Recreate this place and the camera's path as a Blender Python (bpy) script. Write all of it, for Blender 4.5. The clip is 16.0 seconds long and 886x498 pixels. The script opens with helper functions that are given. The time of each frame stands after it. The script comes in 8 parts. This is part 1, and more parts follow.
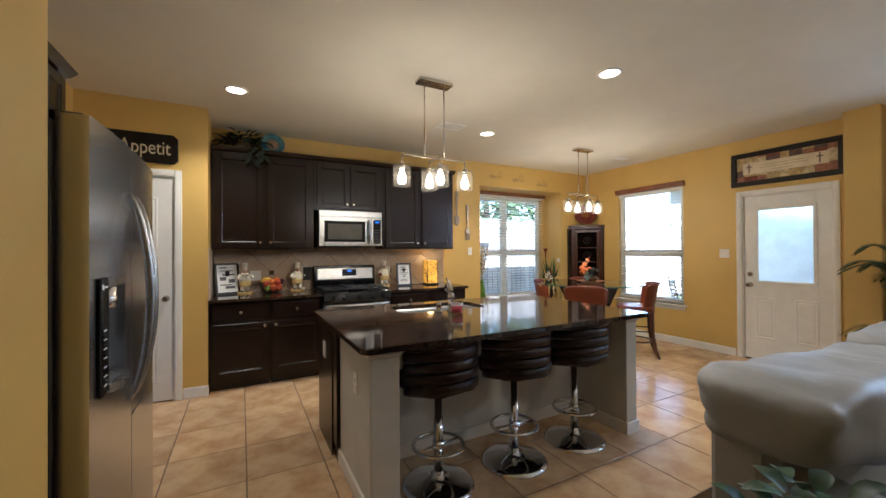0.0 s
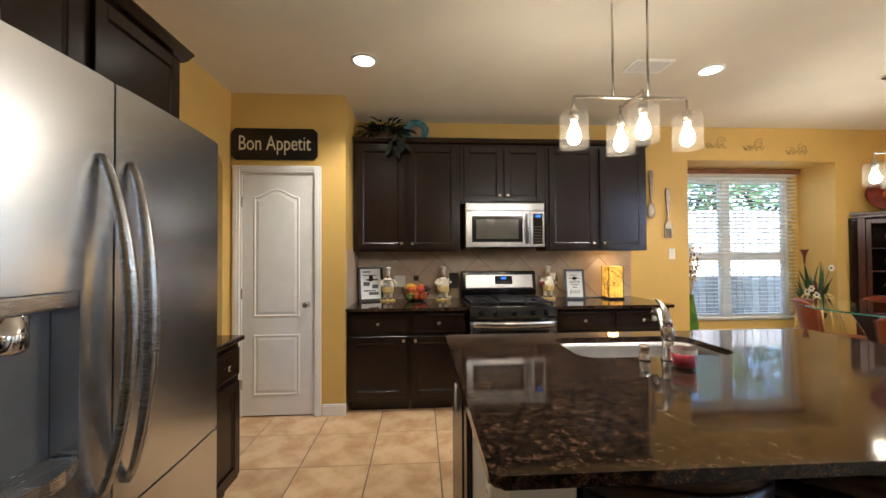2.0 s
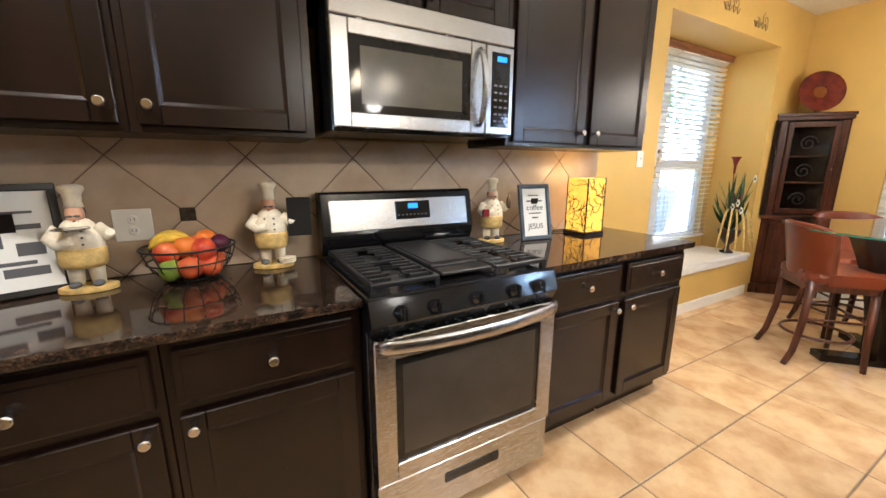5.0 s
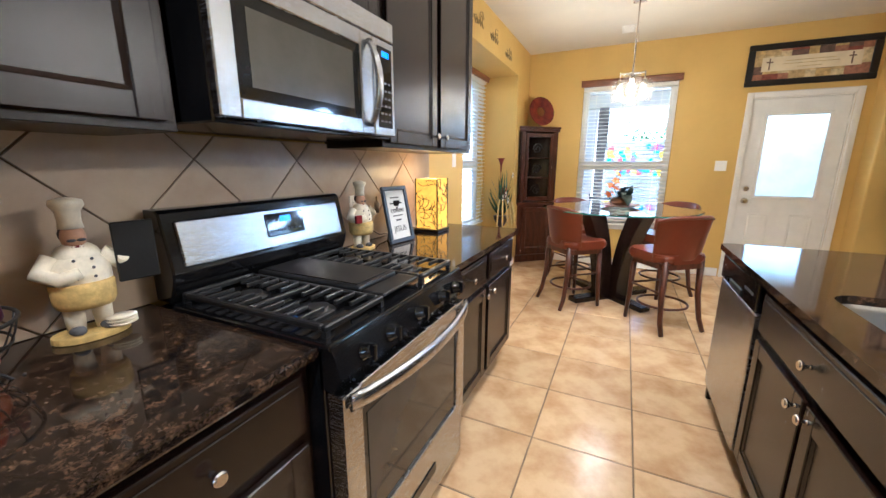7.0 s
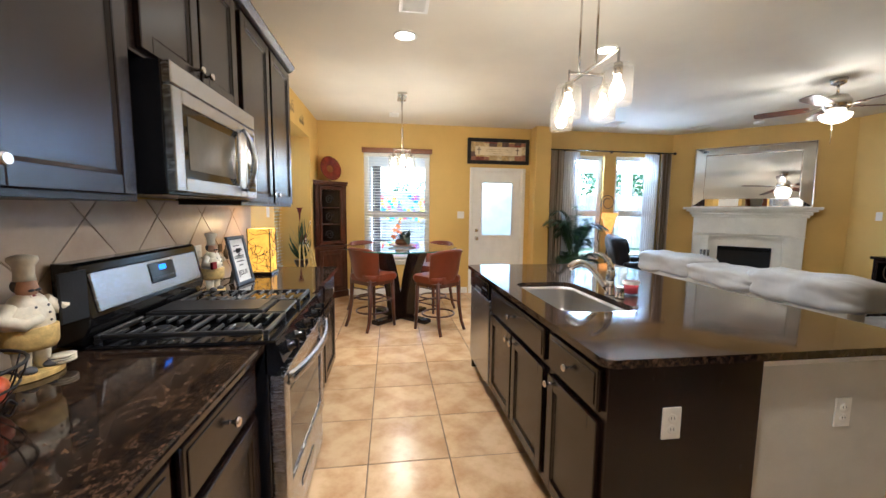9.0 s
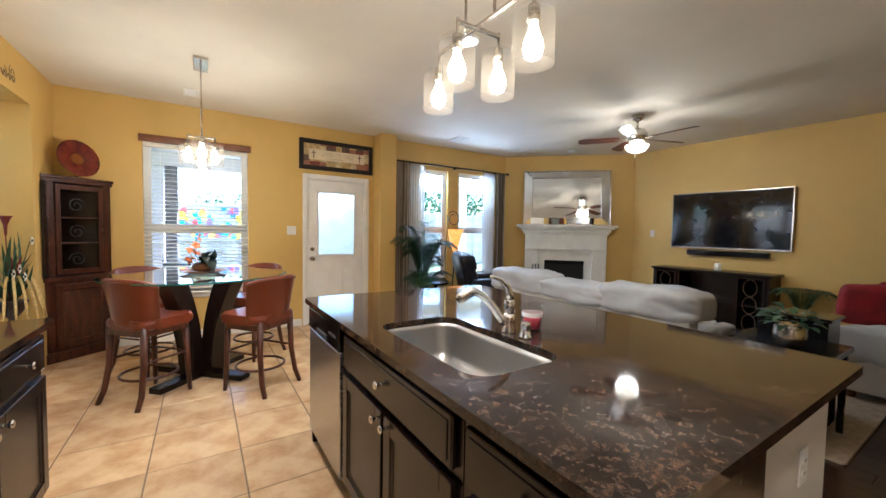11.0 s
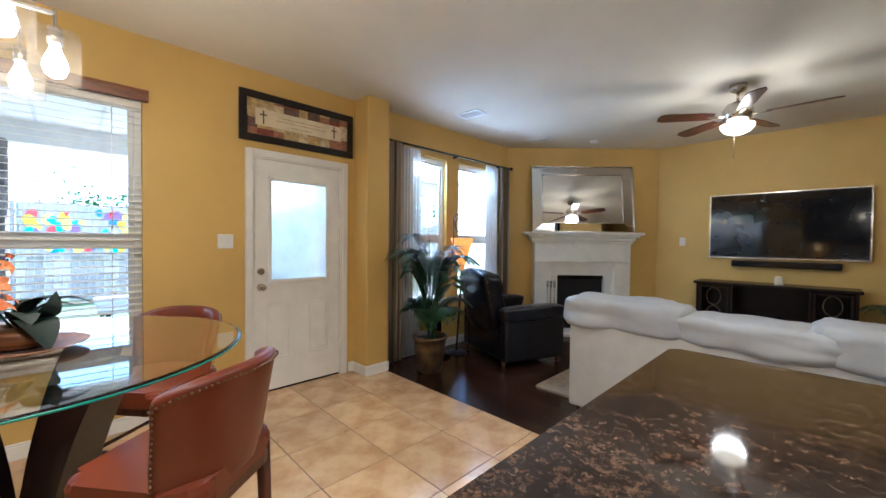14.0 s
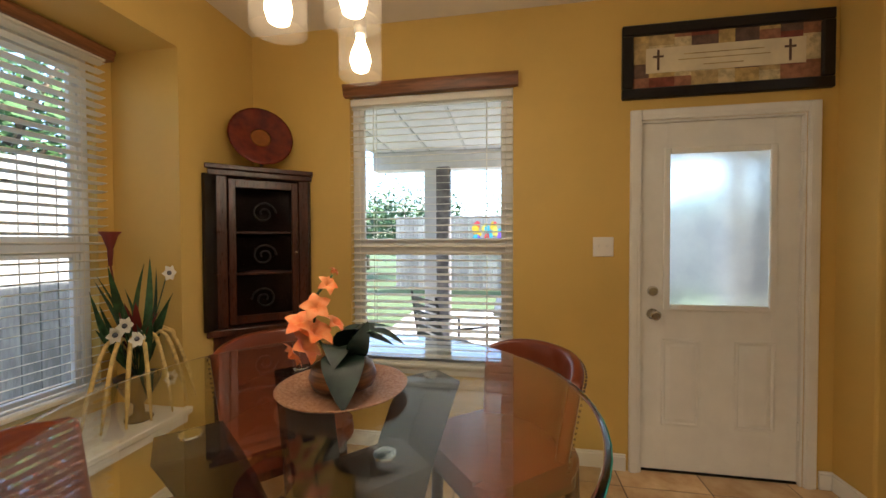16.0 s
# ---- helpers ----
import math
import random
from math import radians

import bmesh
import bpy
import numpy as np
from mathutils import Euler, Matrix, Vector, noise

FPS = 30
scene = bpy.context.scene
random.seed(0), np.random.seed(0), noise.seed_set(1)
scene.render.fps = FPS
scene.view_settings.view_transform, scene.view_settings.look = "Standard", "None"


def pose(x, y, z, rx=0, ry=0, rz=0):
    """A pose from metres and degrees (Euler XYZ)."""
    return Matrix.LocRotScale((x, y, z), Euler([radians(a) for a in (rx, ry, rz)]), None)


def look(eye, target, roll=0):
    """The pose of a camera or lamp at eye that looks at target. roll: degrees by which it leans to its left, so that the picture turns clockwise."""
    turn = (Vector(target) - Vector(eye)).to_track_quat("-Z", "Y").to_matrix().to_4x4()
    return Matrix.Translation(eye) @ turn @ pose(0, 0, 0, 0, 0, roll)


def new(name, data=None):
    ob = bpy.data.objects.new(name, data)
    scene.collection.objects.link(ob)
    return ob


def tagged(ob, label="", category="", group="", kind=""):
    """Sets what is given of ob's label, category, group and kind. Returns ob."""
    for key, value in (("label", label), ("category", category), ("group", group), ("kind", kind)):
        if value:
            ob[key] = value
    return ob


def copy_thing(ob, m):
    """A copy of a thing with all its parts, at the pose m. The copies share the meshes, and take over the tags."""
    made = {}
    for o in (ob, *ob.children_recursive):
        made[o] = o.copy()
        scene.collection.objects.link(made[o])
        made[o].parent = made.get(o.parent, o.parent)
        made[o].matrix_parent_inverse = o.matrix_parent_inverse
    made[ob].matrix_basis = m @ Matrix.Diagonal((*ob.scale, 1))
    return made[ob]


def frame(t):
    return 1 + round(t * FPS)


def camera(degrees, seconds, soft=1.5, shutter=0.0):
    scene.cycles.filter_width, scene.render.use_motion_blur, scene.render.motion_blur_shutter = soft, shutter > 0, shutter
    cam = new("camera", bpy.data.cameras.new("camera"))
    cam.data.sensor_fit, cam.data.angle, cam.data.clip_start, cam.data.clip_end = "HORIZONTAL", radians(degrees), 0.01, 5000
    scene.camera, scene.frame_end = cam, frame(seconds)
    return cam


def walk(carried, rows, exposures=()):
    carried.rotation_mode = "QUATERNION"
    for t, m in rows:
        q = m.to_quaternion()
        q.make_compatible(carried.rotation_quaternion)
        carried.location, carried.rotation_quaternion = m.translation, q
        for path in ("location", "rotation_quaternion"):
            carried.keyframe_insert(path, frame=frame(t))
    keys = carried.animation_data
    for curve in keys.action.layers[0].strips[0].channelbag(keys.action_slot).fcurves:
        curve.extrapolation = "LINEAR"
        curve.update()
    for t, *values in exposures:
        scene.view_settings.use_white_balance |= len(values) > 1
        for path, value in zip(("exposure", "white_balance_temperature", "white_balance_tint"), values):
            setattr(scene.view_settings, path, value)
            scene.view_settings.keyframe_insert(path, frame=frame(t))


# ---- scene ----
cam = camera(99.3, 16.0)
PATH = [
    (0, (0.158, 0.142, 1.383), (1.102, 1.906, 1.393), -0.3),
    (0.5, (0.317, 0.22, 1.38), (1.109, 2.056, 1.389), -0.5),
    (1, (0.416, 0.416, 1.377), (0.955, 2.342, 1.395), -0.3),
    (1.5, (0.477, 0.719, 1.374), (0.738, 2.702, 1.4), -0.4),
    (2, (0.519, 1.113, 1.373), (0.639, 3.109, 1.406), -0.3),
    (2.5, (0.445, 1.541, 1.369), (0.637, 3.531, 1.415), -0.1),
    (3, (0.419, 2.012, 1.378), (0.849, 3.965, 1.43), 0.1),
    (5.5, (0.639, 3.495, 1.303), (1.727, 5.087, 0.773), 0.1),
    (6, (0.64, 3.613, 1.311), (1.912, 5.051, 0.746), 0.1),
    (6.5, (0.518, 3.731, 1.318), (2.05, 4.914, 0.813), 0.0),
    (7, (0.333, 3.791, 1.335), (2.096, 4.628, 0.899), 0.1),
    (7.5, (0.092, 3.849, 1.352), (2.006, 4.323, 1.017), 0.3),
    (8, (-0.108, 3.922, 1.357), (1.866, 4.079, 1.076), 0.5),
    (8.5, (-0.285, 3.956, 1.374), (1.698, 3.869, 1.134), 0.6),
    (9, (-0.425, 3.965, 1.39), (1.545, 3.687, 1.19), 0.6),
    (11.5, (0.702, 3.785, 1.339), (2.172, 2.431, 1.259), 1.1),
    (12, (1.025, 3.755, 1.331), (2.189, 2.131, 1.26), 1.1),
    (12.5, (1.322, 3.72, 1.327), (2.255, 1.952, 1.267), 1.0),
    (13, (1.621, 3.744, 1.341), (2.529, 1.963, 1.283), 1.0),
    (13.5, (1.975, 3.724, 1.337), (3.021, 2.02, 1.284), 1.0),
    (14, (2.409, 3.68, 1.35), (3.831, 2.274, 1.309), 0.6),
    (14.5, (2.785, 3.676, 1.363), (4.554, 2.745, 1.323), 0.4),
    (15, (3.075, 3.626, 1.353), (5.001, 3.088, 1.321), 0.2),
    (15.5, (3.333, 3.523, 1.335), (5.33, 3.418, 1.311), 0.1),
    (16, (3.453, 3.342, 1.365), (5.422, 3.686, 1.325), -0.2),
]
EXPOSURES = [(0, 2.8, 5100, 10), (3, 3.35, 5300, 10), (5.5, 3.65, 5150, 10), (7, 3.5, 4800, 10), (9, 3.4, 4950, 10), (11.5, 3.25, 4950, 10), (12.5, 3.4, 4950, 10), (14, 3.05, 4850, 10), (14.5, 2.75, 5050, 10), (15, 2.55, 5800, 10), (16, 2.3, 6100, 12)]
walk(cam, [(t, look(e, a, r)) for t, e, a, r in PATH], EXPOSURES)

# ---- light ----
CEIL = 2.78
world = bpy.data.worlds.new("sky")
scene.world = world
world.use_nodes = True
wn = world.node_tree
sky = wn.nodes.new("ShaderNodeTexSky")
sky.sky_type, sky.sun_disc = "NISHITA", False
sky.sun_elevation, sky.sun_rotation = radians(38), radians(200)
wn.links.new(sky.outputs[0], wn.nodes["Background"].inputs[0])
wn.nodes["Background"].inputs[1].default_value = 0.15


def lamp(name, kind, m, energy, color, **more):
    data = bpy.data.lights.new(name, kind)
    data.energy, data.color = energy, color
    ob = new(name, data)
    ob.matrix_basis = m
    for key, value in more.items():
        if key == "size":
            data.size = value
        elif key == "size_y":
            data.shape, data.size_y = "RECTANGLE", value
        elif key == "radius":
            data.shadow_soft_size = value
        elif key == "angle":
            data.angle = radians(value)
        elif key == "cone":
            data.spot_size, data.spot_blend = radians(value), 0.6
    return ob


SUN = lamp("sun", "SUN", look((0, 0, 0), (-0.3, 0.75, -0.62)), 5.0, (1, 0.95, 0.88), angle=1.0)
WARM = (1.0, 0.83, 0.62)
CANS = [(0.12, 3.83), (2.74, 3.84), (2.72, 2.13)]
for cx, cy in CANS:
    lamp("can_light", "SPOT", look((cx, cy, CEIL - 0.02), (cx, cy, 0)), 13, WARM, radius=0.06, cone=130)
# daylight entering at the heads of the two living room windows
DAY = (0.62, 0.80, 1.0)
for wy0, wy1 in ((0.30, 0.76), (-0.69, -0.02)):
    lamp("window_daylight", "AREA", look((5.945, (wy0 + wy1) / 2, 2.24), (4.4, (wy0 + wy1) / 2 + 0.1, 1.0)), 1.7, DAY, size=wy1 - wy0, size_y=0.16)

# ---- materials ----
MATS = {}


def mat(name, color, rough=0.5, metal=0.0, vary=0.08, scale=6.0, bump=0.0, bump_scale=60.0, second=None, mix=0.5, spread=0.12, coat=0.0,
        stretch=(1, 1, 1), emit=0.0, emit_color=None, alpha=1.0, trans=0.0, ior=1.45, by_object=0.0, rough_vary=0.1, spec=0.5):
    m = bpy.data.materials.new(name)
    m.use_nodes = True
    nt = m.node_tree
    n, link = nt.nodes, nt.links.new
    bsdf = n["Principled BSDF"]
    tex = n.new("ShaderNodeTexCoord")
    mapping = n.new("ShaderNodeMapping")
    mapping.inputs["Scale"].default_value = stretch
    link(tex.outputs["Object"], mapping.inputs[0])
    big = n.new("ShaderNodeTexNoise")
    big.inputs["Scale"].default_value, big.inputs["Detail"].default_value, big.inputs["Roughness"].default_value = scale, 6, 0.6
    link(mapping.outputs[0], big.inputs["Vector"])
    ramp = n.new("ShaderNodeValToRGB")
    a, b = ramp.color_ramp.elements
    a.position, b.position = mix - spread, mix + spread
    if second is None:
        a.color = (*[c * (1 - vary) for c in color], 1)
        b.color = (*[min(1, c * (1 + vary)) for c in color], 1)
    else:
        a.color, b.color = (*color, 1), (*second, 1)
    link(big.outputs["Fac"], ramp.inputs[0])
    out = ramp.outputs[0]
    if by_object:
        info = n.new("ShaderNodeObjectInfo")
        hsv = n.new("ShaderNodeHueSaturation")
        rng = n.new("ShaderNodeMapRange")
        rng.inputs["To Min"].default_value, rng.inputs["To Max"].default_value = 1 - by_object, 1 + by_object
        link(info.outputs["Random"], rng.inputs[0])
        link(rng.outputs[0], hsv.inputs["Value"])
        link(out, hsv.inputs["Color"])
        out = hsv.outputs[0]
    link(out, bsdf.inputs["Base Color"])
    fine = n.new("ShaderNodeTexNoise")
    fine.inputs["Scale"].default_value, fine.inputs["Detail"].default_value = bump_scale, 4
    link(mapping.outputs[0], fine.inputs["Vector"])
    rr = n.new("ShaderNodeMapRange")
    rr.inputs["To Min"].default_value, rr.inputs["To Max"].default_value = max(0.01, rough * (1 - rough_vary)), min(1, rough * (1 + rough_vary))
    link(fine.outputs["Fac"], rr.inputs[0])
    link(rr.outputs[0], bsdf.inputs["Roughness"])
    if bump:
        bn = n.new("ShaderNodeBump")
        bn.inputs["Strength"].default_value, bn.inputs["Distance"].default_value = bump, 0.004
        link(fine.outputs["Fac"], bn.inputs["Height"])
        link(bn.outputs[0], bsdf.inputs["Normal"])
    bsdf.inputs["Metallic"].default_value = metal
    bsdf.inputs["Coat Weight"].default_value = coat
    bsdf.inputs["Coat Roughness"].default_value = 0.08
    bsdf.inputs["Specular IOR Level"].default_value = spec
    bsdf.inputs["IOR"].default_value = ior
    bsdf.inputs["Transmission Weight"].default_value = trans
    bsdf.inputs["Alpha"].default_value = alpha
    if emit:
        bsdf.inputs["Emission Color"].default_value = (*(emit_color or color), 1)
        bsdf.inputs["Emission Strength"].default_value = emit
    MATS[name] = m
    return m


WALL = mat("yellow_wall_paint", (0.61, 0.405, 0.105), 0.55, vary=0.05, scale=1.2, bump=0.25, bump_scale=140)
CEILING = mat("ceiling_paint", (0.73, 0.67, 0.545), 0.8, vary=0.04, scale=0.9, bump=0.3, bump_scale=110)
WHITE = mat("white_trim_paint", (0.78, 0.76, 0.70), 0.35, vary=0.03, bump=0.05)
STONE_WHITE = mat("cast_stone", (0.74, 0.71, 0.62), 0.6, vary=0.05, bump=0.2, bump_scale=90)
PONY = mat("greige_wall_paint", (0.57, 0.545, 0.48), 0.6, vary=0.04, bump=0.25, bump_scale=140)
GROUT = mat("grout", (0.20, 0.145, 0.09), 0.85, vary=0.15, bump=0.3)
TILE = mat("travertine_tile", (0.66, 0.465, 0.262), 0.2, second=(0.41, 0.225, 0.092), mix=0.58, spread=0.16, scale=4.2, bump=0.06, bump_scale=40, by_object=0.12, rough_vary=0.5)
SPLASH = mat("backsplash_tile", (0.56, 0.45, 0.33), 0.3, second=(0.43, 0.32, 0.22), scale=5, spread=0.2, bump=0.1, bump_scale=40, by_object=0.08)
WOODFLOOR = mat("dark_wood_floor", (0.030, 0.013, 0.007), 0.2, vary=0.4, scale=3, stretch=(1, 12, 1), bump=0.1, bump_scale=30, by_object=0.3)
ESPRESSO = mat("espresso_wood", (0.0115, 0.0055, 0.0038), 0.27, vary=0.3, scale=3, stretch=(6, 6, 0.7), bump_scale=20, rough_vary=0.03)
CHERRY = mat("dark_cherry_wood", (0.055, 0.016, 0.007), 0.28, vary=0.4, scale=4, stretch=(8, 8, 1), bump=0.06, bump_scale=25)
CHAIRWOOD = mat("brown_chair_wood", (0.075, 0.024, 0.011), 0.3, vary=0.4, scale=5, stretch=(8, 8, 1), bump=0.05)
VALANCE = mat("valance_wood", (0.20, 0.075, 0.025), 0.4, vary=0.3, scale=5, stretch=(1, 1, 10))
STEEL = mat("brushed_steel", (0.44, 0.435, 0.43), 0.27, 1.0, vary=0.03, scale=3, stretch=(1, 1, 60), bump_scale=30, rough_vary=0.07)
SINKSTEEL = mat("satin_sink_steel", (0.46, 0.45, 0.43), 0.32, 1.0, vary=0.03, rough_vary=0.05)
STEELV = mat("brushed_steel_fridge", (0.66, 0.68, 0.71), 0.25, 1.0, vary=0.02, scale=3, stretch=(1, 60, 1), bump_scale=30, rough_vary=0.02)
CHROME = mat("chrome", (0.75, 0.75, 0.76), 0.07, 1.0, vary=0.02)
NICKEL = mat("satin_nickel", (0.62, 0.58, 0.52), 0.22, 1.0, vary=0.03)
BLACK = mat("black_enamel", (0.007, 0.007, 0.008), 0.11, vary=0.2)
IRON = mat("cast_iron", (0.012, 0.012, 0.013), 0.42, vary=0.25, bump=0.15, bump_scale=120)
DARKGLASS = mat("dark_glass", (0.014, 0.013, 0.012), 0.06, vary=0.1)
FRIDGESIDE = mat("grey_side_panel", (0.26, 0.24, 0.20), 0.4, vary=0.05, bump=0.2, bump_scale=150)
LEATHER = mat("cognac_leather", (0.135, 0.028, 0.009), 0.30, vary=0.12, scale=3, bump_scale=12, rough_vary=0.15)
BLACKLEATHER = mat("black_leather", (0.0055, 0.0055, 0.0075), 0.28, vary=0.2, bump=0.2, bump_scale=80)
BROWNLEATHER = mat("dark_brown_leather", (0.014, 0.0065, 0.0055), 0.36, vary=0.25, bump=0.15, bump_scale=80)
SOFA = mat("pale_grey_leather", (0.36, 0.365, 0.365), 0.45, vary=0.06, scale=4, bump=0.9, bump_scale=9, stretch=(1, 0.6, 0.35))
SOFABASE = mat("cream_fabric", (0.44, 0.425, 0.385), 0.75, vary=0.05, bump=0.3, bump_scale=200)
RED = mat("red_fabric", (0.22, 0.008, 0.012), 0.7, vary=0.2, bump=0.2)
BLIND = mat("blind_slat", (0.80, 0.76, 0.66), 0.45, vary=0.03)
VINYL = mat("window_vinyl", (0.80, 0.80, 0.78), 0.4, vary=0.02)
PLATE = mat("switch_plate", (0.78, 0.75, 0.68), 0.35, vary=0.02)
LEAF = mat("leaf_green", (0.028, 0.072, 0.026), 0.42, vary=0.45, scale=20, by_object=0.3)
LEAFDARK = mat("dark_leaf", (0.008, 0.018, 0.011), 0.5, vary=0.4, scale=20)
PETAL = mat("orange_petal", (0.75, 0.16, 0.03), 0.5, second=(0.80, 0.30, 0.10), scale=20)
CREAM = mat("cream_glaze", (0.78, 0.71, 0.56), 0.35, vary=0.1, scale=30)
SKIN = mat("figurine_clay", (0.62, 0.36, 0.23), 0.45, vary=0.1, scale=30)
STRAW = mat("straw_yellow", (0.62, 0.44, 0.15), 0.6, vary=0.2, scale=30, bump=0.3)
# the pale stripes are taupe cloth plus light on the folds, painted in
CURTAIN = mat("curtain_brown", (0.13, 0.095, 0.06), 0.7, second=(0.46, 0.39, 0.30), mix=0.5, spread=0.05, scale=5, stretch=(1, 6, 0.02), bump=0.2)
SHEER = mat("sheer_curtain", (0.85, 0.86, 0.88), 0.8, vary=0.03, alpha=0.55)
FRAMEBLACK = mat("black_frame", (0.010, 0.008, 0.007), 0.3, vary=0.3, scale=20)
RUG = mat("shag_rug", (0.32, 0.25, 0.17), 0.95, vary=0.15, scale=25, bump=0.9, bump_scale=250)
BRONZE = mat("bronze_pot", (0.14, 0.095, 0.05), 0.35, 0.6, vary=0.25, scale=10)
REDGLAZE = mat("red_glaze_plate", (0.075, 0.007, 0.005), 0.2, second=(0.16, 0.02, 0.008), scale=9)
BLUEGLAZE = mat("blue_glaze_plate", (0.03, 0.12, 0.17), 0.2, second=(0.12, 0.26, 0.28), scale=12)
PAPER = mat("paper", (0.78, 0.78, 0.76), 0.6, vary=0.02)
INK = mat("ink", (0.10, 0.10, 0.11), 0.7)
LETTER = mat("cream_letters", (0.70, 0.60, 0.40), 0.6)
GRASS = mat("lawn", (0.075, 0.115, 0.045), 0.9, vary=0.4, scale=30, bump=0.6)
CONCRETE = mat("concrete", (0.42, 0.40, 0.37), 0.8, vary=0.12, scale=3, bump=0.3)
FENCE = mat("weathered_fence", (0.34, 0.325, 0.30), 0.85, vary=0.25, scale=3, stretch=(8, 8, 1), by_object=0.25)
PORCH = mat("porch_white", (0.62, 0.62, 0.62), 0.6, vary=0.05)
PORCHSTONE = mat("porch_stone", (0.15, 0.14, 0.14), 0.8, vary=0.4, scale=8, bump=0.8, bump_scale=20)


def granite(name):
    """Dark brown polished stone with irregular tan flakes and fine grain."""
    m = mat(name, (0.02, 0.015, 0.012), 0.06)
    nt = m.node_tree
    n, link = nt.nodes, nt.links.new
    bsdf = n["Principled BSDF"]
    tex = n.new("ShaderNodeTexCoord")
    flake = n.new("ShaderNodeTexNoise")
    flake.inputs["Scale"].default_value, flake.inputs["Detail"].default_value = 34, 12
    flake.inputs["Roughness"].default_value, flake.inputs["Distortion"].default_value = 0.80, 0.0
    grain = n.new("ShaderNodeTexVoronoi")
    grain.inputs["Scale"].default_value = 260
    cloud = n.new("ShaderNodeTexNoise")
    cloud.inputs["Scale"].default_value, cloud.inputs["Detail"].default_value = 7, 5
    for node in (flake, grain, cloud):
        link(tex.outputs["Object"], node.inputs["Vector"])
    shift = n.new("ShaderNodeMapRange")
    shift.inputs["To Min"].default_value, shift.inputs["To Max"].default_value = -0.09, 0.09
    link(cloud.outputs["Fac"], shift.inputs[0])
    add = n.new("ShaderNodeMath")
    link(flake.outputs["Fac"], add.inputs[0])
    link(shift.outputs[0], add.inputs[1])
    ramp = n.new("ShaderNodeValToRGB")
    e = ramp.color_ramp.elements
    e[0].position, e[0].color = 0.42, (0.008, 0.006, 0.0055, 1)
    e[1].position, e[1].color = 0.78, (0.20, 0.13, 0.08, 1)
    for pos, col in ((0.50, (0.026, 0.016, 0.011, 1)), (0.57, (0.062, 0.036, 0.021, 1)), (0.65, (0.125, 0.074, 0.042, 1))):
        e.new(pos).color = col
    link(add.outputs[0], ramp.inputs[0])
    split = n.new("ShaderNodeSeparateColor")
    link(grain.outputs["Color"], split.inputs[0])
    value = n.new("ShaderNodeMapRange")
    value.inputs["To Min"].default_value, value.inputs["To Max"].default_value = 0.45, 1.45
    link(split.outputs[0], value.inputs[0])
    hsv = n.new("ShaderNodeHueSaturation")
    link(ramp.outputs[0], hsv.inputs["Color"])
    link(value.outputs[0], hsv.inputs["Value"])
    link(hsv.outputs[0], bsdf.inputs["Base Color"])
    return m


GRANITE = granite("brown_granite")


def glass(name, color=(1, 1, 1), rough=0.0, ior=1.45):
    m = bpy.data.materials.new(name)
    m.use_nodes = True
    b = m.node_tree.nodes["Principled BSDF"]
    b.inputs["Base Color"].default_value = (*color, 1)
    b.inputs["Roughness"].default_value = rough
    b.inputs["Transmission Weight"].default_value = 1
    b.inputs["IOR"].default_value = ior
    return m


PANE = glass("window_glass", (1, 1, 1), 0, 1.02)
TABLEGLASS = glass("table_glass", (0.93, 0.98, 0.96), 0.0, 1.5)
GREENEDGE = mat("glass_edge", (0.03, 0.22, 0.17), 0.12, vary=0.1)
SHADE = mat("clear_glass_shade", (0.09, 0.08, 0.065), 0.05, vary=0.02, alpha=0.11)
MIRROR = mat("mirror", (0.85, 0.84, 0.80), 0.015, 1.0, vary=0.0)
BULB = mat("bulb_glow", (1, 0.85, 0.6), 0.4, emit=4.5, emit_color=(1.0, 0.74, 0.42))
CANGLOW = mat("can_glow", (1, 0.9, 0.7), 0.4, emit=1.7, emit_color=(1.0, 0.83, 0.58))
FANGLOW = mat("fan_glass_glow", (1, 0.9, 0.7), 0.4, emit=0.65, emit_color=(1.0, 0.80, 0.52))
LAMPGLOW = mat("amber_lamp_glow", (0.5, 0.22, 0.02), 0.5, second=(0.7, 0.36, 0.04), scale=14, emit=0.13, emit_color=(1.0, 0.43, 0.04))
TORCHGLOW = mat("amber_torch_glow", (0.7, 0.26, 0.05), 0.5, second=(0.45, 0.14, 0.03), scale=14, emit=0.16, emit_color=(1.0, 0.36, 0.06))
LCD = mat("blue_display", (0.01, 0.02, 0.08), 0.2, emit=0.2, emit_color=(0.05, 0.25, 1.0))
FROST = mat("frosted_blind_glass", (0.9, 0.93, 0.96), 0.45, trans=1.0, ior=1.08)

# ---- building helpers ----


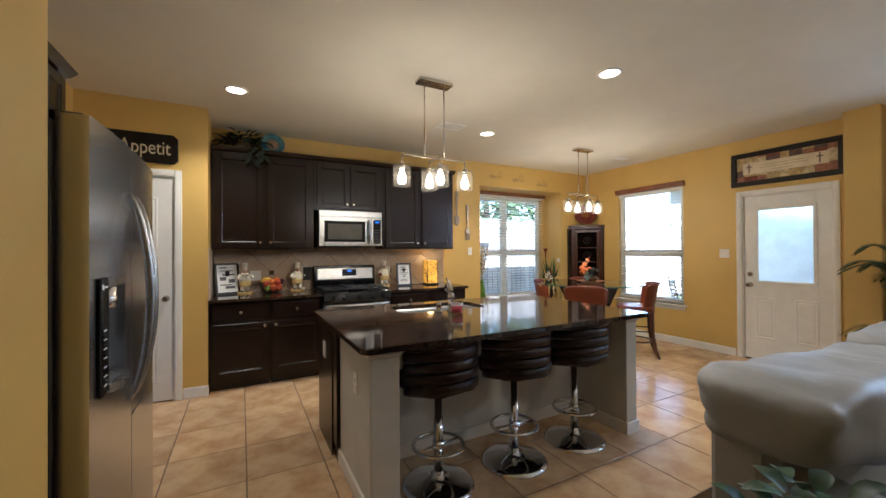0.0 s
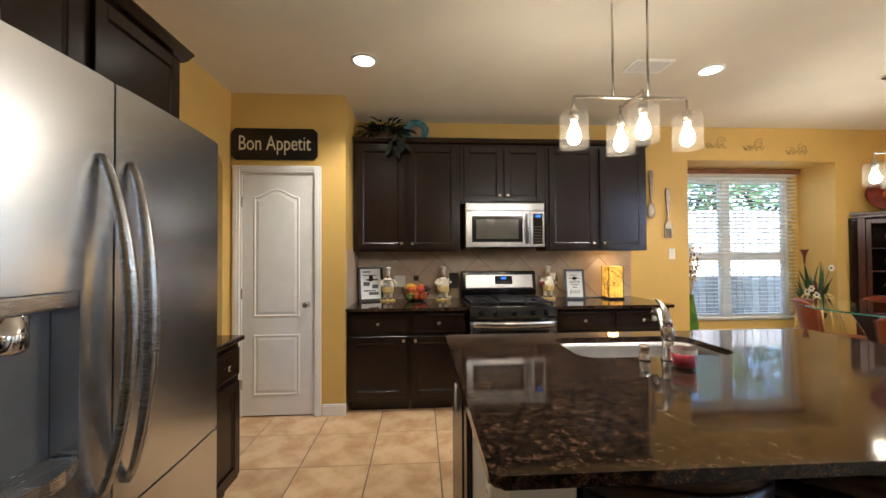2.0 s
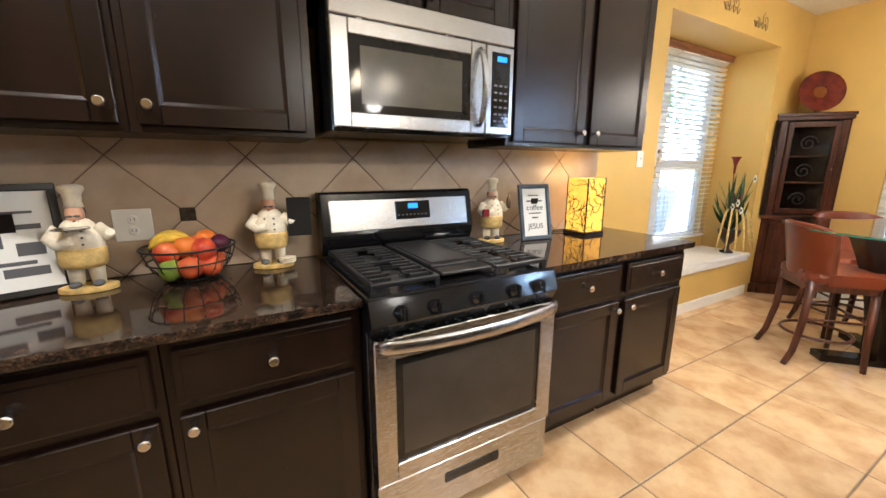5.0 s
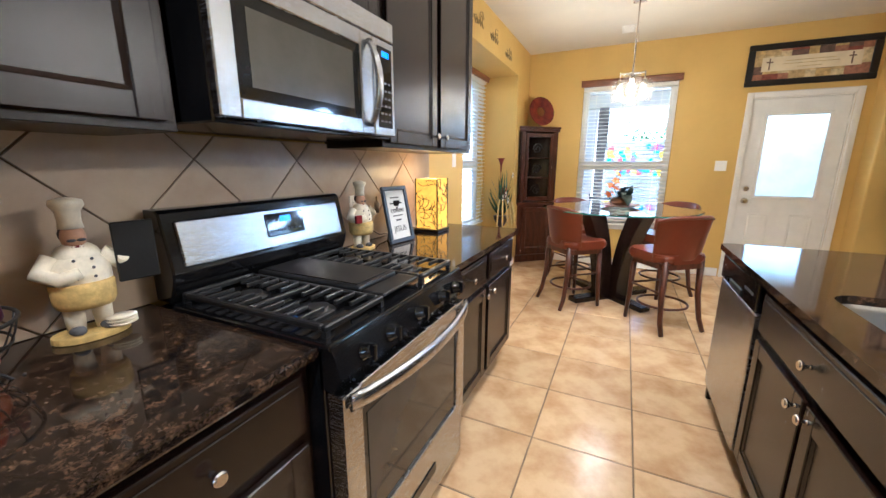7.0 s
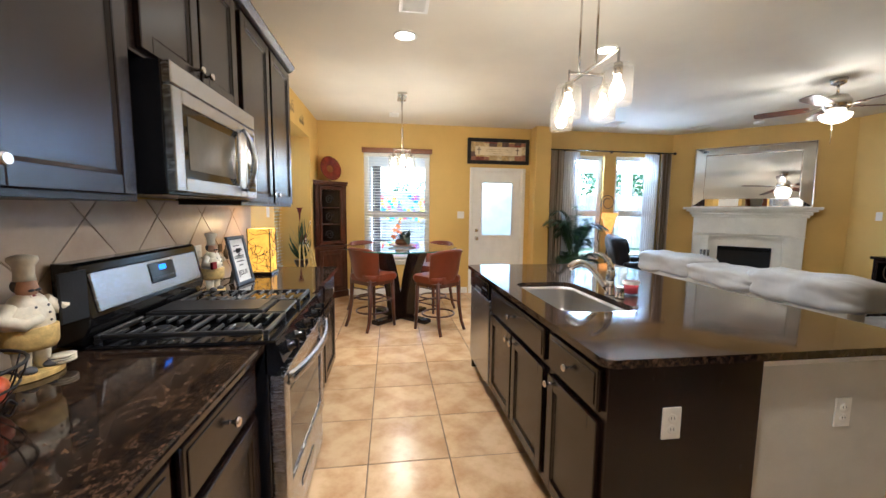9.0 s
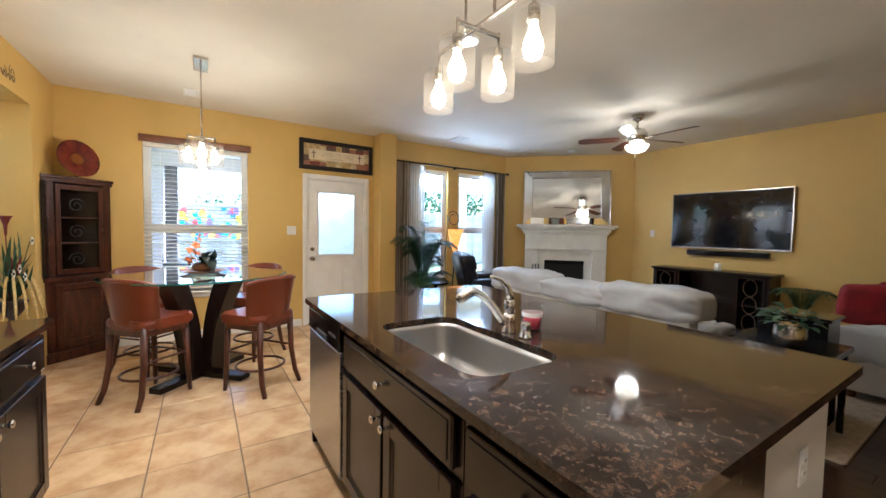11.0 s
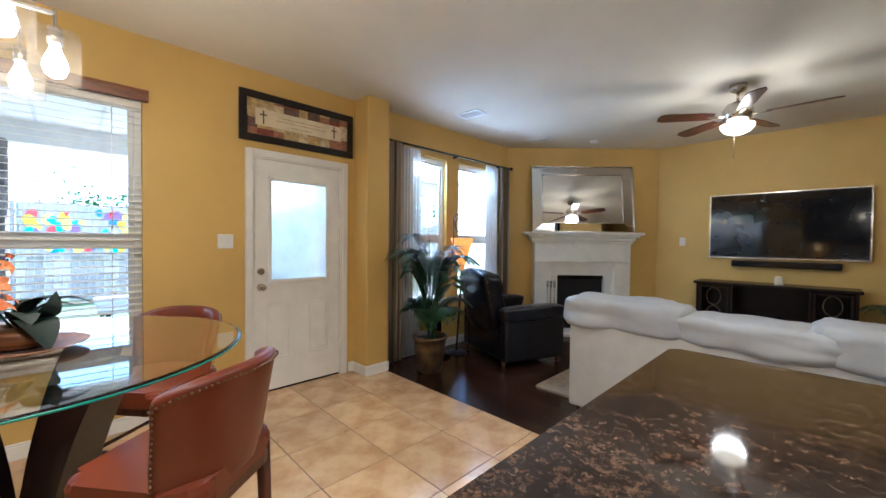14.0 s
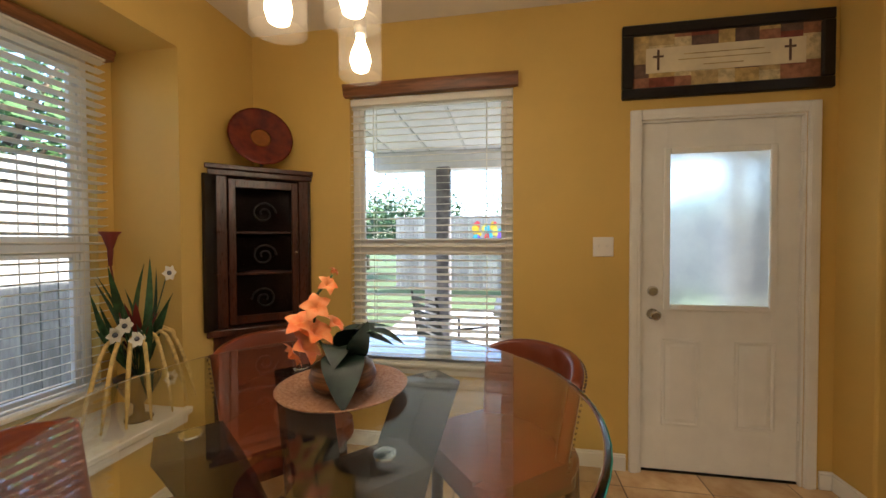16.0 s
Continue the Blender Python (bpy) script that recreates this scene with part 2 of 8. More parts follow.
class Mesh:
    """Gathers faces of one mesh."""

    def __init__(self):
        self.bm = bmesh.new()

    def box(self, x0, x1, y0, y1, z0, z1, bevel=0.0, m=None, seg=1):
        v = [self.bm.verts.new((x, y, z)) for z in (z0, z1) for y in (y0, y1) for x in (x0, x1)]
        idx = ((0, 2, 3, 1), (4, 5, 7, 6), (0, 1, 5, 4), (2, 6, 7, 3), (0, 4, 6, 2), (1, 3, 7, 5))
        faces = [self.bm.faces.new([v[i] for i in f]) for f in idx]
        if bevel:
            edges = list({e for f in faces for e in f.edges})
            made = bmesh.ops.bevel(self.bm, geom=edges, offset=bevel, segments=seg, profile=0.5, affect="EDGES", clamp_overlap=True)
            if m is not None:
                v = list({q for f in made["faces"] for q in f.verts})
        if m is not None:
            bmesh.ops.transform(self.bm, matrix=m, verts=v)
        return self

    def lathe(self, profile, at=(0, 0, 0), n=24, m=None, smooth=True, cap=True):
        """Profile: (radius, height) rows from the bottom up."""
        rings = []
        for r, z in profile:
            ring = []
            for k in range(n):
                a = 2 * math.pi * k / n
                p = Vector((r * math.cos(a), r * math.sin(a), z))
                p = (m @ p if m is not None else p) + Vector(at)
                ring.append(self.bm.verts.new(p))
            rings.append(ring)
        for a, b in zip(rings, rings[1:]):
            for k in range(n):
                f = self.bm.faces.new((a[k], a[(k + 1) % n], b[(k + 1) % n], b[k]))
                f.smooth = smooth
        if cap:
            self.bm.faces.new(rings[0][::-1])
            self.bm.faces.new(rings[-1])
        return self

    def tube(self, pts, r, n=8, closed=False, cap=True):
        pts = [Vector(p) for p in pts]
        radii = r if isinstance(r, (list, tuple)) else [r] * len(pts)
        rings, up = [], None
        for i, p in enumerate(pts):
            if closed:
                d = pts[(i + 1) % len(pts)] - pts[i - 1]
            else:
                d = pts[min(i + 1, len(pts) - 1)] - pts[max(i - 1, 0)]
            d.normalize()
            if up is None:
                up = d.orthogonal().normalized()
            up = (up - d * up.dot(d))
            up = up.normalized() if up.length > 1e-6 else d.orthogonal().normalized()
            side = d.cross(up)
            rings.append([self.bm.verts.new(p + radii[i] * (math.cos(2 * math.pi * k / n) * up + math.sin(2 * math.pi * k / n) * side)) for k in range(n)])
        pairs = list(zip(rings, rings[1:])) + ([(rings[-1], rings[0])] if closed else [])
        for a, b in pairs:
            for k in range(n):
                f = self.bm.faces.new((a[k], a[(k + 1) % n], b[(k + 1) % n], b[k]))
                f.smooth = True
        if cap and not closed:
            self.bm.faces.new(rings[0][::-1])
            self.bm.faces.new(rings[-1])
        return self

    def blob(self, at, size, n=14, rough=0.0, m=None, rows=9):
        prof = []
        rings = []
        for i in range(rows + 1):
            t = math.pi * (i + 0.02) / (rows + 0.04)
            ring = []
            for k in range(n):
                a = 2 * math.pi * k / n
                p = Vector((math.sin(t) * math.cos(a), math.sin(t) * math.sin(a), -math.cos(t)))
                if rough:
                    p *= 1 + rough * noise.noise(p * 2 + Vector(at))
                p = Vector((p.x * size[0], p.y * size[1], p.z * size[2]))
                p = (m @ p if m is not None else p) + Vector(at)
                ring.append(self.bm.verts.new(p))
            rings.append(ring)
        for a, b in zip(rings, rings[1:]):
            for k in range(n):
                self.bm.faces.new((a[k], a[(k + 1) % n], b[(k + 1) % n], b[k])).smooth = True
        self.bm.faces.new(rings[0][::-1])
        self.bm.faces.new(rings[-1])
        return self

    def sheet(self, rows, thick=0.0, smooth=True):
        """A grid of points, given as rows; thick makes it solid."""
        g = [[self.bm.verts.new(p) for p in row] for row in rows]
        faces = []
        for a, b in zip(g, g[1:]):
            for k in range(len(a) - 1):
                f = self.bm.faces.new((a[k], a[k + 1], b[k + 1], b[k]))
                f.smooth = smooth
                faces.append(f)
        if thick:
            bmesh.ops.recalc_face_normals(self.bm, faces=faces)
            bmesh.ops.solidify(self.bm, geom=faces, thickness=thick)
        return self

    def prism(self, outline, z0, z1, bevel=0.0, axis="z", smooth=False):
        """An outline of 2D points, pulled along an axis."""
        def at(p, h):
            return {"z": (p[0], p[1], h), "x": (h, p[0], p[1]), "y": (p[0], h, p[1])}[axis]
        lo = [self.bm.verts.new(at(p, z0)) for p in outline]
        hi = [self.bm.verts.new(at(p, z1)) for p in outline]
        faces = [self.bm.faces.new(lo[::-1]), self.bm.faces.new(hi)]
        n = len(outline)
        for k in range(n):
            f = self.bm.faces.new((lo[k], lo[(k + 1) % n], hi[(k + 1) % n], hi[k]))
            f.smooth = smooth
            faces.append(f)
        if bevel:
            edges = list(set(faces[0].edges) | set(faces[1].edges))
            bmesh.ops.bevel(self.bm, geom=edges, offset=bevel, segments=2, profile=0.5, affect="EDGES", clamp_overlap=True)
        return self

    def move(self, m):
        bmesh.ops.transform(self.bm, matrix=m, verts=self.bm.verts)
        return self


def part(name, mesh, material, parent=None, label=""):
    bm = mesh.bm if isinstance(mesh, Mesh) else mesh
    bmesh.ops.recalc_face_normals(bm, faces=bm.faces)
    data = bpy.data.meshes.new(name)
    bm.to_mesh(data)
    bm.free()
    data.materials.append(material)
    ob = new(name, data)
    if parent is not None:
        ob.parent = parent
        if parent.type == "EMPTY":
            ob.matrix_parent_inverse = Matrix.Translation(parent["base"]).inverted()
    if label:
        ob["label"] = label
    return ob


def thing(name, label, category, group="", base=(0, 0, 0)):
    """An Empty at the thing's base. Its parts are built in the room's coordinates, or round the origin when base is left out."""
    ob = new(name)
    ob.empty_display_size = 0.1
    ob.location = base
    ob["base"] = list(base)
    return tagged(ob, label, category, group)


def struct(name, mesh, material, label="", category=""):
    return tagged(part(name, mesh, material), label or name.replace("_", " "), category or name.split("_")[0], kind="structure")


def wall_mesh(axis, a0, a1, u0, u1, z0, z1, holes=(), arches=()):
    """A wall between a0 and a1 on its axis, from u0 to u1 along it, with holes (u0, u1, z0, z1) and arch tops (u0, u1, spring, top)."""
    mm = Mesh()
    us = sorted({u0, u1, *[h[0] for h in holes], *[h[1] for h in holes]})
    zs = sorted({z0, z1, *[h[2] for h in holes], *[h[3] for h in holes]})

    def solid(i, j):
        if not (0 <= i < len(us) - 1 and 0 <= j < len(zs) - 1):
            return False
        u, z = (us[i] + us[i + 1]) / 2, (zs[j] + zs[j + 1]) / 2
        return not any(h[0] < u < h[1] and h[2] < z < h[3] for h in holes)

    def q(*pts):
        mm.bm.faces.new([mm.bm.verts.new((a, u, z) if axis == "x" else (u, a, z)) for a, u, z in pts])

    for i in range(len(us) - 1):
        for j in range(len(zs) - 1):
            if not solid(i, j):
                continue
            ua, ub, za, zb = us[i], us[i + 1], zs[j], zs[j + 1]
            for a in (a0, a1):
                q((a, ua, za), (a, ub, za), (a, ub, zb), (a, ua, zb))
            for di, dj, e in ((-1, 0, ((ua, za), (ua, zb))), (1, 0, ((ub, za), (ub, zb))), (0, -1, ((ua, za), (ub, za))), (0, 1, ((ua, zb), (ub, zb)))):
                if not solid(i + di, j + dj):
                    (p, r), (s, t) = e
                    q((a0, p, r), (a1, p, r), (a1, s, t), (a0, s, t))
    for ua, ub, spring, top in arches:
        n, c, half = 20, (ua + ub) / 2, (ub - ua) / 2
        rise = top - spring - 0.01
        pts = [(c - half * math.cos(math.pi * k / n), spring + rise * math.sin(math.pi * k / n)) for k in range(n + 1)]
        for (p, r), (s, t) in zip(pts, pts[1:]):
            for a in (a0, a1):
                q((a, p, r), (a, s, t), (a, s, top), (a, p, top))
            q((a0, p, r), (a1, p, r), (a1, s, t), (a0, s, t))
    bmesh.ops.remove_doubles(mm.bm, verts=mm.bm.verts, dist=0.0005)
    return mm

# ---- shell ----
TOP = CEIL + 0.01
struct("ceiling", Mesh().box(-4.2, 6.05, -5.2, 6.0, CEIL, CEIL + 0.12), CEILING, "matte off-white ceiling with light knock-down texture")
struct("wall_north", wall_mesh("y", 5.09, 5.22, -0.13, 5.82, 0, TOP, [(3.47, 5.215, 0.45, 2.41)]), WALL, "warm yellow painted kitchen wall with a window niche", "wall")
struct("wall_niche", wall_mesh("y", 5.52, 5.65, 3.2, 5.5, 0, TOP, [(3.62, 5.13, 0.55, 2.34)]), WALL, "yellow painted back of the window niche", "wall")
nich = Mesh()
nich.box(3.34, 3.47, 5.22, 5.52, 0.3, 2.6).box(5.215, 5.345, 5.22, 5.52, 0.3, 2.6).box(3.34, 5.345, 5.22, 5.52, 2.41, 2.6)
struct("wall_niche_sides", nich, WALL, "yellow painted reveals of the window niche", "wall")
struct("window_seat", Mesh().box(3.44, 5.245, 5.055, 5.52, 0.42, 0.455, 0.006).box(3.47, 5.215, 5.065, 5.09, 0.38, 0.42), WHITE, "white painted window seat board", "window seat")
struct("wall_chase", wall_mesh("x", -0.26, -0.13, 4.43, 5.22, 0, TOP), WALL, "yellow painted wall end beside the cabinets", "wall")
struct("wall_pantry", wall_mesh("y", 4.43, 4.55, -1.23, -0.26, 0, TOP, [(-1.02, -0.395, 0, 2.09)]), WALL, "yellow painted wall round the pantry door", "wall")
struct("wall_west_kitchen", wall_mesh("x", -1.23, -1.1, 1.53, 4.43, 0, TOP, [(3.42, 4.30, 0.0, 2.31)], [(3.42, 4.30, 2.09, 2.31)]), WALL, "yellow painted wall with an arched opening", "wall")
struct("wall_west_living", wall_mesh("x", -0.43, -0.3, -2.65, 1.40, 0, TOP, [(-0.62, 0.25, 0, 2.1)]), WALL, "yellow painted living room side wall", "wall")
struct("wall_fridge_side", wall_mesh("y", 1.40, 1.53, -1.23, -0.3, 0, TOP), WALL, "yellow painted wall end beside the refrigerator", "wall")
struct("wall_east", wall_mesh("x", 5.82, 5.95, 1.6, 5.22, 0, TOP, [(3.315, 4.38, 0.58, 2.33), (1.745, 2.585, 0, 2.06)]), WALL, "yellow painted wall with window and back door", "wall")
struct("wall_column", Mesh().box(5.58, 5.95, 1.335, 1.6, 0, TOP, 0.012, seg=2), WALL, "yellow painted wall corner with rounded edges", "wall")
struct("wall_east_living", wall_mesh("x", 5.82, 5.95, -1.1, 1.335, 0, TOP, [(0.25, 0.81, 0.55, 2.38), (-0.74, 0.03, 0.55, 2.38)]), WALL, "yellow painted living room wall with two windows", "wall")
a45 = math.atan2(-2.65 + 1.05, 4.2 - 5.82)
diag = wall_mesh("y", -0.13, 0, 0, math.hypot(1.62, 1.6), 0, TOP)
diag.move(Matrix.Translation((5.82, -1.05, 0)) @ Matrix.Rotation(a45, 4, "Z") @ Matrix.Diagonal((1, -1, 1, 1)))
struct("wall_fireplace", diag, WALL, "yellow painted angled wall behind the fireplace", "wall")
struct("wall_south", wall_mesh("y", -2.78, -2.65, -0.43, 4.25, 0, TOP, [(-0.185, 0.65, 0, 2.40)], [(-0.185, 0.65, 2.12, 2.40)]), WALL, "yellow painted wall with an arched hall opening", "wall")
# rooms beyond the openings
struct("wall_hall_back", wall_mesh("y", -4.3, -4.2, -1.5, 2.2, 0, TOP), WALL, "yellow painted hall end wall", "wall")
struct("wall_hall_west", wall_mesh("x", -0.45, -0.35, -4.2, -2.78, 0, TOP, [(-3.75, -3.0, 0, 2.06)]), WALL, "yellow painted hall side wall", "wall")
struct("wall_hall_east", wall_mesh("x", 1.2, 1.3, -4.2, -2.78, 0, TOP), WALL, "yellow painted hall side wall", "wall")
ORANGE = mat("terracotta_wall_paint", (0.42, 0.13, 0.035), 0.6, vary=0.06, scale=1.5, bump=0.2, bump_scale=140)
struct("wall_dining_west", wall_mesh("x", -4.1, -4.0, 0.5, 5.3, 0, TOP, [(2.6, 3.5, 0.9, 2.2)]), ORANGE, "terracotta painted wall of the next room", "wall")
struct("wall_dining_north", wall_mesh("y", 5.2, 5.3, -4.1, -0.26, 0, TOP), ORANGE, "terracotta painted wall of the next room", "wall")
struct("wall_dining_south", wall_mesh("y", 0.9, 1.0, -4.1, -1.23, 0, TOP), ORANGE, "terracotta painted wall of the next room", "wall")
struct("wall_study", wall_mesh("x", -2.1, -2.0, -1.6, 0.9, 0, TOP), WALL, "yellow painted wall of the side passage", "wall")
struct("wall_study_north", wall_mesh("y", 0.8, 0.9, -2.0, -0.43, 0, TOP), WALL, "yellow painted wall of the side passage", "wall")
struct("wall_study_south", wall_mesh("y", -1.6, -1.5, -2.0, -0.43, 0, TOP), WALL, "yellow painted wall of the side passage", "wall")
# floors: mortar bed and subfloor
TILE_X, TILE_Y, PITCH = 2.01, 1.348, 0.457
FLOOR_TILE = struct("floor_tile", Mesh().box(-4.1, 5.95, TILE_Y, 5.65, -0.15, -0.004), GROUT, "travertine-look ceramic tile floor with brown grout", "floor")
FLOOR_WOOD = struct("floor_wood", Mesh().box(-2.1, 5.95, -1.05, TILE_Y, -0.15, -0.005).prism([(-2.1, -2.78), (4.15, -2.78), (5.9, -1.05), (-2.1, -1.05)], -0.15, -0.005).box(-0.45, 1.3, -4.3, -2.78, -0.15, -0.005), WOODFLOOR, "dark espresso hardwood floor", "floor")


def baseboard(name, *runs):
    mm = Mesh()
    for x0, x1, y0, y1 in runs:
        mm.box(x0, x1, y0, y1, 0, 0.085, 0.003).box(x0 + 0.003 * (x1 - x0 < 0.05), x1, y0, y1 - 0.003 * (y1 - y0 < 0.05), 0.085, 0.1, 0.004)
    return struct(name, mm, WHITE, "white painted baseboard", "baseboard")


baseboard("baseboard_north", (2.83, 5.3, 5.074, 5.09))
baseboard("baseboard_east", (5.804, 5.82, 2.66, 4.75), (5.804, 5.82, 1.6, 1.67), (5.57, 5.80, 1.602, 1.616))
baseboard("baseboard_column", (5.564, 5.58, 1.335, 1.618))
baseboard("baseboard_pantry", (-0.33, -0.125, 4.414, 4.43))
baseboard("baseboard_south", (0.65, 4.2, -2.65, -2.634))
baseboard("baseboard_west", (-0.3, -0.284, -2.65, -0.7))
baseboard("baseboard_east_living", (5.804, 5.82, -1.0, 1.33))

# ---- kitchen ----


def panel_door(w, h, t=0.02, rail=0.058, lip=0.012):
    """A door with a recessed panel and a moulded inner edge; front at y = 0 facing -y, lower left at the origin."""
    mm = Mesh()
    mm.box(0, rail, 0, t, 0, h, 0.003).box(w - rail, w, 0, t, 0, h, 0.003)
    mm.box(rail, w - rail, 0, t, 0, rail, 0.003).box(rail, w - rail, 0, t, h - rail, h, 0.003)
    mm.box(rail - 0.002, w - rail + 0.002, 0.011, t - 0.002, rail - 0.002, h - rail + 0.002)
    a, b, c, d = rail - 0.002, w - rail + 0.002, rail - 0.002, h - rail + 0.002
    for p in (((a, c), (b, c), (b - lip, c + lip), (a + lip, c + lip)), ((b, c), (b, d), (b - lip, d - lip), (b - lip, c + lip)),
              ((b, d), (a, d), (a + lip, d - lip), (b - lip, d - lip)), ((a, d), (a, c), (a + lip, c + lip), (a + lip, d - lip))):
        ys = (0.004, 0.004, 0.0108, 0.0108)
        mm.bm.faces.new([mm.bm.verts.new((q[0], y, q[1])) for q, y in zip(p, ys)])
    return mm


def knob_mesh(x, z, y=0.0):
    turn = Matrix.Rotation(radians(90), 4, "X")
    return Mesh().lathe([(0.008, 0), (0.006, 0.004), (0.0055, 0.014), (0.012, 0.018), (0.0155, 0.023), (0.0155, 0.027), (0.011, 0.031)], (x, y, z), 14, turn)


def base_cabinet(w, drawers, doors, m, label, group, knobs="in", low=0.884):
    """drawers, doors: (x0, x1) across the front. Local front frame at y = 0, facing -y."""
    ob = thing("base_cabinet", label, "cabinet", group)
    body = Mesh().box(0, w, 0.0, 0.48 if low < 0.8 else 0.60, 0.10, low, 0.002).box(0, w, 0.0, 0.02, low - 0.01, 0.884).box(0.01, w - 0.01, 0.07, 0.59, 0.0, 0.10)
    part("body", body, ESPRESSO, ob)
    for a, b in drawers:
        d = part("drawer_front", Mesh().box(a, b, -0.02, -0.001, 0.70, 0.855, 0.006, seg=2).box(a + 0.02, b - 0.02, -0.0235, -0.02, 0.72, 0.835, 0.003), ESPRESSO, ob)
        part("knob", knob_mesh((a + b) / 2, 0.778, -0.0235), NICKEL, d, "satin nickel knob")
    for i, (a, b) in enumerate(doors):
        dm = panel_door(b - a, 0.53)
        dm.move(pose(a, -0.021, 0.135))
        d = part("door", dm, ESPRESSO, ob)
        right = (i % 2 == 0) if knobs == "in" else (knobs == "right")
        part("knob", knob_mesh(b - 0.03 if right else a + 0.03, 0.63, -0.021), NICKEL, d, "satin nickel knob")
    ob.matrix_basis = m
    return ob


CAB = "espresso-stained base cabinet with drawer and panel door"
base_cabinet(0.546, [(0.03, 0.525)], [(0.03, 0.525)], pose(-0.126, 4.45, 0), CAB + " beside the wall", "kitchen base cabinets", "right")
base_cabinet(0.522, [(0.022, 0.495)], [(0.022, 0.495)], pose(0.421, 4.45, 0), CAB + " beside the range", "kitchen base cabinets", "left")
base_cabinet(0.545, [(0.03, 0.52)], [(0.03, 0.52)], pose(1.718, 4.45, 0), CAB + " beside the range", "kitchen base cabinets", "right")
base_cabinet(0.535, [(0.025, 0.51)], [(0.025, 0.51)], pose(2.264, 4.45, 0), CAB + " at the end", "kitchen base cabinets", "left")
base_cabinet(0.765, [(0.03, 0.37), (0.39, 0.74)], [(0.03, 0.37), (0.39, 0.74)], pose(-0.54, 2.615, 0, 0, 0, 90), "espresso-stained wooden base cabinet beside the refrigerator", "kitchen base cabinets")


def counter(name, outline, label, hole=None, z0=0.885, z1=0.915):
    top = Mesh().prism(outline, z0, z1, 0.008)
    ob = tagged(part(name, top, GRANITE), label, "countertop")
    if hole:
        cut = part("cutter", Mesh().prism(hole, z0 - 0.1, z1 + 0.1), GRANITE)
        mod = ob.modifiers.new("hole", "BOOLEAN")
        mod.object, mod.solver = cut, "EXACT"
        data = bpy.data.meshes.new_from_object(ob.evaluated_get(bpy.context.evaluated_depsgraph_get()))
        ob.modifiers.clear()
        ob.data = data
        bpy.data.objects.remove(cut)
    return ob


def round_rect(x0, x1, y0, y1, r, n=6):
    rs = r if isinstance(r, tuple) else (r, r, r, r)
    out = []
    for (cx, cy, s), rr in zip((((x1, y1, 0)), (x0, y1, 1), (x0, y0, 2), (x1, y0, 3)), rs):
        ox = cx - rr if cx == x1 else cx + rr
        oy = cy - rr if cy == y1 else cy + rr
        out += [(ox + rr * math.cos(math.pi / 2 * (s + k / n)), oy + rr * math.sin(math.pi / 2 * (s + k / n))) for k in range(n + 1)]
    return out


counter("countertop", [(-0.128, 4.405), (0.943, 4.405), (0.943, 5.088), (-0.128, 5.088)], "polished dark brown granite countertop on base cabinets")
counter("countertop", round_rect(1.718, 2.83, 4.405, 5.088, (0.004, 0.004, 0.004, 0.02)), "polished dark brown granite countertop on base cabinets")
counter("countertop", [(-1.098, 2.605), (-0.508, 2.605), (-0.508, 3.387), (-1.098, 3.387)], "polished granite countertop beside the refrigerator")
ISLAND_TOP = counter("island_countertop", round_rect(0.661, 2.85, 1.89, 3.278, 0.03), "polished brown granite island countertop with sink cut-out",
                     round_rect(1.23, 1.985, 2.745, 3.145, (0.09, 0.09, 0.09, 0.09)))

# backsplash: square tiles laid on the diagonal
SPLASH_WALL = struct("backsplash", Mesh().box(-0.13, 2.80, 5.080, 5.0895, 0.915, 1.43), GROUT, "beige ceramic backsplash tiles laid on the diagonal", "backsplash")
struct("backsplash_return", Mesh().box(-0.1295, -0.121, 4.44, 5.08, 0.915, 1.43), SPLASH, "beige ceramic backsplash tile on the side wall", "backsplash")


def clip(poly, x0, x1, y0, y1):
    for axis, lim, keep in ((0, x0, 1), (0, x1, -1), (1, y0, 1), (1, y1, -1)):
        out = []
        for i, p in enumerate(poly):
            q = poly[i - 1]
            ip, iq = (p[axis] - lim) * keep >= 0, (q[axis] - lim) * keep >= 0
            if ip != iq:
                f = (lim - q[axis]) / (p[axis] - q[axis])
                out.append((q[0] + f * (p[0] - q[0]), q[1] + f * (p[1] - q[1])))
            if ip:
                out.append(p)
        poly = out
        if not poly:
            return []
    return poly


DIAG = 0.437
ACCENTS = [(0.4735, 1.1335), (2.2215, 1.1335)]
for row in range(-3, 4):
    for col in range(-3, 8):
        cx = 0.692 + DIAG / 2 * (col * 2 + row % 2)
        cz = 1.352 + DIAG / 2 * row + 0.0
        c = cz + DIAG / 2
        h = DIAG / 2 - 0.0035
        poly = clip([(cx - h, c), (cx, c - h), (cx + h, c), (cx, c + h)], -0.119, 2.80, 0.917, 1.43)
        if len(poly) > 2 and (max(p[0] for p in poly) - min(p[0] for p in poly)) > 0.02:
            part("tile", Mesh().prism([(p[0], p[1]) for p in poly], 5.074, 5.081, 0.0015, axis="y"), SPLASH, SPLASH_WALL)
ACCENTTILE = mat("bronze_accent_tile", (0.06, 0.045, 0.03), 0.35, 0.5, vary=0.4, scale=60, bump=0.6)
for ax, az in ACCENTS:
    part("accent_tile", Mesh().box(ax - 0.026, ax + 0.026, 5.070, 5.079, az - 0.026, az + 0.026, 0.003), ACCENTTILE, SPLASH_WALL, "small dark bronze accent tile")


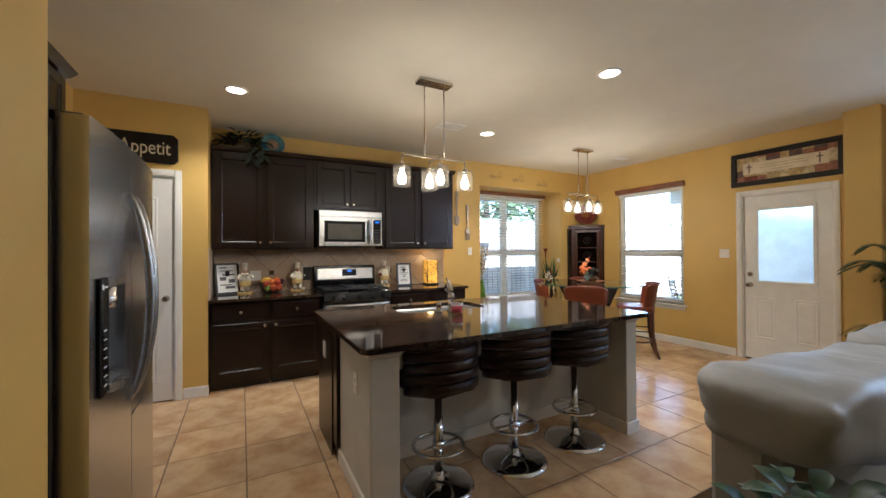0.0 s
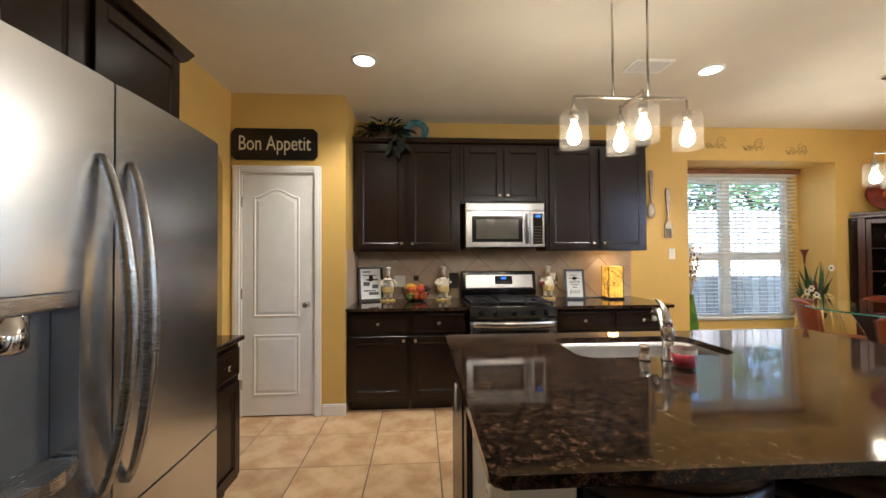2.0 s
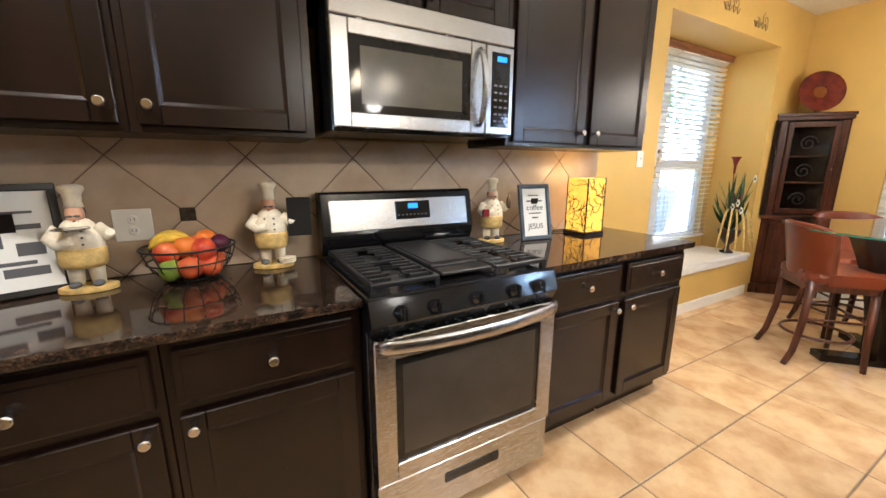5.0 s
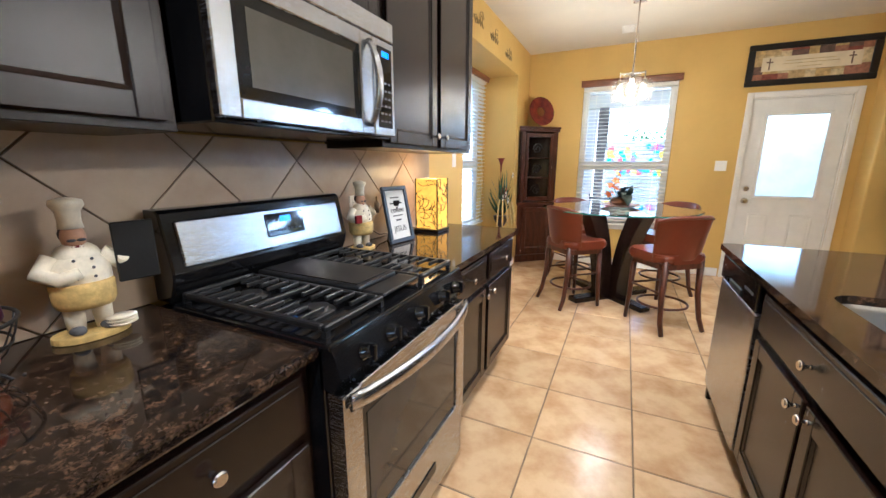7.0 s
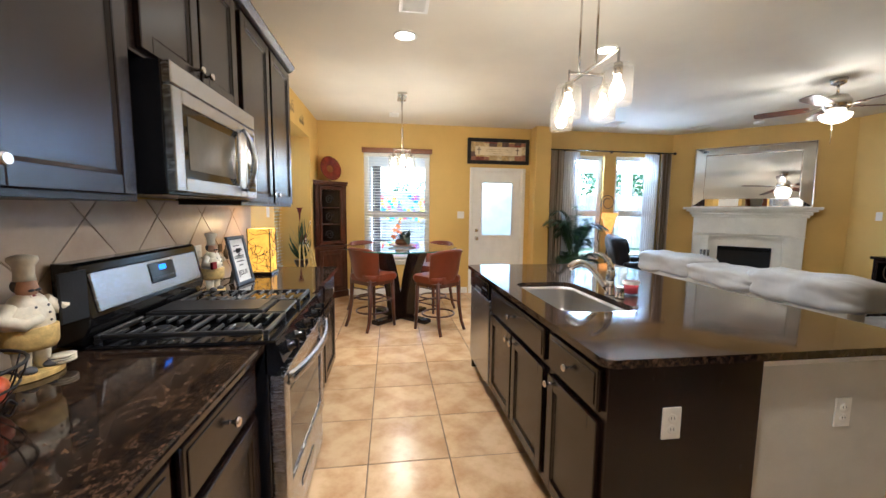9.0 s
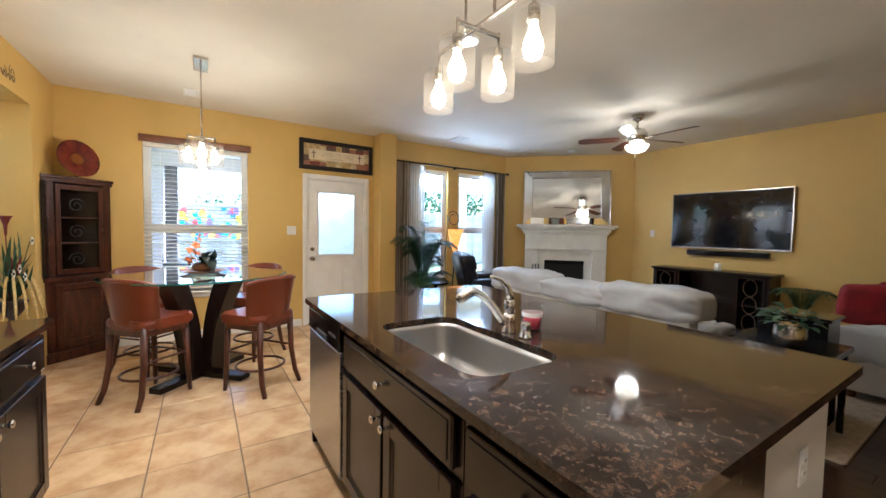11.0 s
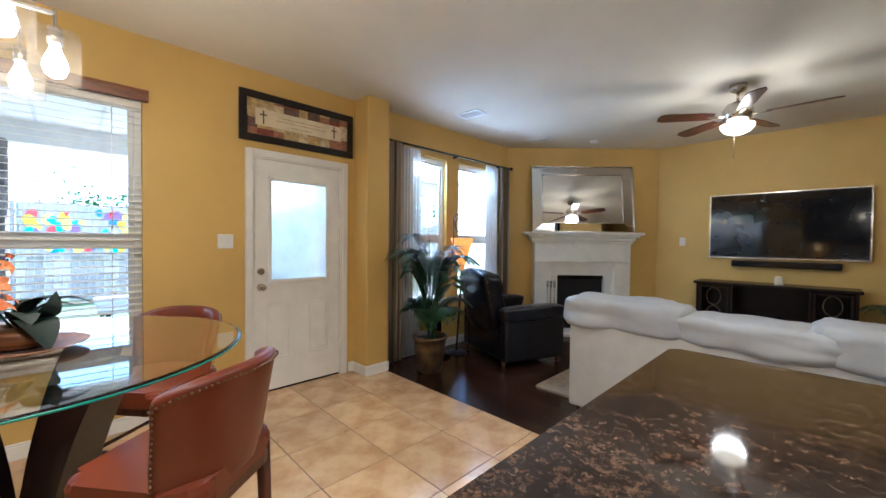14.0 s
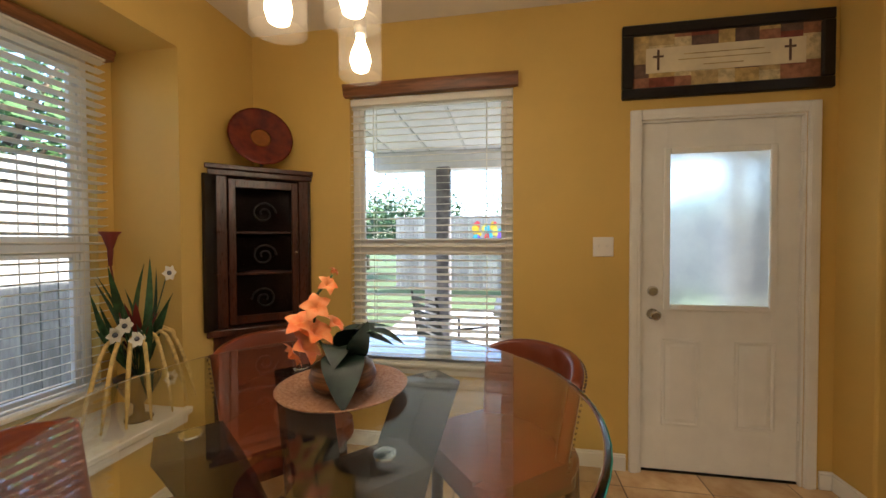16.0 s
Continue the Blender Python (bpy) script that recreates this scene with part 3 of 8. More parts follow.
def wall_cabinet(x0, x1, z0, z1, doors, label, yf=4.74, yb=5.088):
    ob = thing("wall_cabinet", label, "cabinet", "kitchen wall cabinets", (x0, yf, z0))
    part("body", Mesh().box(x0, x1 - 0.001, yf + 0.02, yb, z0, z1, 0.002), ESPRESSO, ob)
    for a, b, side in doors:
        dm = panel_door(b - a, z1 - z0 - 0.045)
        dm.move(pose(a, yf, z0 + 0.02))
        d = part("door", dm, ESPRESSO, ob)
        part("knob", knob_mesh(b - 0.03 if side else a + 0.03, z0 + 0.075, yf), NICKEL, d, "satin nickel knob")
    return ob


WCAB = "tall espresso-stained wall cabinet with panel door"
wall_cabinet(-0.119, 0.389, 1.41, 2.455, [(-0.085, 0.368, 1)], WCAB)
wall_cabinet(0.389, 0.907, 1.41, 2.455, [(0.412, 0.875, 0)], WCAB)
wall_cabinet(0.907, 1.756, 1.875, 2.455, [(0.945, 1.322, 1), (1.342, 1.72, 0)], "short two-door espresso wall cabinet above the microwave")
wall_cabinet(1.756, 2.281, 1.41, 2.455, [(1.79, 2.258, 1)], WCAB)
wall_cabinet(2.281, 2.79, 1.41, 2.455, [(2.303, 2.76, 0)], WCAB)
crown = Mesh().prism([(4.752, 2.456), (4.73, 2.466), (4.705, 2.495), (4.705, 2.503), (5.088, 2.503), (5.088, 2.456)], -0.119, 2.81, axis="x")
tagged(part("crown_moulding", crown, ESPRESSO), "espresso crown moulding along the wall cabinet tops", "moulding", kind="structure")

# cabinet above the refrigerator, facing +x
ob = thing("refrigerator_cabinet", "espresso wall cabinets above the refrigerator with panel doors", "cabinet", "kitchen wall cabinets", (-0.78, 1.56, 1.92))
part("body", Mesh().box(-1.098, -0.80, 1.56, 3.25, 1.92, 2.455, 0.002), ESPRESSO, ob)
for a, b in ((1.59, 2.08), (2.13, 2.63), (2.69, 3.22)):
    dm = panel_door(b - a, 0.49)
    dm.move(pose(-0.778, a, 1.94, 0, 0, 90))
    part("door", dm, ESPRESSO, ob)
part("crown", Mesh().prism([(-0.80, 2.456), (-0.775, 2.466), (-0.74, 2.495), (-0.74, 2.503), (-1.098, 2.503), (-1.098, 2.456)], 1.56, 3.285, axis="y"), ESPRESSO, ob)
part("side_board", Mesh().box(-1.098, -0.33, 1.615, 1.635, 0, 1.915, 0.002), ESPRESSO, ob)


def refrigerator():
    ob = thing("refrigerator", "brushed stainless side-by-side refrigerator with ice dispenser", "refrigerator", "", (-0.65, 2.13, 0))
    ya, ys, yb, top = 1.667, 2.09, 2.597, 1.806
    part("body", Mesh().box(-1.05, -0.335, ya + 0.005, yb - 0.005, 0.03, 1.785, 0.006), FRIDGESIDE, ob, "grey textured side panel")
    part("grille", Mesh().box(-0.34, -0.29, ya + 0.01, yb - 0.01, 0.02, 0.09, 0.004), BLACK, ob)
    for y in (ya + 0.05, yb - 0.05):
        part("hinge_cover", Mesh().box(-0.44, -0.27, y - 0.035, y + 0.035, 1.786, 1.815, 0.008, seg=2), BLACK, ob, "black top hinge cover")

    def bowed(y0, y1, z0, z1, sunk=None):
        pts = []
        for k in range(13):
            y = y0 + (y1 - y0) * k / 12
            u = (y - ya) / (yb - ya)
            pts.append((-0.253 + 0.016 * (1 - (2 * u - 1) ** 2), y))
        return Mesh().prism(pts + [(-0.33, y1), (-0.33, y0)], z0, z1, 0.005)

    # freezer door with a real recess for the dispenser
    ry0, ry1, rz0, rz1 = 1.803, 2.0, 0.93, 1.30
    ld = part("freezer_door", bowed(ya, ys - 0.003, 0.10, top), STEELV, ob, "brushed stainless freezer door")
    cutter = part("cutter", Mesh().box(-0.305, -0.15, ry0, ry1, rz0, rz1), STEELV)
    mod = ld.modifiers.new("recess", "BOOLEAN")
    mod.object, mod.solver = cutter, "EXACT"
    data = bpy.data.meshes.new_from_object(ld.evaluated_get(bpy.context.evaluated_depsgraph_get()))
    ld.modifiers.clear()
    ld.data = data
    bpy.data.objects.remove(cutter)
    rd = part("fridge_door", bowed(ys + 0.003, yb, 0.732, top), STEELV, ob, "brushed stainless fridge door")
    part("lower_door", bowed(ys + 0.003, yb, 0.10, 0.725), STEELV, ob, "brushed stainless lower door")
    for y, s, d in ((ys - 0.045, -1, ld), (ys + 0.045, 1, rd)):
        pts, radii = [], []
        for k in range(25):
            u = k / 24
            pts.append((-0.235 + 0.066 * math.sin(math.pi * u) ** 0.65, y - s * 0.012 * math.sin(math.pi * u), 0.80 + 0.815 * u))
            radii.append(0.010 + 0.007 * math.sin(math.pi * u))
        part("handle", Mesh().tube(pts, radii, 12), STEEL, d, "curved stainless door handle")
    f = -0.2415
    part("control_strip", Mesh().box(f - 0.006, f + 0.004, 1.718, 1.800, 0.915, 1.30, 0.003), DARKGLASS, ld, "glossy black control strip")
    part("dispenser_recess", Mesh().box(-0.3045, -0.300, ry0 + 0.001, ry1 - 0.001, rz0 + 0.001, rz1 - 0.001), mat("dispenser_grey", (0.20, 0.21, 0.23), 0.35, 0.6), ld, "grey metallic recess")
    part("dispenser_hood", Mesh().box(-0.300, f + 0.004, ry0 + 0.002, ry1 - 0.002, 1.262, 1.299, 0.006, seg=2), STEEL, ld, "brushed hood above the recess")
    part("dispenser_spout", Mesh().lathe([(0.03, 1.19), (0.036, 1.20), (0.036, 1.262)], (-0.268, 1.872, 0), 20), CHROME, ld, "chrome spout")
    part("dispenser_paddle", Mesh().box(-0.299, -0.285, 1.83, 1.86, 1.03, 1.17, 0.004, m=None), BLACK, ld, "dark dispenser paddle")
    tray = [(-0.300, ry0 + 0.002), (-0.300, ry1 - 0.002)] + [(f + 0.004 + 0.032 * math.sin(math.pi * k / 10), ry1 - 0.002 - (ry1 - ry0 - 0.004) * k / 10) for k in range(11)]
    tr = part("drip_tray", Mesh().prism(tray, 0.905, 0.935, 0.004), STEEL, ld, "bowed stainless drip tray")
    for k in range(6):
        part("tray_slot", Mesh().box(-0.29 + 0.009 * k, -0.286 + 0.009 * k, ry0 + 0.02, ry1 - 0.02, 0.9345, 0.936), INK, tr)
    for k in range(7):
        part("icon", Mesh().box(f + 0.004, f + 0.0048, 1.745, 1.775, 0.945 + 0.030 * k, 0.949 + 0.030 * k), PAPER, ld)
    part("display_mark", Mesh().box(f + 0.004, f + 0.0048, 1.73, 1.745, 1.262, 1.278).box(f + 0.004, f + 0.0048, 1.75, 1.785, 1.266, 1.272), PAPER, ld)
    part("maker_mark", Mesh().lathe([(0.011, 0), (0.011, 0.0015)], (-0.2535, 2.555, 1.76), 16, Matrix.Rotation(radians(90), 4, "Y")), CHROME, rd)
    return ob


refrigerator()


def kitchen_range():
    x0, x1 = 0.947, 1.714
    ob = thing("gas_range", "black and stainless freestanding gas range", "range", "", ((x0 + x1) / 2, 4.7, 0))
    part("body", Mesh().box(x0, x1, 4.40, 5.06, 0.05, 0.905, 0.003), BLACK, ob, "black enamel body")
    for fx in (x0 + 0.04, x1 - 0.04):
        for fy in (4.44, 5.0):
            part("foot", Mesh().lathe([(0.018, 0), (0.018, 0.03), (0.01, 0.05)], (fx, fy, 0), 10), BLACK, ob)
    part("cooktop", Mesh().box(x0 - 0.003, x1 + 0.003, 4.37, 4.98, 0.905, 0.925, 0.006, seg=2), BLACK, ob, "glossy black cooktop")
    # control face
    ctrl = part("control_panel", Mesh().prism([(4.37, 0.915), (4.345, 0.84), (4.37, 0.80), (4.41, 0.80), (4.41, 0.915)], x0, x1, 0.0, axis="x"), BLACK, ob, "black sloped control panel")
    for kx in (0.10, 0.22, 0.385, 0.55, 0.67):
        turn = Matrix.Rotation(radians(72), 4, "X")
        k = Mesh().lathe([(0.024, 0), (0.024, 0.008), (0.019, 0.012), (0.018, 0.03), (0.015, 0.033)], (x0 + kx, 4.356, 0.868), 16, turn)
        k.box(x0 + kx - 0.006, x0 + kx + 0.006, 4.315, 4.345, 0.85, 0.896, 0.003)
        part("knob", k, BLACK, ctrl, "black burner knob")
    # oven door
    door = part("oven_door", Mesh().box(x0 + 0.004, x0 + 0.075, 4.345, 4.398, 0.27, 0.79, 0.004).box(x1 - 0.075, x1 - 0.004, 4.345, 4.398, 0.27, 0.79, 0.004)
                .box(x0 + 0.075, x1 - 0.075, 4.345, 4.398, 0.27, 0.335, 0.003).box(x0 + 0.075, x1 - 0.075, 4.35, 4.398, 0.715, 0.79, 0.003), STEEL, ob, "stainless oven door frame")
    part("window", Mesh().box(x0 + 0.075, x1 - 0.075, 4.354, 4.395, 0.335, 0.715), DARKGLASS, door, "dark oven glass")
    part("window_border", Mesh().box(x0 + 0.10, x1 - 0.10, 4.352, 4.3545, 0.36, 0.69), mat("oven_inner_glass", (0.045, 0.04, 0.035), 0.05), door, "smoky inner glass")
    pts = [(x0 + 0.02 + (x1 - x0 - 0.04) * k / 20, 4.345 - 0.055 * math.sin(math.pi * k / 20) ** 0.7, 0.775 - 0.0 * k) for k in range(21)]
    hm = Mesh()
    hm.sheet([[(p[0], p[1], 0.757) for p in pts], [(p[0], p[1] - 0.006, 0.765) for p in pts], [(p[0], p[1] - 0.006, 0.785) for p in pts], [(p[0], p[1], 0.793) for p in pts]], 0.014)
    part("handle", hm, STEEL, door, "bowed stainless oven handle")
    drawer = part("storage_drawer", Mesh().box(x0 + 0.004, x1 - 0.004, 4.355, 4.40, 0.065, 0.262, 0.004), STEEL, ob, "stainless storage drawer")
    part("grip", Mesh().box(x0 + 0.26, x1 - 0.26, 4.351, 4.357, 0.165, 0.205, 0.002), BLACK, drawer, "dark recessed grip")
    # backguard
    bg = part("backguard", Mesh().prism([(4.985, 0.925), (4.955, 0.99), (4.95, 1.02), (4.985, 1.195), (5.0, 1.205), (5.06, 1.205), (5.06, 0.925)], x0, x1, 0.006, axis="x"), BLACK, ob, "black backguard with control display")
    tilt = Matrix.Translation((0, 4.948, 1.018)) @ Matrix.Rotation(radians(-11.3), 4, "X")
    part("steel_face", Mesh().box(x0 + 0.035, x1 - 0.035, -0.006, 0.004, 0.015, 0.155, 0.004, m=tilt), STEEL, bg, "brushed stainless control face")
    part("display_panel", Mesh().box(1.285, 1.465, -0.010, -0.004, 0.055, 0.14, 0.003, m=tilt), DARKGLASS, bg, "black display panel")
    part("display", Mesh().box(1.35, 1.40, -0.0115, -0.0095, 0.105, 0.128, m=tilt), LCD, bg, "blue clock digits")
    for k in range(8):
        part("button", Mesh().box(1.295 + 0.02 * k, 1.305 + 0.02 * k, -0.0112, -0.0095, 0.072, 0.079, m=tilt), INK, bg)
    # grates and griddle
    for gx0, gx1 in ((x0 + 0.02, x0 + 0.265), (x1 - 0.265, x1 - 0.02)):
        g = Mesh()
        ya, yb, z = 4.41, 4.955, 0.958
        for gy in (ya, yb):
            g.box(gx0, gx1, gy - 0.009, gy + 0.009, 0.94, z, 0.004)
        for gx in (gx0 + 0.008, gx1 - 0.008):
            g.box(gx - 0.009, gx + 0.009, ya + 0.01, yb - 0.01, 0.94, z, 0.004)
        for i in range(1, 12):
            gy = ya + (yb - ya) * i / 12
            mid = (gx0 + gx1) / 2
            if i in (3, 9):
                g.box(gx0 + 0.012, mid - 0.035, gy - 0.006, gy + 0.006, 0.946, z + 0.002, 0.003).box(mid + 0.035, gx1 - 0.012, gy - 0.006, gy + 0.006, 0.946, z + 0.002, 0.003)
            elif i == 6:
                g.box(gx0 + 0.012, gx1 - 0.012, gy - 0.008, gy + 0.008, 0.944, z, 0.003)
            else:
                g.box(gx0 + 0.012, mid - 0.01 - 0.012 * abs(i % 6 - 3), gy - 0.005, gy + 0.005, 0.946, z + 0.001, 0.002)
                g.box(mid + 0.01 + 0.012 * abs(i % 6 - 3), gx1 - 0.012, gy - 0.005, gy + 0.005, 0.946, z + 0.001, 0.002)
        for px in (gx0 + 0.008, gx1 - 0.008):
            for py in (ya, yb):
                g.box(px - 0.008, px + 0.008, py - 0.008, py + 0.008, 0.925, 0.942)
        part("grate", g, IRON, ob, "black cast-iron burner grate")
        for i in (3, 9):
            by = ya + (yb - ya) * i / 12
            part("burner", Mesh().lathe([(0.055, 0), (0.05, 0.008), (0.036, 0.012), (0.036, 0.018), (0.03, 0.02)], ((gx0 + gx1) / 2, by, 0.925), 20), IRON, ob)
    part("griddle", Mesh().box(1.225, 1.436, 4.50, 4.955, 0.945, 0.966, 0.008, seg=2).box(1.24, 1.42, 4.52, 4.935, 0.966, 0.969).box(1.225, 1.436, 4.41, 4.49, 0.945, 0.958, 0.004), IRON, ob, "black cast-iron griddle plate")
    return ob


kitchen_range()


def microwave():
    x0, x1, z0, z1, yf = 0.952, 1.713, 1.447, 1.868, 4.665
    ob = thing("microwave", "stainless over-the-range microwave under the wall cabinet", "microwave", "", ((x0 + x1) / 2, 4.88, z0))
    part("body", Mesh().box(x0, x1, yf + 0.03, 5.085, z0 - 0.012, z1, 0.004), BLACK, ob, "black casing")
    door = part("door", Mesh().box(x0, x0 + 0.06, yf, yf + 0.03, z0, z1 - 0.075, 0.004).box(1.50, 1.57, yf, yf + 0.03, z0, z1 - 0.075, 0.004)
                .box(x0 + 0.06, 1.50, yf, yf + 0.03, z0, z0 + 0.05, 0.003).box(x0 + 0.06, 1.50, yf, yf + 0.03, z1 - 0.125, z1 - 0.075, 0.003), STEEL, ob, "brushed stainless door frame")
    part("window", Mesh().box(x0 + 0.06, 1.50, yf + 0.006, yf + 0.028, z0 + 0.05, z1 - 0.125), DARKGLASS, door, "dark door window")
    part("window_mesh", Mesh().box(x0 + 0.10, 1.46, yf + 0.004, yf + 0.0065, z0 + 0.08, z1 - 0.155), mat("oven_mesh_glass", (0.09, 0.085, 0.07), 0.12, vary=0.1), door, "grey mesh screen")
    part("vent_strip", Mesh().box(x0, x1, yf, yf + 0.03, z1 - 0.072, z1, 0.004), STEEL, ob, "stainless vent strip")
    ctrl = part("control_panel", Mesh().box(1.574, x1, yf, yf + 0.03, z0, z1 - 0.075, 0.004), STEEL, ob)
    part("keypad", Mesh().box(1.60, x1 - 0.02, yf - 0.002, yf + 0.002, z0 + 0.03, z1 - 0.10, 0.001), DARKGLASS, ctrl, "black glass keypad")
    part("display", Mesh().box(1.625, x1 - 0.04, yf - 0.0035, yf - 0.0015, z1 - 0.135, z1 - 0.115), LCD, ctrl, "blue clock display")
    for r in range(6):
        for c in range(3):
            part("key", Mesh().box(1.612 + 0.026 * c, 1.628 + 0.026 * c, yf - 0.003, yf - 0.0018, z0 + 0.05 + 0.028 * r, z0 + 0.058 + 0.028 * r), INK, ctrl)
    pts = [(1.537, yf - 0.006 - 0.045 * math.sin(math.pi * k / 14) ** 0.7, z0 + 0.03 + 0.29 * k / 14) for k in range(15)]
    part("handle", Mesh().tube(pts, [0.010 + 0.005 * math.sin(math.pi * k / 14) for k in range(15)], 10), STEEL, door, "curved stainless handle")
    return ob


microwave()

# ---- island ----
base_cabinet(0.455, [(0.025, 0.43)], [(0.025, 0.43)], pose(1.157, 3.24, 0, 0, 0, 180), "espresso island cabinet with drawer and panel door", "island cabinets", "left")
base_cabinet(0.985, [(0.03, 0.955)], [(0.03, 0.48), (0.505, 0.955)], pose(2.145, 3.24, 0, 0, 0, 180), "espresso island sink cabinet with two panel doors", "island cabinets", low=0.68)


def dishwasher():
    ob = thing("dishwasher", "stainless dishwasher with black control strip in the island", "dishwasher", "", (2.47, 3.0, 0))
    part("body", Mesh().box(2.155, 2.765, 2.66, 3.235, 0.09, 0.878, 0.003).box(2.17, 2.75, 2.7, 3.18, 0.0, 0.09), BLACK, ob)
    part("door", Mesh().box(2.158, 2.762, 3.235, 3.262, 0.11, 0.745, 0.005), STEEL, ob, "brushed stainless door")
    c = part("control_strip", Mesh().box(2.158, 2.762, 3.235, 3.268, 0.75, 0.872, 0.006, seg=2), BLACK, ob, "black control strip")
    part("latch", Mesh().box(2.36, 2.56, 3.262, 3.274, 0.755, 0.79, 0.004), IRON, c)
    for k in range(5):
        part("button", Mesh().box(2.21 + 0.026 * k, 2.226 + 0.026 * k, 3.267, 3.2695, 0.81, 0.822), INK, c)
    part("logo", Mesh().box(2.66, 2.71, 3.267, 3.2692, 0.82, 0.828), STEEL, c)
    return ob


dishwasher()
ob = thing("island_wall", "greige painted island knee wall with white trim", "island", "", (1.75, 2.4, 0))
part("knee_wall", Mesh().box(0.885, 2.70, 2.50, 2.63, 0, 0.884), PONY, ob)
for wx0, wx1 in ((0.725, 0.885), (2.70, 2.815)):
    w = part("end_wall", Mesh().box(wx0, wx1, 1.985, 2.755, 0, 0.84, 0.006, seg=2), PONY, ob)
    part("cap_trim", Mesh().box(wx0 - 0.012, wx1 + 0.012, 1.972, 2.755, 0.84, 0.884, 0.008, seg=2), WHITE, w, "white cap trim")
    part("baseboard", Mesh().box(wx0 - 0.012, wx1 + 0.012, 1.973, 2.755, 0, 0.09, 0.004), WHITE, w, "white baseboard")
part("baseboard", Mesh().box(0.9, 2.69, 2.488, 2.50, 0, 0.09, 0.003), WHITE, ob, "white baseboard")
part("end_panel", Mesh().box(0.696, 0.7025, 2.757, 3.24, 0.0, 0.884), ESPRESSO, ob, "espresso end panel")
part("end_panel", Mesh().box(2.768, 2.80, 2.757, 3.24, 0.0, 0.884), ESPRESSO, ob, "espresso end panel")
part("filler", Mesh().box(0.71, 2.81, 2.632, 2.72, 0.1, 0.884), ESPRESSO, ob)


def outlet(name, m, label, toggles=1, outlet_holes=False, w=0.072):
    ob = thing(name, label, "wall plate")
    part("plate", Mesh().box(-w / 2, w / 2, -0.006, 0, -0.058, 0.058, 0.003, seg=2), PLATE, ob)
    for k in range(toggles):
        x = (k - (toggles - 1) / 2) * 0.046
        if outlet_holes:
            for z in (-0.02, 0.02):
                part("socket", Mesh().lathe([(0.016, 0), (0.016, 0.0025), (0.014, 0.003)], (x, -0.006, z), 14, Matrix.Rotation(radians(90), 4, "X")), WHITE, ob)
                part("slot", Mesh().box(x - 0.007, x - 0.005, -0.0098, -0.0088, z - 0.004, z + 0.006).box(x + 0.005, x + 0.007, -0.0098, -0.0088, z - 0.004, z + 0.006), INK, ob)
        else:
            part("toggle", Mesh().box(x - 0.005, x + 0.005, -0.016, -0.005, -0.003, 0.012, 0.002), WHITE, ob)
    ob.matrix_basis = m
    return ob


outlet("island_outlet", pose(0.696, 3.0, 0.665, 0, 0, -90), "white outlet plate on the island end panel", 1, True)
outlet("island_outlet", pose(0.725, 2.25, 0.64, 0, 0, -90), "white outlet plate on the island knee wall", 1, True)
outlet("wall_outlet", pose(0.304, 5.074, 1.104), "white outlet plate on the backsplash", 1, True, 0.115)
outlet("wall_outlet", pose(1.93, 5.074, 1.12), "white outlet plate on the backsplash", 1, True)
outlet("light_switch", pose(3.275, 5.09, 1.375), "white light switch plate on yellow wall", 1)
outlet("light_switch", pose(5.82, 2.79, 1.33, 0, 0, -90), "white double light switch beside the back door", 2, False, 0.116)
outlet("light_switch", pose(3.856, -2.65, 1.38, 0, 0, 180), "white light switch on the far wall", 1)
outlet("light_switch", pose(-0.3, -0.67, 1.40, 0, 0, 90), "white light switch on the side wall", 1)
outlet("wall_outlet", pose(-0.3, -1.9, 0.40, 0, 0, 90), "white outlet plate low on the side wall", 1, True)
outlet("wall_outlet", pose(2.95, 5.09, 0.32), "white outlet plate low on yellow wall", 1, True)


def sink():
    ob = thing("sink", "brushed stainless undermount kitchen sink", "sink", "", (1.61, 2.95, 0.7))
    mm = Mesh()
    rings = []
    for off, z in ((0.022, 0.884), (0.0, 0.884), (-0.006, 0.86), (-0.012, 0.74), (-0.035, 0.705), (-0.09, 0.695)):
        r = max(0.02, 0.09 + off)
        rings.append([(p[0], p[1], z) for p in round_rect(1.23 - off, 1.985 + off, 2.745 - off, 3.145 + off, r)])
    mm.sheet([r + [r[0]] for r in rings])
    mm.bm.faces.new([mm.bm.verts.new(p) for p in rings[-1]])
    bmesh.ops.remove_doubles(mm.bm, verts=mm.bm.verts, dist=0.0003)
    part("basin", mm, SINKSTEEL, ob)
    part("drain", Mesh().lathe([(0.045, 0), (0.045, 0.003), (0.035, 0.004), (0.03, 0.001)], (1.61, 2.93, 0.695), 20), CHROME, ob, "chrome drain")


sink()


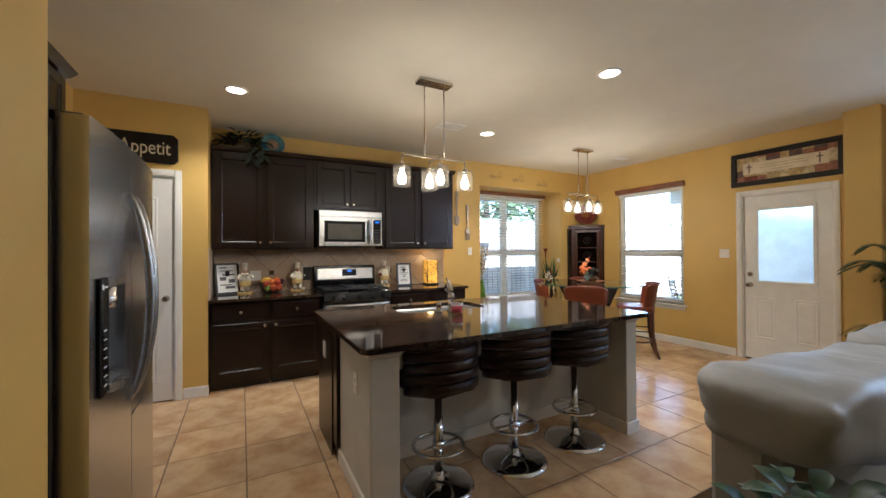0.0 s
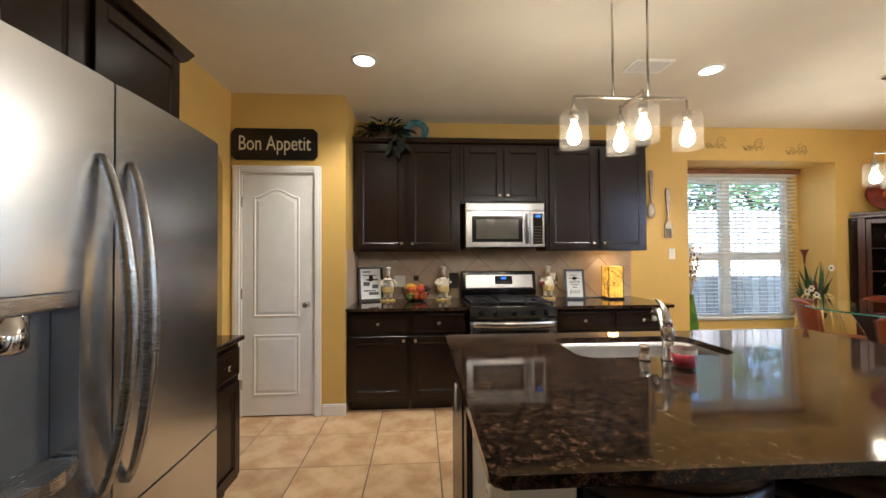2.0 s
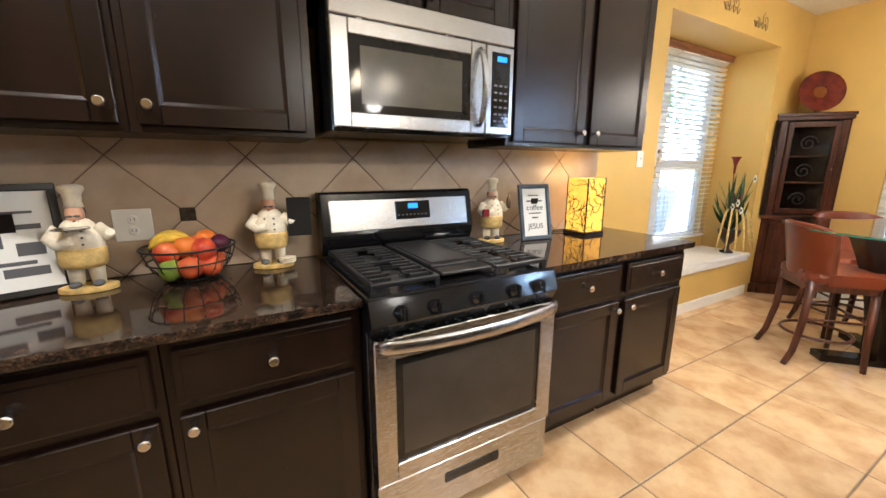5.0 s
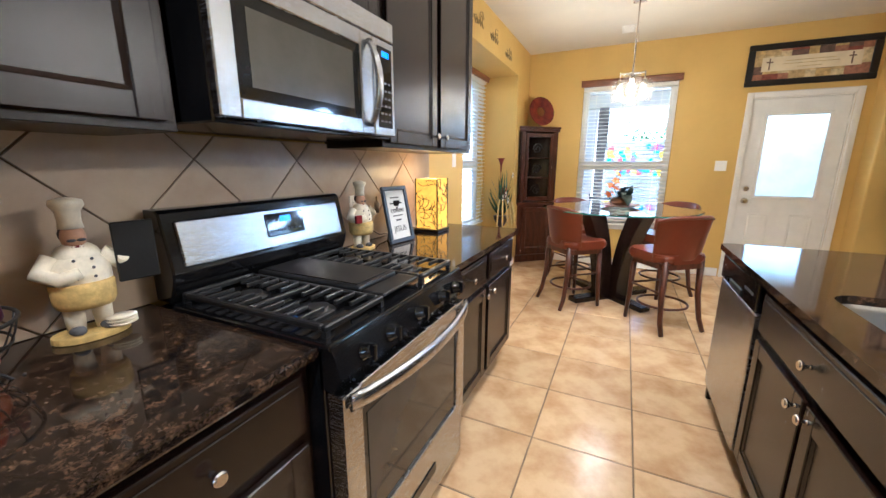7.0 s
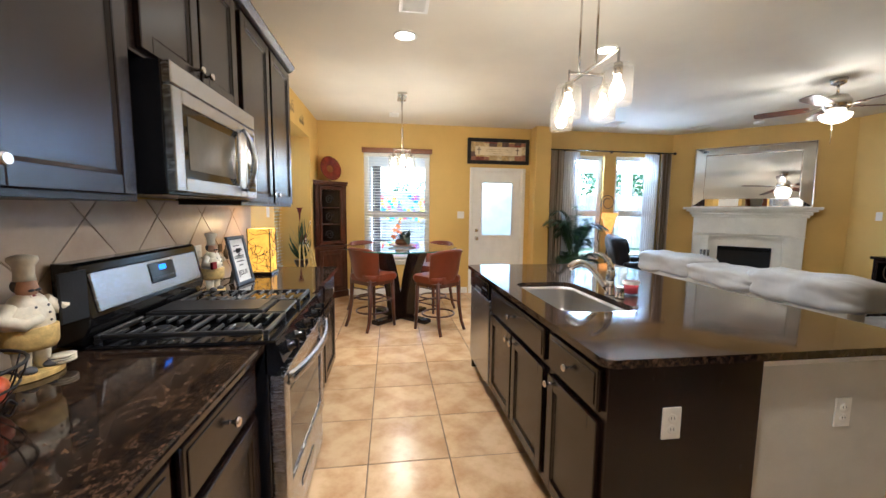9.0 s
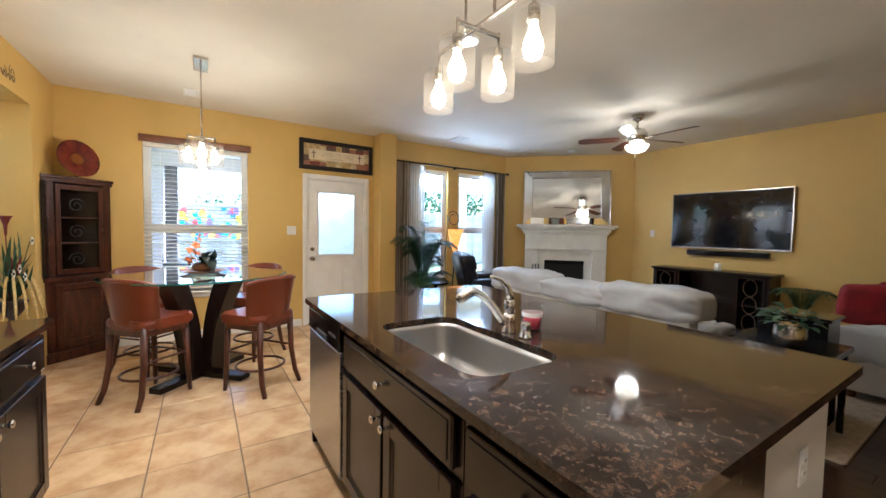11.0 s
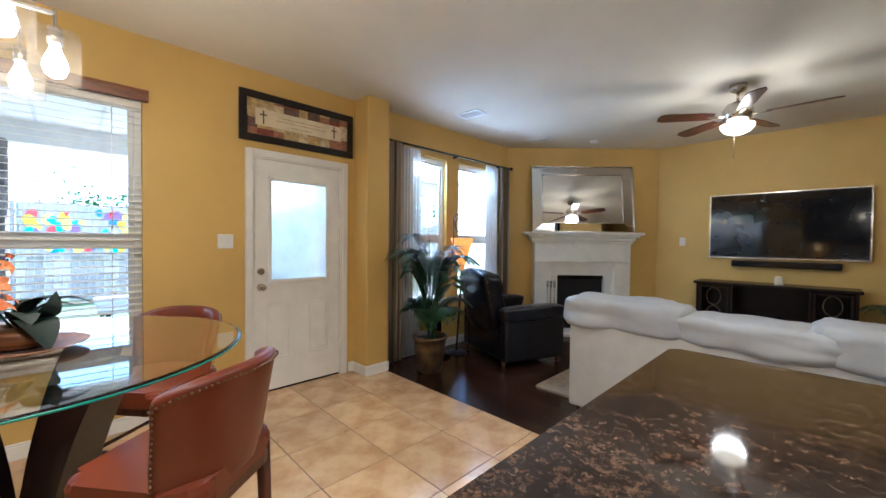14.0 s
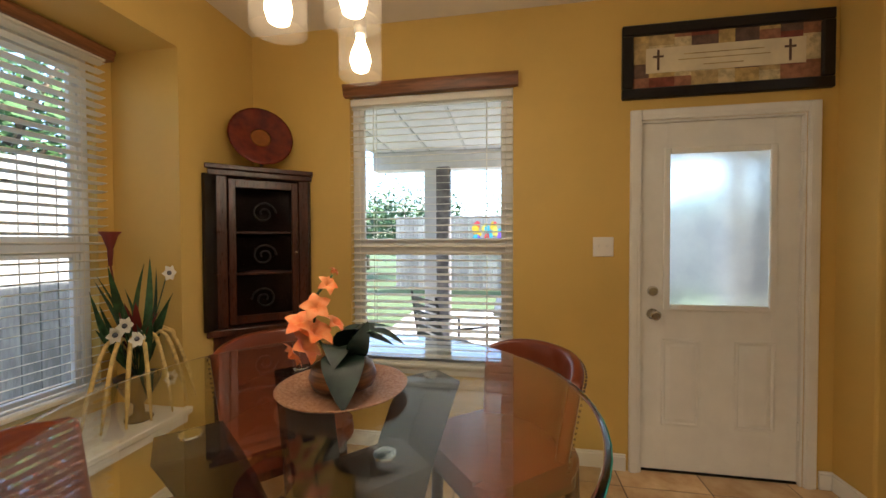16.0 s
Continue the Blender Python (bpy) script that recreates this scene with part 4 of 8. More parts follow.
def faucet():
    ob = thing("faucet", "brushed nickel pull-out kitchen faucet with side lever", "faucet", "", (1.59, 2.69, 0.915))
    bx, by = 1.59, 2.69
    part("base", Mesh().lathe([(0.031, 0), (0.031, 0.005), (0.027, 0.010), (0.0245, 0.05), (0.0235, 0.085)], (bx, by, 0.915), 24), NICKEL, ob)
    part("collar", Mesh().lathe([(0.0245, 0.086), (0.0255, 0.09), (0.025, 0.125), (0.022, 0.142), (0.012, 0.152)], (bx, by, 0.915), 24), NICKEL, ob)
    pts = []
    for k in range(15):
        u = k / 14
        rise = 0.02 + 0.15 * math.sin(min(1, u * 1.12) * math.pi * 0.62) if u < 0.75 else 0.02 + 0.15 * math.sin(0.84 * math.pi * 0.62) - 0.20 * (u - 0.75) ** 1.25
        pts.append((bx + 0.012 + 0.068 * u, by + 0.015 + 0.205 * u, 0.925 + rise))
    part("spout", Mesh().tube(pts, [0.015, 0.017, 0.018, 0.018, 0.0175, 0.017, 0.0165, 0.0165, 0.017, 0.019, 0.022, 0.0235, 0.0235, 0.0225, 0.020], 16), NICKEL, ob)
    pts = [(bx, by, 1.052), (bx, by + 0.004, 1.085), (bx + 0.002, by + 0.018, 1.118), (bx + 0.006, by + 0.052, 1.148), (bx + 0.01, by + 0.085, 1.160), (bx + 0.012, by + 0.105, 1.163)]
    part("lever", Mesh().tube(pts, [0.021, 0.019, 0.015, 0.010, 0.007, 0.004], 12), NICKEL, ob)


faucet()
ob = thing("air_gap_cap", "brushed nickel air gap cap beside the faucet", "fixture", "", (1.485, 2.695, 0.915))
part("cap", Mesh().lathe([(0.026, 0), (0.026, 0.008), (0.021, 0.012), (0.021, 0.05), (0.022, 0.053), (0.022, 0.062), (0.018, 0.066)], (1.485, 2.695, 0.915), 18), NICKEL, ob)
ob = thing("candle_jar", "clear glass jar with pink candle and ribbon", "jar", "", (1.572, 2.568, 0.915))
part("jar", Mesh().lathe([(0.042, 0), (0.045, 0.004), (0.045, 0.12), (0.041, 0.12), (0.041, 0.008), (0.01, 0.006)], (1.572, 2.568, 0.915), 20), SHADE, ob, "clear glass jar")
part("wax", Mesh().lathe([(0.038, 0), (0.038, 0.05)], (1.572, 2.568, 0.924), 18), mat("pink_wax", (0.55, 0.06, 0.09), 0.5), ob, "pink wax")
part("ribbon", Mesh().lathe([(0.0462, 0), (0.0462, 0.018)], (1.572, 2.568, 0.978), 18, cap=False), PAPER, ob, "pale ribbon")


def bar_stool():
    ob = thing("bar_stool", "chrome pedestal bar stool with dark leather slatted back", "stool", "bar stools at the island")
    part("base", Mesh().lathe([(0.215, 0), (0.215, 0.008), (0.19, 0.022), (0.08, 0.045), (0.035, 0.06), (0.032, 0.09)], n=36), CHROME, ob, "polished chrome base disc")
    part("post", Mesh().lathe([(0.028, 0.08), (0.028, 0.40), (0.022, 0.40), (0.022, 0.60)], n=18), CHROME, ob, "chrome gas post")
    ring = [(0.15 * math.cos(a), 0.15 * math.sin(a), 0.235) for a in [2 * math.pi * k / 32 for k in range(32)]]
    part("foot_ring", Mesh().tube(ring, 0.011, 8, closed=True), CHROME, ob)
    part("ring_strut", Mesh().tube([(-0.15, 0, 0.235), (0.15, 0, 0.235)], 0.008, 8).lathe([(0.036, 0.21), (0.036, 0.26)], n=16), CHROME, ob)
    part("seat", Mesh().prism(round_rect(-0.20, 0.20, -0.19, 0.20, 0.09), 0.59, 0.67, 0.02), BROWNLEATHER, ob, "dark brown leather seat")
    for i in range(5):
        z = 0.60 + 0.062 * i
        rows = []
        for zz in (z, z + 0.026, z + 0.052):
            row = []
            for k in range(17):
                a = radians(-180 + 180 * k / 16)
                rr = 0.235 + 0.03 * (zz - 0.6)
                row.append((rr * math.cos(a), rr * 0.98 * math.sin(a) - 0.0, zz + 0.03 * math.sin(-a) - 0.02))
            rows.append(row)
        part("back_slat", Mesh().sheet(rows, 0.022), BROWNLEATHER, ob, "dark brown leather back band")
    return ob


st = bar_stool()
st.matrix_basis = pose(1.184, 2.13, 0, 0, 0, 8)
copy_thing(st, pose(1.742, 2.12, 0, 0, 0, -6))
copy_thing(st, pose(2.307, 2.13, 0, 0, 0, 4))

# ---- pantry and doors ----


def casing(mm, x0, x1, top, w=0.06, t=0.018):
    """Door casing round an opening from x0 to x1, local front at y = 0 facing -y."""
    for a, b in ((x0 - w, x0), (x1, x1 + w)):
        mm.box(a, b, -t, 0.0, 0, top + w, 0.004)
        mm.box(a + 0.008, b - 0.02, -t - 0.005, -t, 0.0, top + w - 0.008, 0.002)
    mm.box(x0, x1, -t, 0.0, top, top + w, 0.004)
    mm.box(x0, x1, -t - 0.005, -t, top + 0.02, top + w - 0.008, 0.002)
    mm.box(x0, x0 + 0.012, 0.0, 0.12, 0, top).box(x1 - 0.012, x1, 0.0, 0.12, 0, top).box(x0 + 0.012, x1 - 0.012, 0.0, 0.12, top - 0.012, top)
    return mm


def raised(mm, x0, x1, z0, z1, y, arch=0.0):
    """A raised panel with a sunk border, standing on a door face at y that faces -y."""
    def outline(i):
        a, b, c, d = x0 + i, x1 - i, z0 + i, z1 - i
        pts = [(a, c), (b, c), (b, d - arch)]
        if arch:
            pts += [(b - (b - a) * k / 14, d - arch + arch * 0.5 * (1 - math.cos(2 * math.pi * k / 14))) for k in range(1, 14)]
        pts.append((a, d - arch))
        return pts
    lv = [(0, 0.0), (0.006, -0.006), (0.014, -0.006), (0.022, -0.001), (0.045, -0.006)]
    rings = [[mm.bm.verts.new((p[0], y + dy, p[1])) for p in outline(i)] for i, dy in lv]
    for a, b in zip(rings, rings[1:]):
        for k in range(len(a)):
            mm.bm.faces.new((a[k], a[(k + 1) % len(a)], b[(k + 1) % len(b)], b[k]))
    mm.bm.faces.new(rings[-1])
    return mm


ob = tagged(thing("door_pantry", "white two-panel interior door with arched upper panel, closed", "door", "", (-0.7, 4.45, 0)), kind="structure")
c = Mesh()
casing(c, -1.02, -0.395, 2.09)
c.move(pose(0, 4.4295, 0))
part("casing", c, WHITE, ob, "white door casing")
dm = Mesh().box(-1.006, -0.409, 4.437, 4.472, 0.012, 2.076, 0.002)
raised(dm, -0.912, -0.522, 0.85, 1.955, 4.437, 0.07)
raised(dm, -0.912, -0.522, 0.18, 0.70, 4.437)
leaf = part("leaf", dm, WHITE, ob)
part("knob", Mesh().lathe([(0.03, 0), (0.03, 0.005), (0.012, 0.008), (0.011, 0.03), (0.026, 0.04), (0.028, 0.052), (0.02, 0.062)], (-0.462, 4.437, 0.955), 18, Matrix.Rotation(radians(90), 4, "X")), NICKEL, leaf, "satin nickel knob")
for z in (0.28, 1.05, 1.84):
    part("hinge", Mesh().box(-1.014, -1.004, 4.428, 4.437, z - 0.045, z + 0.045, 0.002), NICKEL, leaf)


def text_mesh(body, size, depth=0.002):
    cu = bpy.data.curves.new("words", "FONT")
    cu.body, cu.size, cu.extrude, cu.align_x, cu.align_y = body, size, depth, "CENTER", "CENTER"
    tmp = bpy.data.objects.new("words", cu)
    scene.collection.objects.link(tmp)
    data = bpy.data.meshes.new_from_object(tmp.evaluated_get(bpy.context.evaluated_depsgraph_get()))
    bpy.data.objects.remove(tmp)
    mm = Mesh()
    mm.bm.from_mesh(data)
    return mm


ob = thing("wall_sign", "black wooden sign with cream lettering above the pantry door", "sign", "", (-0.727, 4.42, 2.2))
c = 0.035
w0, w1, z0, z1 = -1.088, -0.363, 2.20, 2.47
octo = [(w0, z0 + c), (w0 + c, z0), (w1 - c, z0), (w1, z0 + c), (w1, z1 - c), (w1 - c, z1), (w0 + c, z1), (w0, z1 - c)]
part("board", Mesh().prism(octo, 4.405, 4.429, 0.004, axis="y"), FRAMEBLACK, ob)
tm = text_mesh("Bon Appetit", 0.155)
tm.move(pose(-0.725, 4.404, 2.335, 90) @ Matrix.Diagonal((0.80, 1.15, 1, 1)))
part("lettering", tm, LETTER, ob, "cream painted lettering")

# ---- light fixtures ----


def share(name, data, m, parent, label=""):
    """One more object on a mesh that others use, under a parent whose parts are in room coordinates."""
    ob = new(name, data)
    ob.parent = parent
    if parent.type == "EMPTY":
        ob.matrix_parent_inverse = Matrix.Translation(parent["base"]).inverted()
    ob.matrix_basis = m
    if label:
        ob["label"] = label
    return ob


def pendant(cx, cy, span, cross, label):
    zb = 2.15
    ob = thing("pendant_light", label, "pendant light", "four-shade pendants", (cx, cy, CEIL))
    part("canopy", Mesh().box(cx - 0.15, cx + 0.15, cy - 0.055, cy + 0.055, CEIL - 0.03, CEIL - 0.001, 0.004), NICKEL, ob, "brushed nickel canopy")
    for dx in (-0.09, 0.09):
        part("rod", Mesh().tube([(cx + dx, cy, CEIL - 0.03), (cx + dx, cy, zb)], 0.006, 10), NICKEL, ob)
    part("bar", Mesh().box(cx - span, cx + span, cy - 0.007, cy + 0.007, zb - 0.007, zb + 0.007, 0.002), NICKEL, ob)
    part("cross_bar", Mesh().box(cx - 0.007, cx + 0.007, cy - cross, cy + cross, zb - 0.021, zb - 0.0075, 0.002), NICKEL, ob)
    for dx, dy in ((-span, 0), (span, 0), (0, -cross), (0, cross)):
        x, y = cx + dx, cy + dy
        part("socket", Mesh().lathe([(0.006, 0.0), (0.006, -0.06), (0.02, -0.065), (0.022, -0.12)][::-1], (x, y, zb), 14), NICKEL, ob)
        sh = part("shade", Mesh().lathe([(0.022, 2.078), (0.064, 2.072), (0.070, 2.056), (0.070, 1.898), (0.067, 1.898), (0.067, 2.05), (0.022, 2.072)], (x, y, 0), 28, cap=False), SHADE, ob, "clear glass cylinder shade")
        sh.visible_shadow = False
        part("bulb", Mesh().lathe([(0.012, 2.03), (0.016, 2.01), (0.03, 1.975), (0.034, 1.95), (0.026, 1.922), (0.008, 1.912)][::-1], (x, y, 0), 16), BULB, ob, "glowing warm bulb").visible_shadow = False
        lamp("pendant_bulb", "POINT", Matrix.Translation((x, y, 1.955)), PENDANT_W, WARM, radius=0.035)
    return ob


PENDANT_W = 0.72
pendant(1.565, 2.91, 0.29, 0.10, "brushed nickel four-light pendant above the island")
pendant(4.33, 3.815, 0.29, 0.10, "brushed nickel four-light pendant above the dining table")

for cx, cy in CANS:
    ob = thing("recessed_light", "white recessed ceiling downlight, lit", "downlight", "recessed downlights", (cx, cy, CEIL))
    part("trim_ring", Mesh().lathe([(0.095, CEIL - 0.001), (0.095, CEIL - 0.008), (0.075, CEIL - 0.010), (0.07, CEIL - 0.002)][::-1], (cx, cy, 0), 28, cap=False), WHITE, ob)
    part("lens", Mesh().lathe([(0.072, CEIL - 0.006), (0.072, CEIL - 0.003)], (cx, cy, 0), 24), CANGLOW, ob, "glowing lens").visible_shadow = False


def ceiling_fan():
    cx, cy = 2.98, -0.59
    ob = thing("ceiling_fan", "brushed nickel ceiling fan with dark wood blades and lit bowl", "ceiling fan", "", (cx, cy, CEIL))
    part("canopy", Mesh().lathe([(0.025, CEIL - 0.07), (0.06, CEIL - 0.05), (0.07, CEIL - 0.001)], (cx, cy, 0), 24), NICKEL, ob)
    part("downrod", Mesh().lathe([(0.012, 2.62), (0.012, CEIL - 0.06)], (cx, cy, 0), 12), NICKEL, ob)
    part("motor", Mesh().lathe([(0.06, 2.44), (0.09, 2.46), (0.115, 2.50), (0.115, 2.56), (0.08, 2.61), (0.03, 2.63)], (cx, cy, 0), 28), NICKEL, ob)
    part("light_bowl", Mesh().lathe([(0.01, 2.335), (0.05, 2.34), (0.10, 2.365), (0.125, 2.40), (0.13, 2.425), (0.06, 2.44)], (cx, cy, 0), 28), FANGLOW, ob, "glowing frosted glass bowl").visible_shadow = False
    part("pull_chain", Mesh().tube([(cx + 0.02, cy, 2.34), (cx + 0.02, cy, 2.13)], 0.003, 6), NICKEL, ob)
    for k in range(5):
        a = radians(36 + 72 * k)
        m = Matrix.Translation((cx, cy, 2.505)) @ Matrix.Rotation(a, 4, "Z") @ Matrix.Rotation(radians(11), 4, "X")
        b = Mesh().prism([(0.20, -0.05), (0.30, -0.062), (0.60, -0.07), (0.655, -0.05), (0.665, 0), (0.655, 0.05), (0.60, 0.07), (0.30, 0.062), (0.20, 0.05)], -0.004, 0.004)
        b.move(m)
        blade = part("blade", b, CHERRY, ob, "dark cherry fan blade")
        part("blade_arm", Mesh().box(0.09, 0.24, -0.018, 0.018, -0.012, -0.005, 0.003, m=m), NICKEL, blade)
    lamp("fan_bulb", "POINT", Matrix.Translation((cx, cy, 2.385)), FAN_W, WARM, radius=0.12)


FAN_W = 4.4
ceiling_fan()


def ceiling_vent(x, y, w, d, n):
    ob = thing("ceiling_vent", "white louvred ceiling air vent", "vent", "ceiling vents", (x, y, CEIL))
    part("backing", Mesh().box(x - w / 2 + 0.02, x + w / 2 - 0.02, y - d / 2 + 0.02, y + d / 2 - 0.02, CEIL - 0.004, CEIL - 0.001), INK, ob, "dark duct opening")
    f = Mesh()
    for a, b, c, e in ((-w / 2, w / 2, -d / 2, -d / 2 + 0.025), (-w / 2, w / 2, d / 2 - 0.025, d / 2), (-w / 2, -w / 2 + 0.025, -d / 2 + 0.025, d / 2 - 0.025), (w / 2 - 0.025, w / 2, -d / 2 + 0.025, d / 2 - 0.025)):
        f.box(x + a, x + b, y + c, y + e, CEIL - 0.012, CEIL - 0.001, 0.002)
    part("frame", f, WHITE, ob)
    for k in range(n):
        sx = x - w / 2 + 0.03 + (w - 0.06) * (k + 0.5) / n
        part("slat", Mesh().box(-0.008, 0.008, -d / 2 + 0.025, d / 2 - 0.025, -0.001, 0.001, m=Matrix.Translation((sx, y, CEIL - 0.009)) @ Matrix.Rotation(radians(35), 4, "Y")), WHITE, ob)


ceiling_vent(2.22, 3.80, 0.30, 0.20, 10)
ceiling_vent(5.22, 0.48, 0.30, 0.20, 10)
ceiling_vent(5.22, -1.0, 0.30, 0.16, 10)
ceiling_vent(5.25, 3.9, 0.24, 0.14, 8)
for sx, sy in ((0.51, -2.24), (4.69, -1.54)):
    ob = thing("smoke_detector", "round white smoke detector on the ceiling", "smoke detector", "smoke detectors", (sx, sy, CEIL))
    part("case", Mesh().lathe([(0.045, CEIL - 0.038), (0.06, CEIL - 0.03), (0.065, CEIL - 0.008), (0.065, CEIL - 0.001)], (sx, sy, 0), 24), WHITE, ob)

# ---- windows ----


def window(name, axis, a, u0, u1, z0, z1, rail, label, mullion=None):
    """A vinyl single-hung window in an opening; a is the plane of its frame."""
    ob = tagged(thing(name, label, "window"), kind="structure")

    def bx(mm, ua, ub, za, zb, d0, d1, bevel=0.003):
        return mm.box(a + d0, a + d1, ua, ub, za, zb, bevel) if axis == "x" else mm.box(ua, ub, a + d0, a + d1, za, zb, bevel)

    f = Mesh()
    for ua, ub, za, zb in ((u0, u0 + 0.045, z0, z1), (u1 - 0.045, u1, z0, z1), (u0 + 0.045, u1 - 0.045, z0, z0 + 0.05), (u0 + 0.045, u1 - 0.045, z1 - 0.045, z1)):
        bx(f, ua, ub, za, zb, 0, 0.06)
    part("window_frame", f, VINYL, ob)
    spans = [(u0 + 0.045, u1 - 0.045)] if mullion is None else [(u0 + 0.045, mullion - 0.045), (mullion + 0.045, u1 - 0.045)]
    if mullion is not None:
        part("mullion", bx(Mesh(), mullion - 0.045, mullion + 0.045, z0 + 0.05, z1 - 0.045, 0, 0.06), VINYL, ob)
    for ua, ub in spans:
        part("meeting_rail", bx(Mesh(), ua, ub, rail - 0.025, rail + 0.025, 0.0, 0.05), VINYL, ob)
        for za, zb in ((z0 + 0.05, rail - 0.025), (rail + 0.025, z1 - 0.045)):
            s = Mesh()
            for p, q, r, t in ((ua, ua + 0.03, za, zb), (ub - 0.03, ub, za, zb), (ua + 0.03, ub - 0.03, za, za + 0.03), (ua + 0.03, ub - 0.03, zb - 0.03, zb)):
                bx(s, p, q, r, t, 0.01, 0.04)
            part("sash", s, VINYL, ob)
            g = part("pane", bx(Mesh(), ua + 0.03, ub - 0.03, za + 0.03, zb - 0.03, 0.022, 0.026, 0), PANE, ob)
            g.visible_shadow = False
    return ob


def blind(axis, a, u0, u1, z0, z1, label, tilt=8, face=1, valance=True):
    """A venetian blind with slats across u0..u1 at depth a; face is the side on which its valance stands."""
    c = (u0 + u1) / 2
    base = (a, c, z0) if axis == "x" else (c, a, z0)
    ob = thing("window_blind", label, "blind", "venetian blinds", base)
    w = u1 - u0
    turn = Matrix.Rotation(radians(90), 4, "Z") if axis == "x" else Matrix()
    at = (lambda u, z: Matrix.Translation((a, u, z)) @ turn) if axis == "x" else (lambda u, z: Matrix.Translation((u, a, z)) @ turn)
    sl = Mesh().box(-w / 2, w / 2, -0.025, 0.025, -0.0014, 0.0014)
    sl.move(Matrix.Rotation(radians(tilt), 4, "X"))
    first = None
    n = int((z1 - z0 - 0.08) / 0.0445)
    for k in range(n):
        z = z0 + 0.05 + (z1 - z0 - 0.09) * k / (n - 1)
        if first is None:
            first = part("slat", sl, BLIND, ob)
            first.matrix_basis = at(c, z)
        else:
            share("slat", first.data, at(c, z), ob)
    part("bottom_rail", Mesh().box(-w / 2, w / 2, -0.025, 0.025, -0.011, 0.011, 0.003, m=at(c, z0 + 0.015)), BLIND, ob)
    part("head_rail", Mesh().box(-w / 2, w / 2, -0.03, 0.03, -0.025, 0.02, 0.003, m=at(c, z1)), BLIND, ob)
    for f in (0.15, 0.85):
        u = u0 + w * f
        for d in (-0.027, 0.027):
            part("ladder_cord", Mesh().box(-0.0015, 0.0015, d - 0.0008, d + 0.0008, z0, z1, m=(Matrix.Translation((a, u, 0)) if axis == "x" else Matrix.Translation((u, a, 0))) @ turn), BLIND, ob)
    return ob


window("window_dining", "x", 5.875, 3.315, 4.38, 0.58, 2.33, 1.33, "white vinyl single-hung window beside the dining table")
blind("x", 5.850, 3.32, 4.375, 0.60, 2.285, "cream venetian blind with open slats", -9)
ob = thing("valance", "stained wood blind valance above the window", "valance", "", (5.80, 3.83, 2.33))
part("board", Mesh().prism([(5.815, 2.31), (5.775, 2.31), (5.770, 2.33), (5.762, 2.36), (5.755, 2.372), (5.755, 2.382), (5.815, 2.382)], 3.285, 4.405, axis="y"), VALANCE, ob)
ob = thing("window_sill", "white painted window sill", "sill", "", (5.8, 3.83, 0.56))
part("sill", Mesh().box(5.76, 5.875, 3.26, 4.43, 0.555, 0.58, 0.005).box(5.803, 5.8195, 3.29, 4.40, 0.50, 0.555, 0.004), WHITE, ob)
window("window_niche", "y", 5.575, 3.62, 5.13, 0.55, 2.34, 1.34, "white vinyl twin single-hung window in the niche", 4.31)
blind("y", 5.50, 3.60, 4.30, 0.58, 2.36, "cream venetian blind with half-open slats", -12)
blind("y", 5.50, 4.32, 5.15, 0.58, 2.36, "cream venetian blind with half-open slats", -12)
ob = thing("valance", "stained wood blind valance in the niche", "valance", "", (4.35, 5.46, 2.37))
part("board", Mesh().prism([(5.51, 2.345), (5.455, 2.345), (5.45, 2.37), (5.44, 2.385), (5.44, 2.4), (5.51, 2.4)], 3.57, 5.18, axis="x"), VALANCE, ob)
window("window_living", "x", 5.875, 0.25, 0.81, 0.55, 2.38, 1.38, "white vinyl single-hung living room window")
window("window_living", "x", 5.875, -0.74, 0.03, 0.55, 2.38, 1.38, "white vinyl single-hung living room window")
bpy.data.objects["window_living.001"].name = "window_living_2"

# back door
ob = tagged(thing("door_back", "white half-lite exterior door with frosted glass, closed", "door", "", (5.85, 2.165, 0)), kind="structure")
cm = Mesh()
casing(cm, -0.42, 0.42, 2.06)
cm.move(pose(5.8195, 2.165, 0, 0, 0, -90))
part("casing", cm, WHITE, ob, "white door casing")
T = pose(5.84, 2.165, 0, 0, 0, -90)
dm = Mesh()
dm.box(-0.406, -0.275, 0, 0.042, 0.015, 2.046, 0.001).box(0.275, 0.406, 0, 0.042, 0.015, 2.046, 0.001)
dm.box(-0.275, 0.275, 0, 0.042, 0.015, 0.985, 0.001).box(-0.275, 0.275, 0, 0.042, 1.875, 2.046, 0.001)
raised(dm, -0.295, -0.09, 0.28, 0.79, -0.001)
raised(dm, 0.09, 0.295, 0.28, 0.79, -0.001)
dm.move(T)
leaf = part("leaf", dm, WHITE, ob)
lm = Mesh()
for a, b, c, e in ((-0.29, -0.255, 0.96, 1.90), (0.255, 0.29, 0.96, 1.90), (-0.255, 0.255, 0.96, 0.995), (-0.255, 0.255, 1.865, 1.90)):
    lm.box(a, b, -0.014, 0.0, c, e, 0.004)
part("lite_frame", lm.move(T), WHITE, leaf)
g = part("glass", Mesh().box(-0.275, 0.275, 0.018, 0.024, 0.985, 1.875).move(T), FROST, leaf, "frosted door glass")
g.visible_shadow = False
turn = Matrix.Rotation(radians(90), 4, "X")
part("deadbolt", Mesh().lathe([(0.03, 0), (0.03, 0.01), (0.022, 0.016)], (-0.345, 0, 1.07), 18, turn).move(T), NICKEL, leaf, "satin nickel deadbolt")
part("door_knob", Mesh().lathe([(0.032, 0), (0.032, 0.006), (0.012, 0.01), (0.012, 0.035), (0.027, 0.045), (0.029, 0.06), (0.018, 0.07)], (-0.345, 0, 0.935), 18, turn).move(T), NICKEL, leaf, "satin nickel knob")
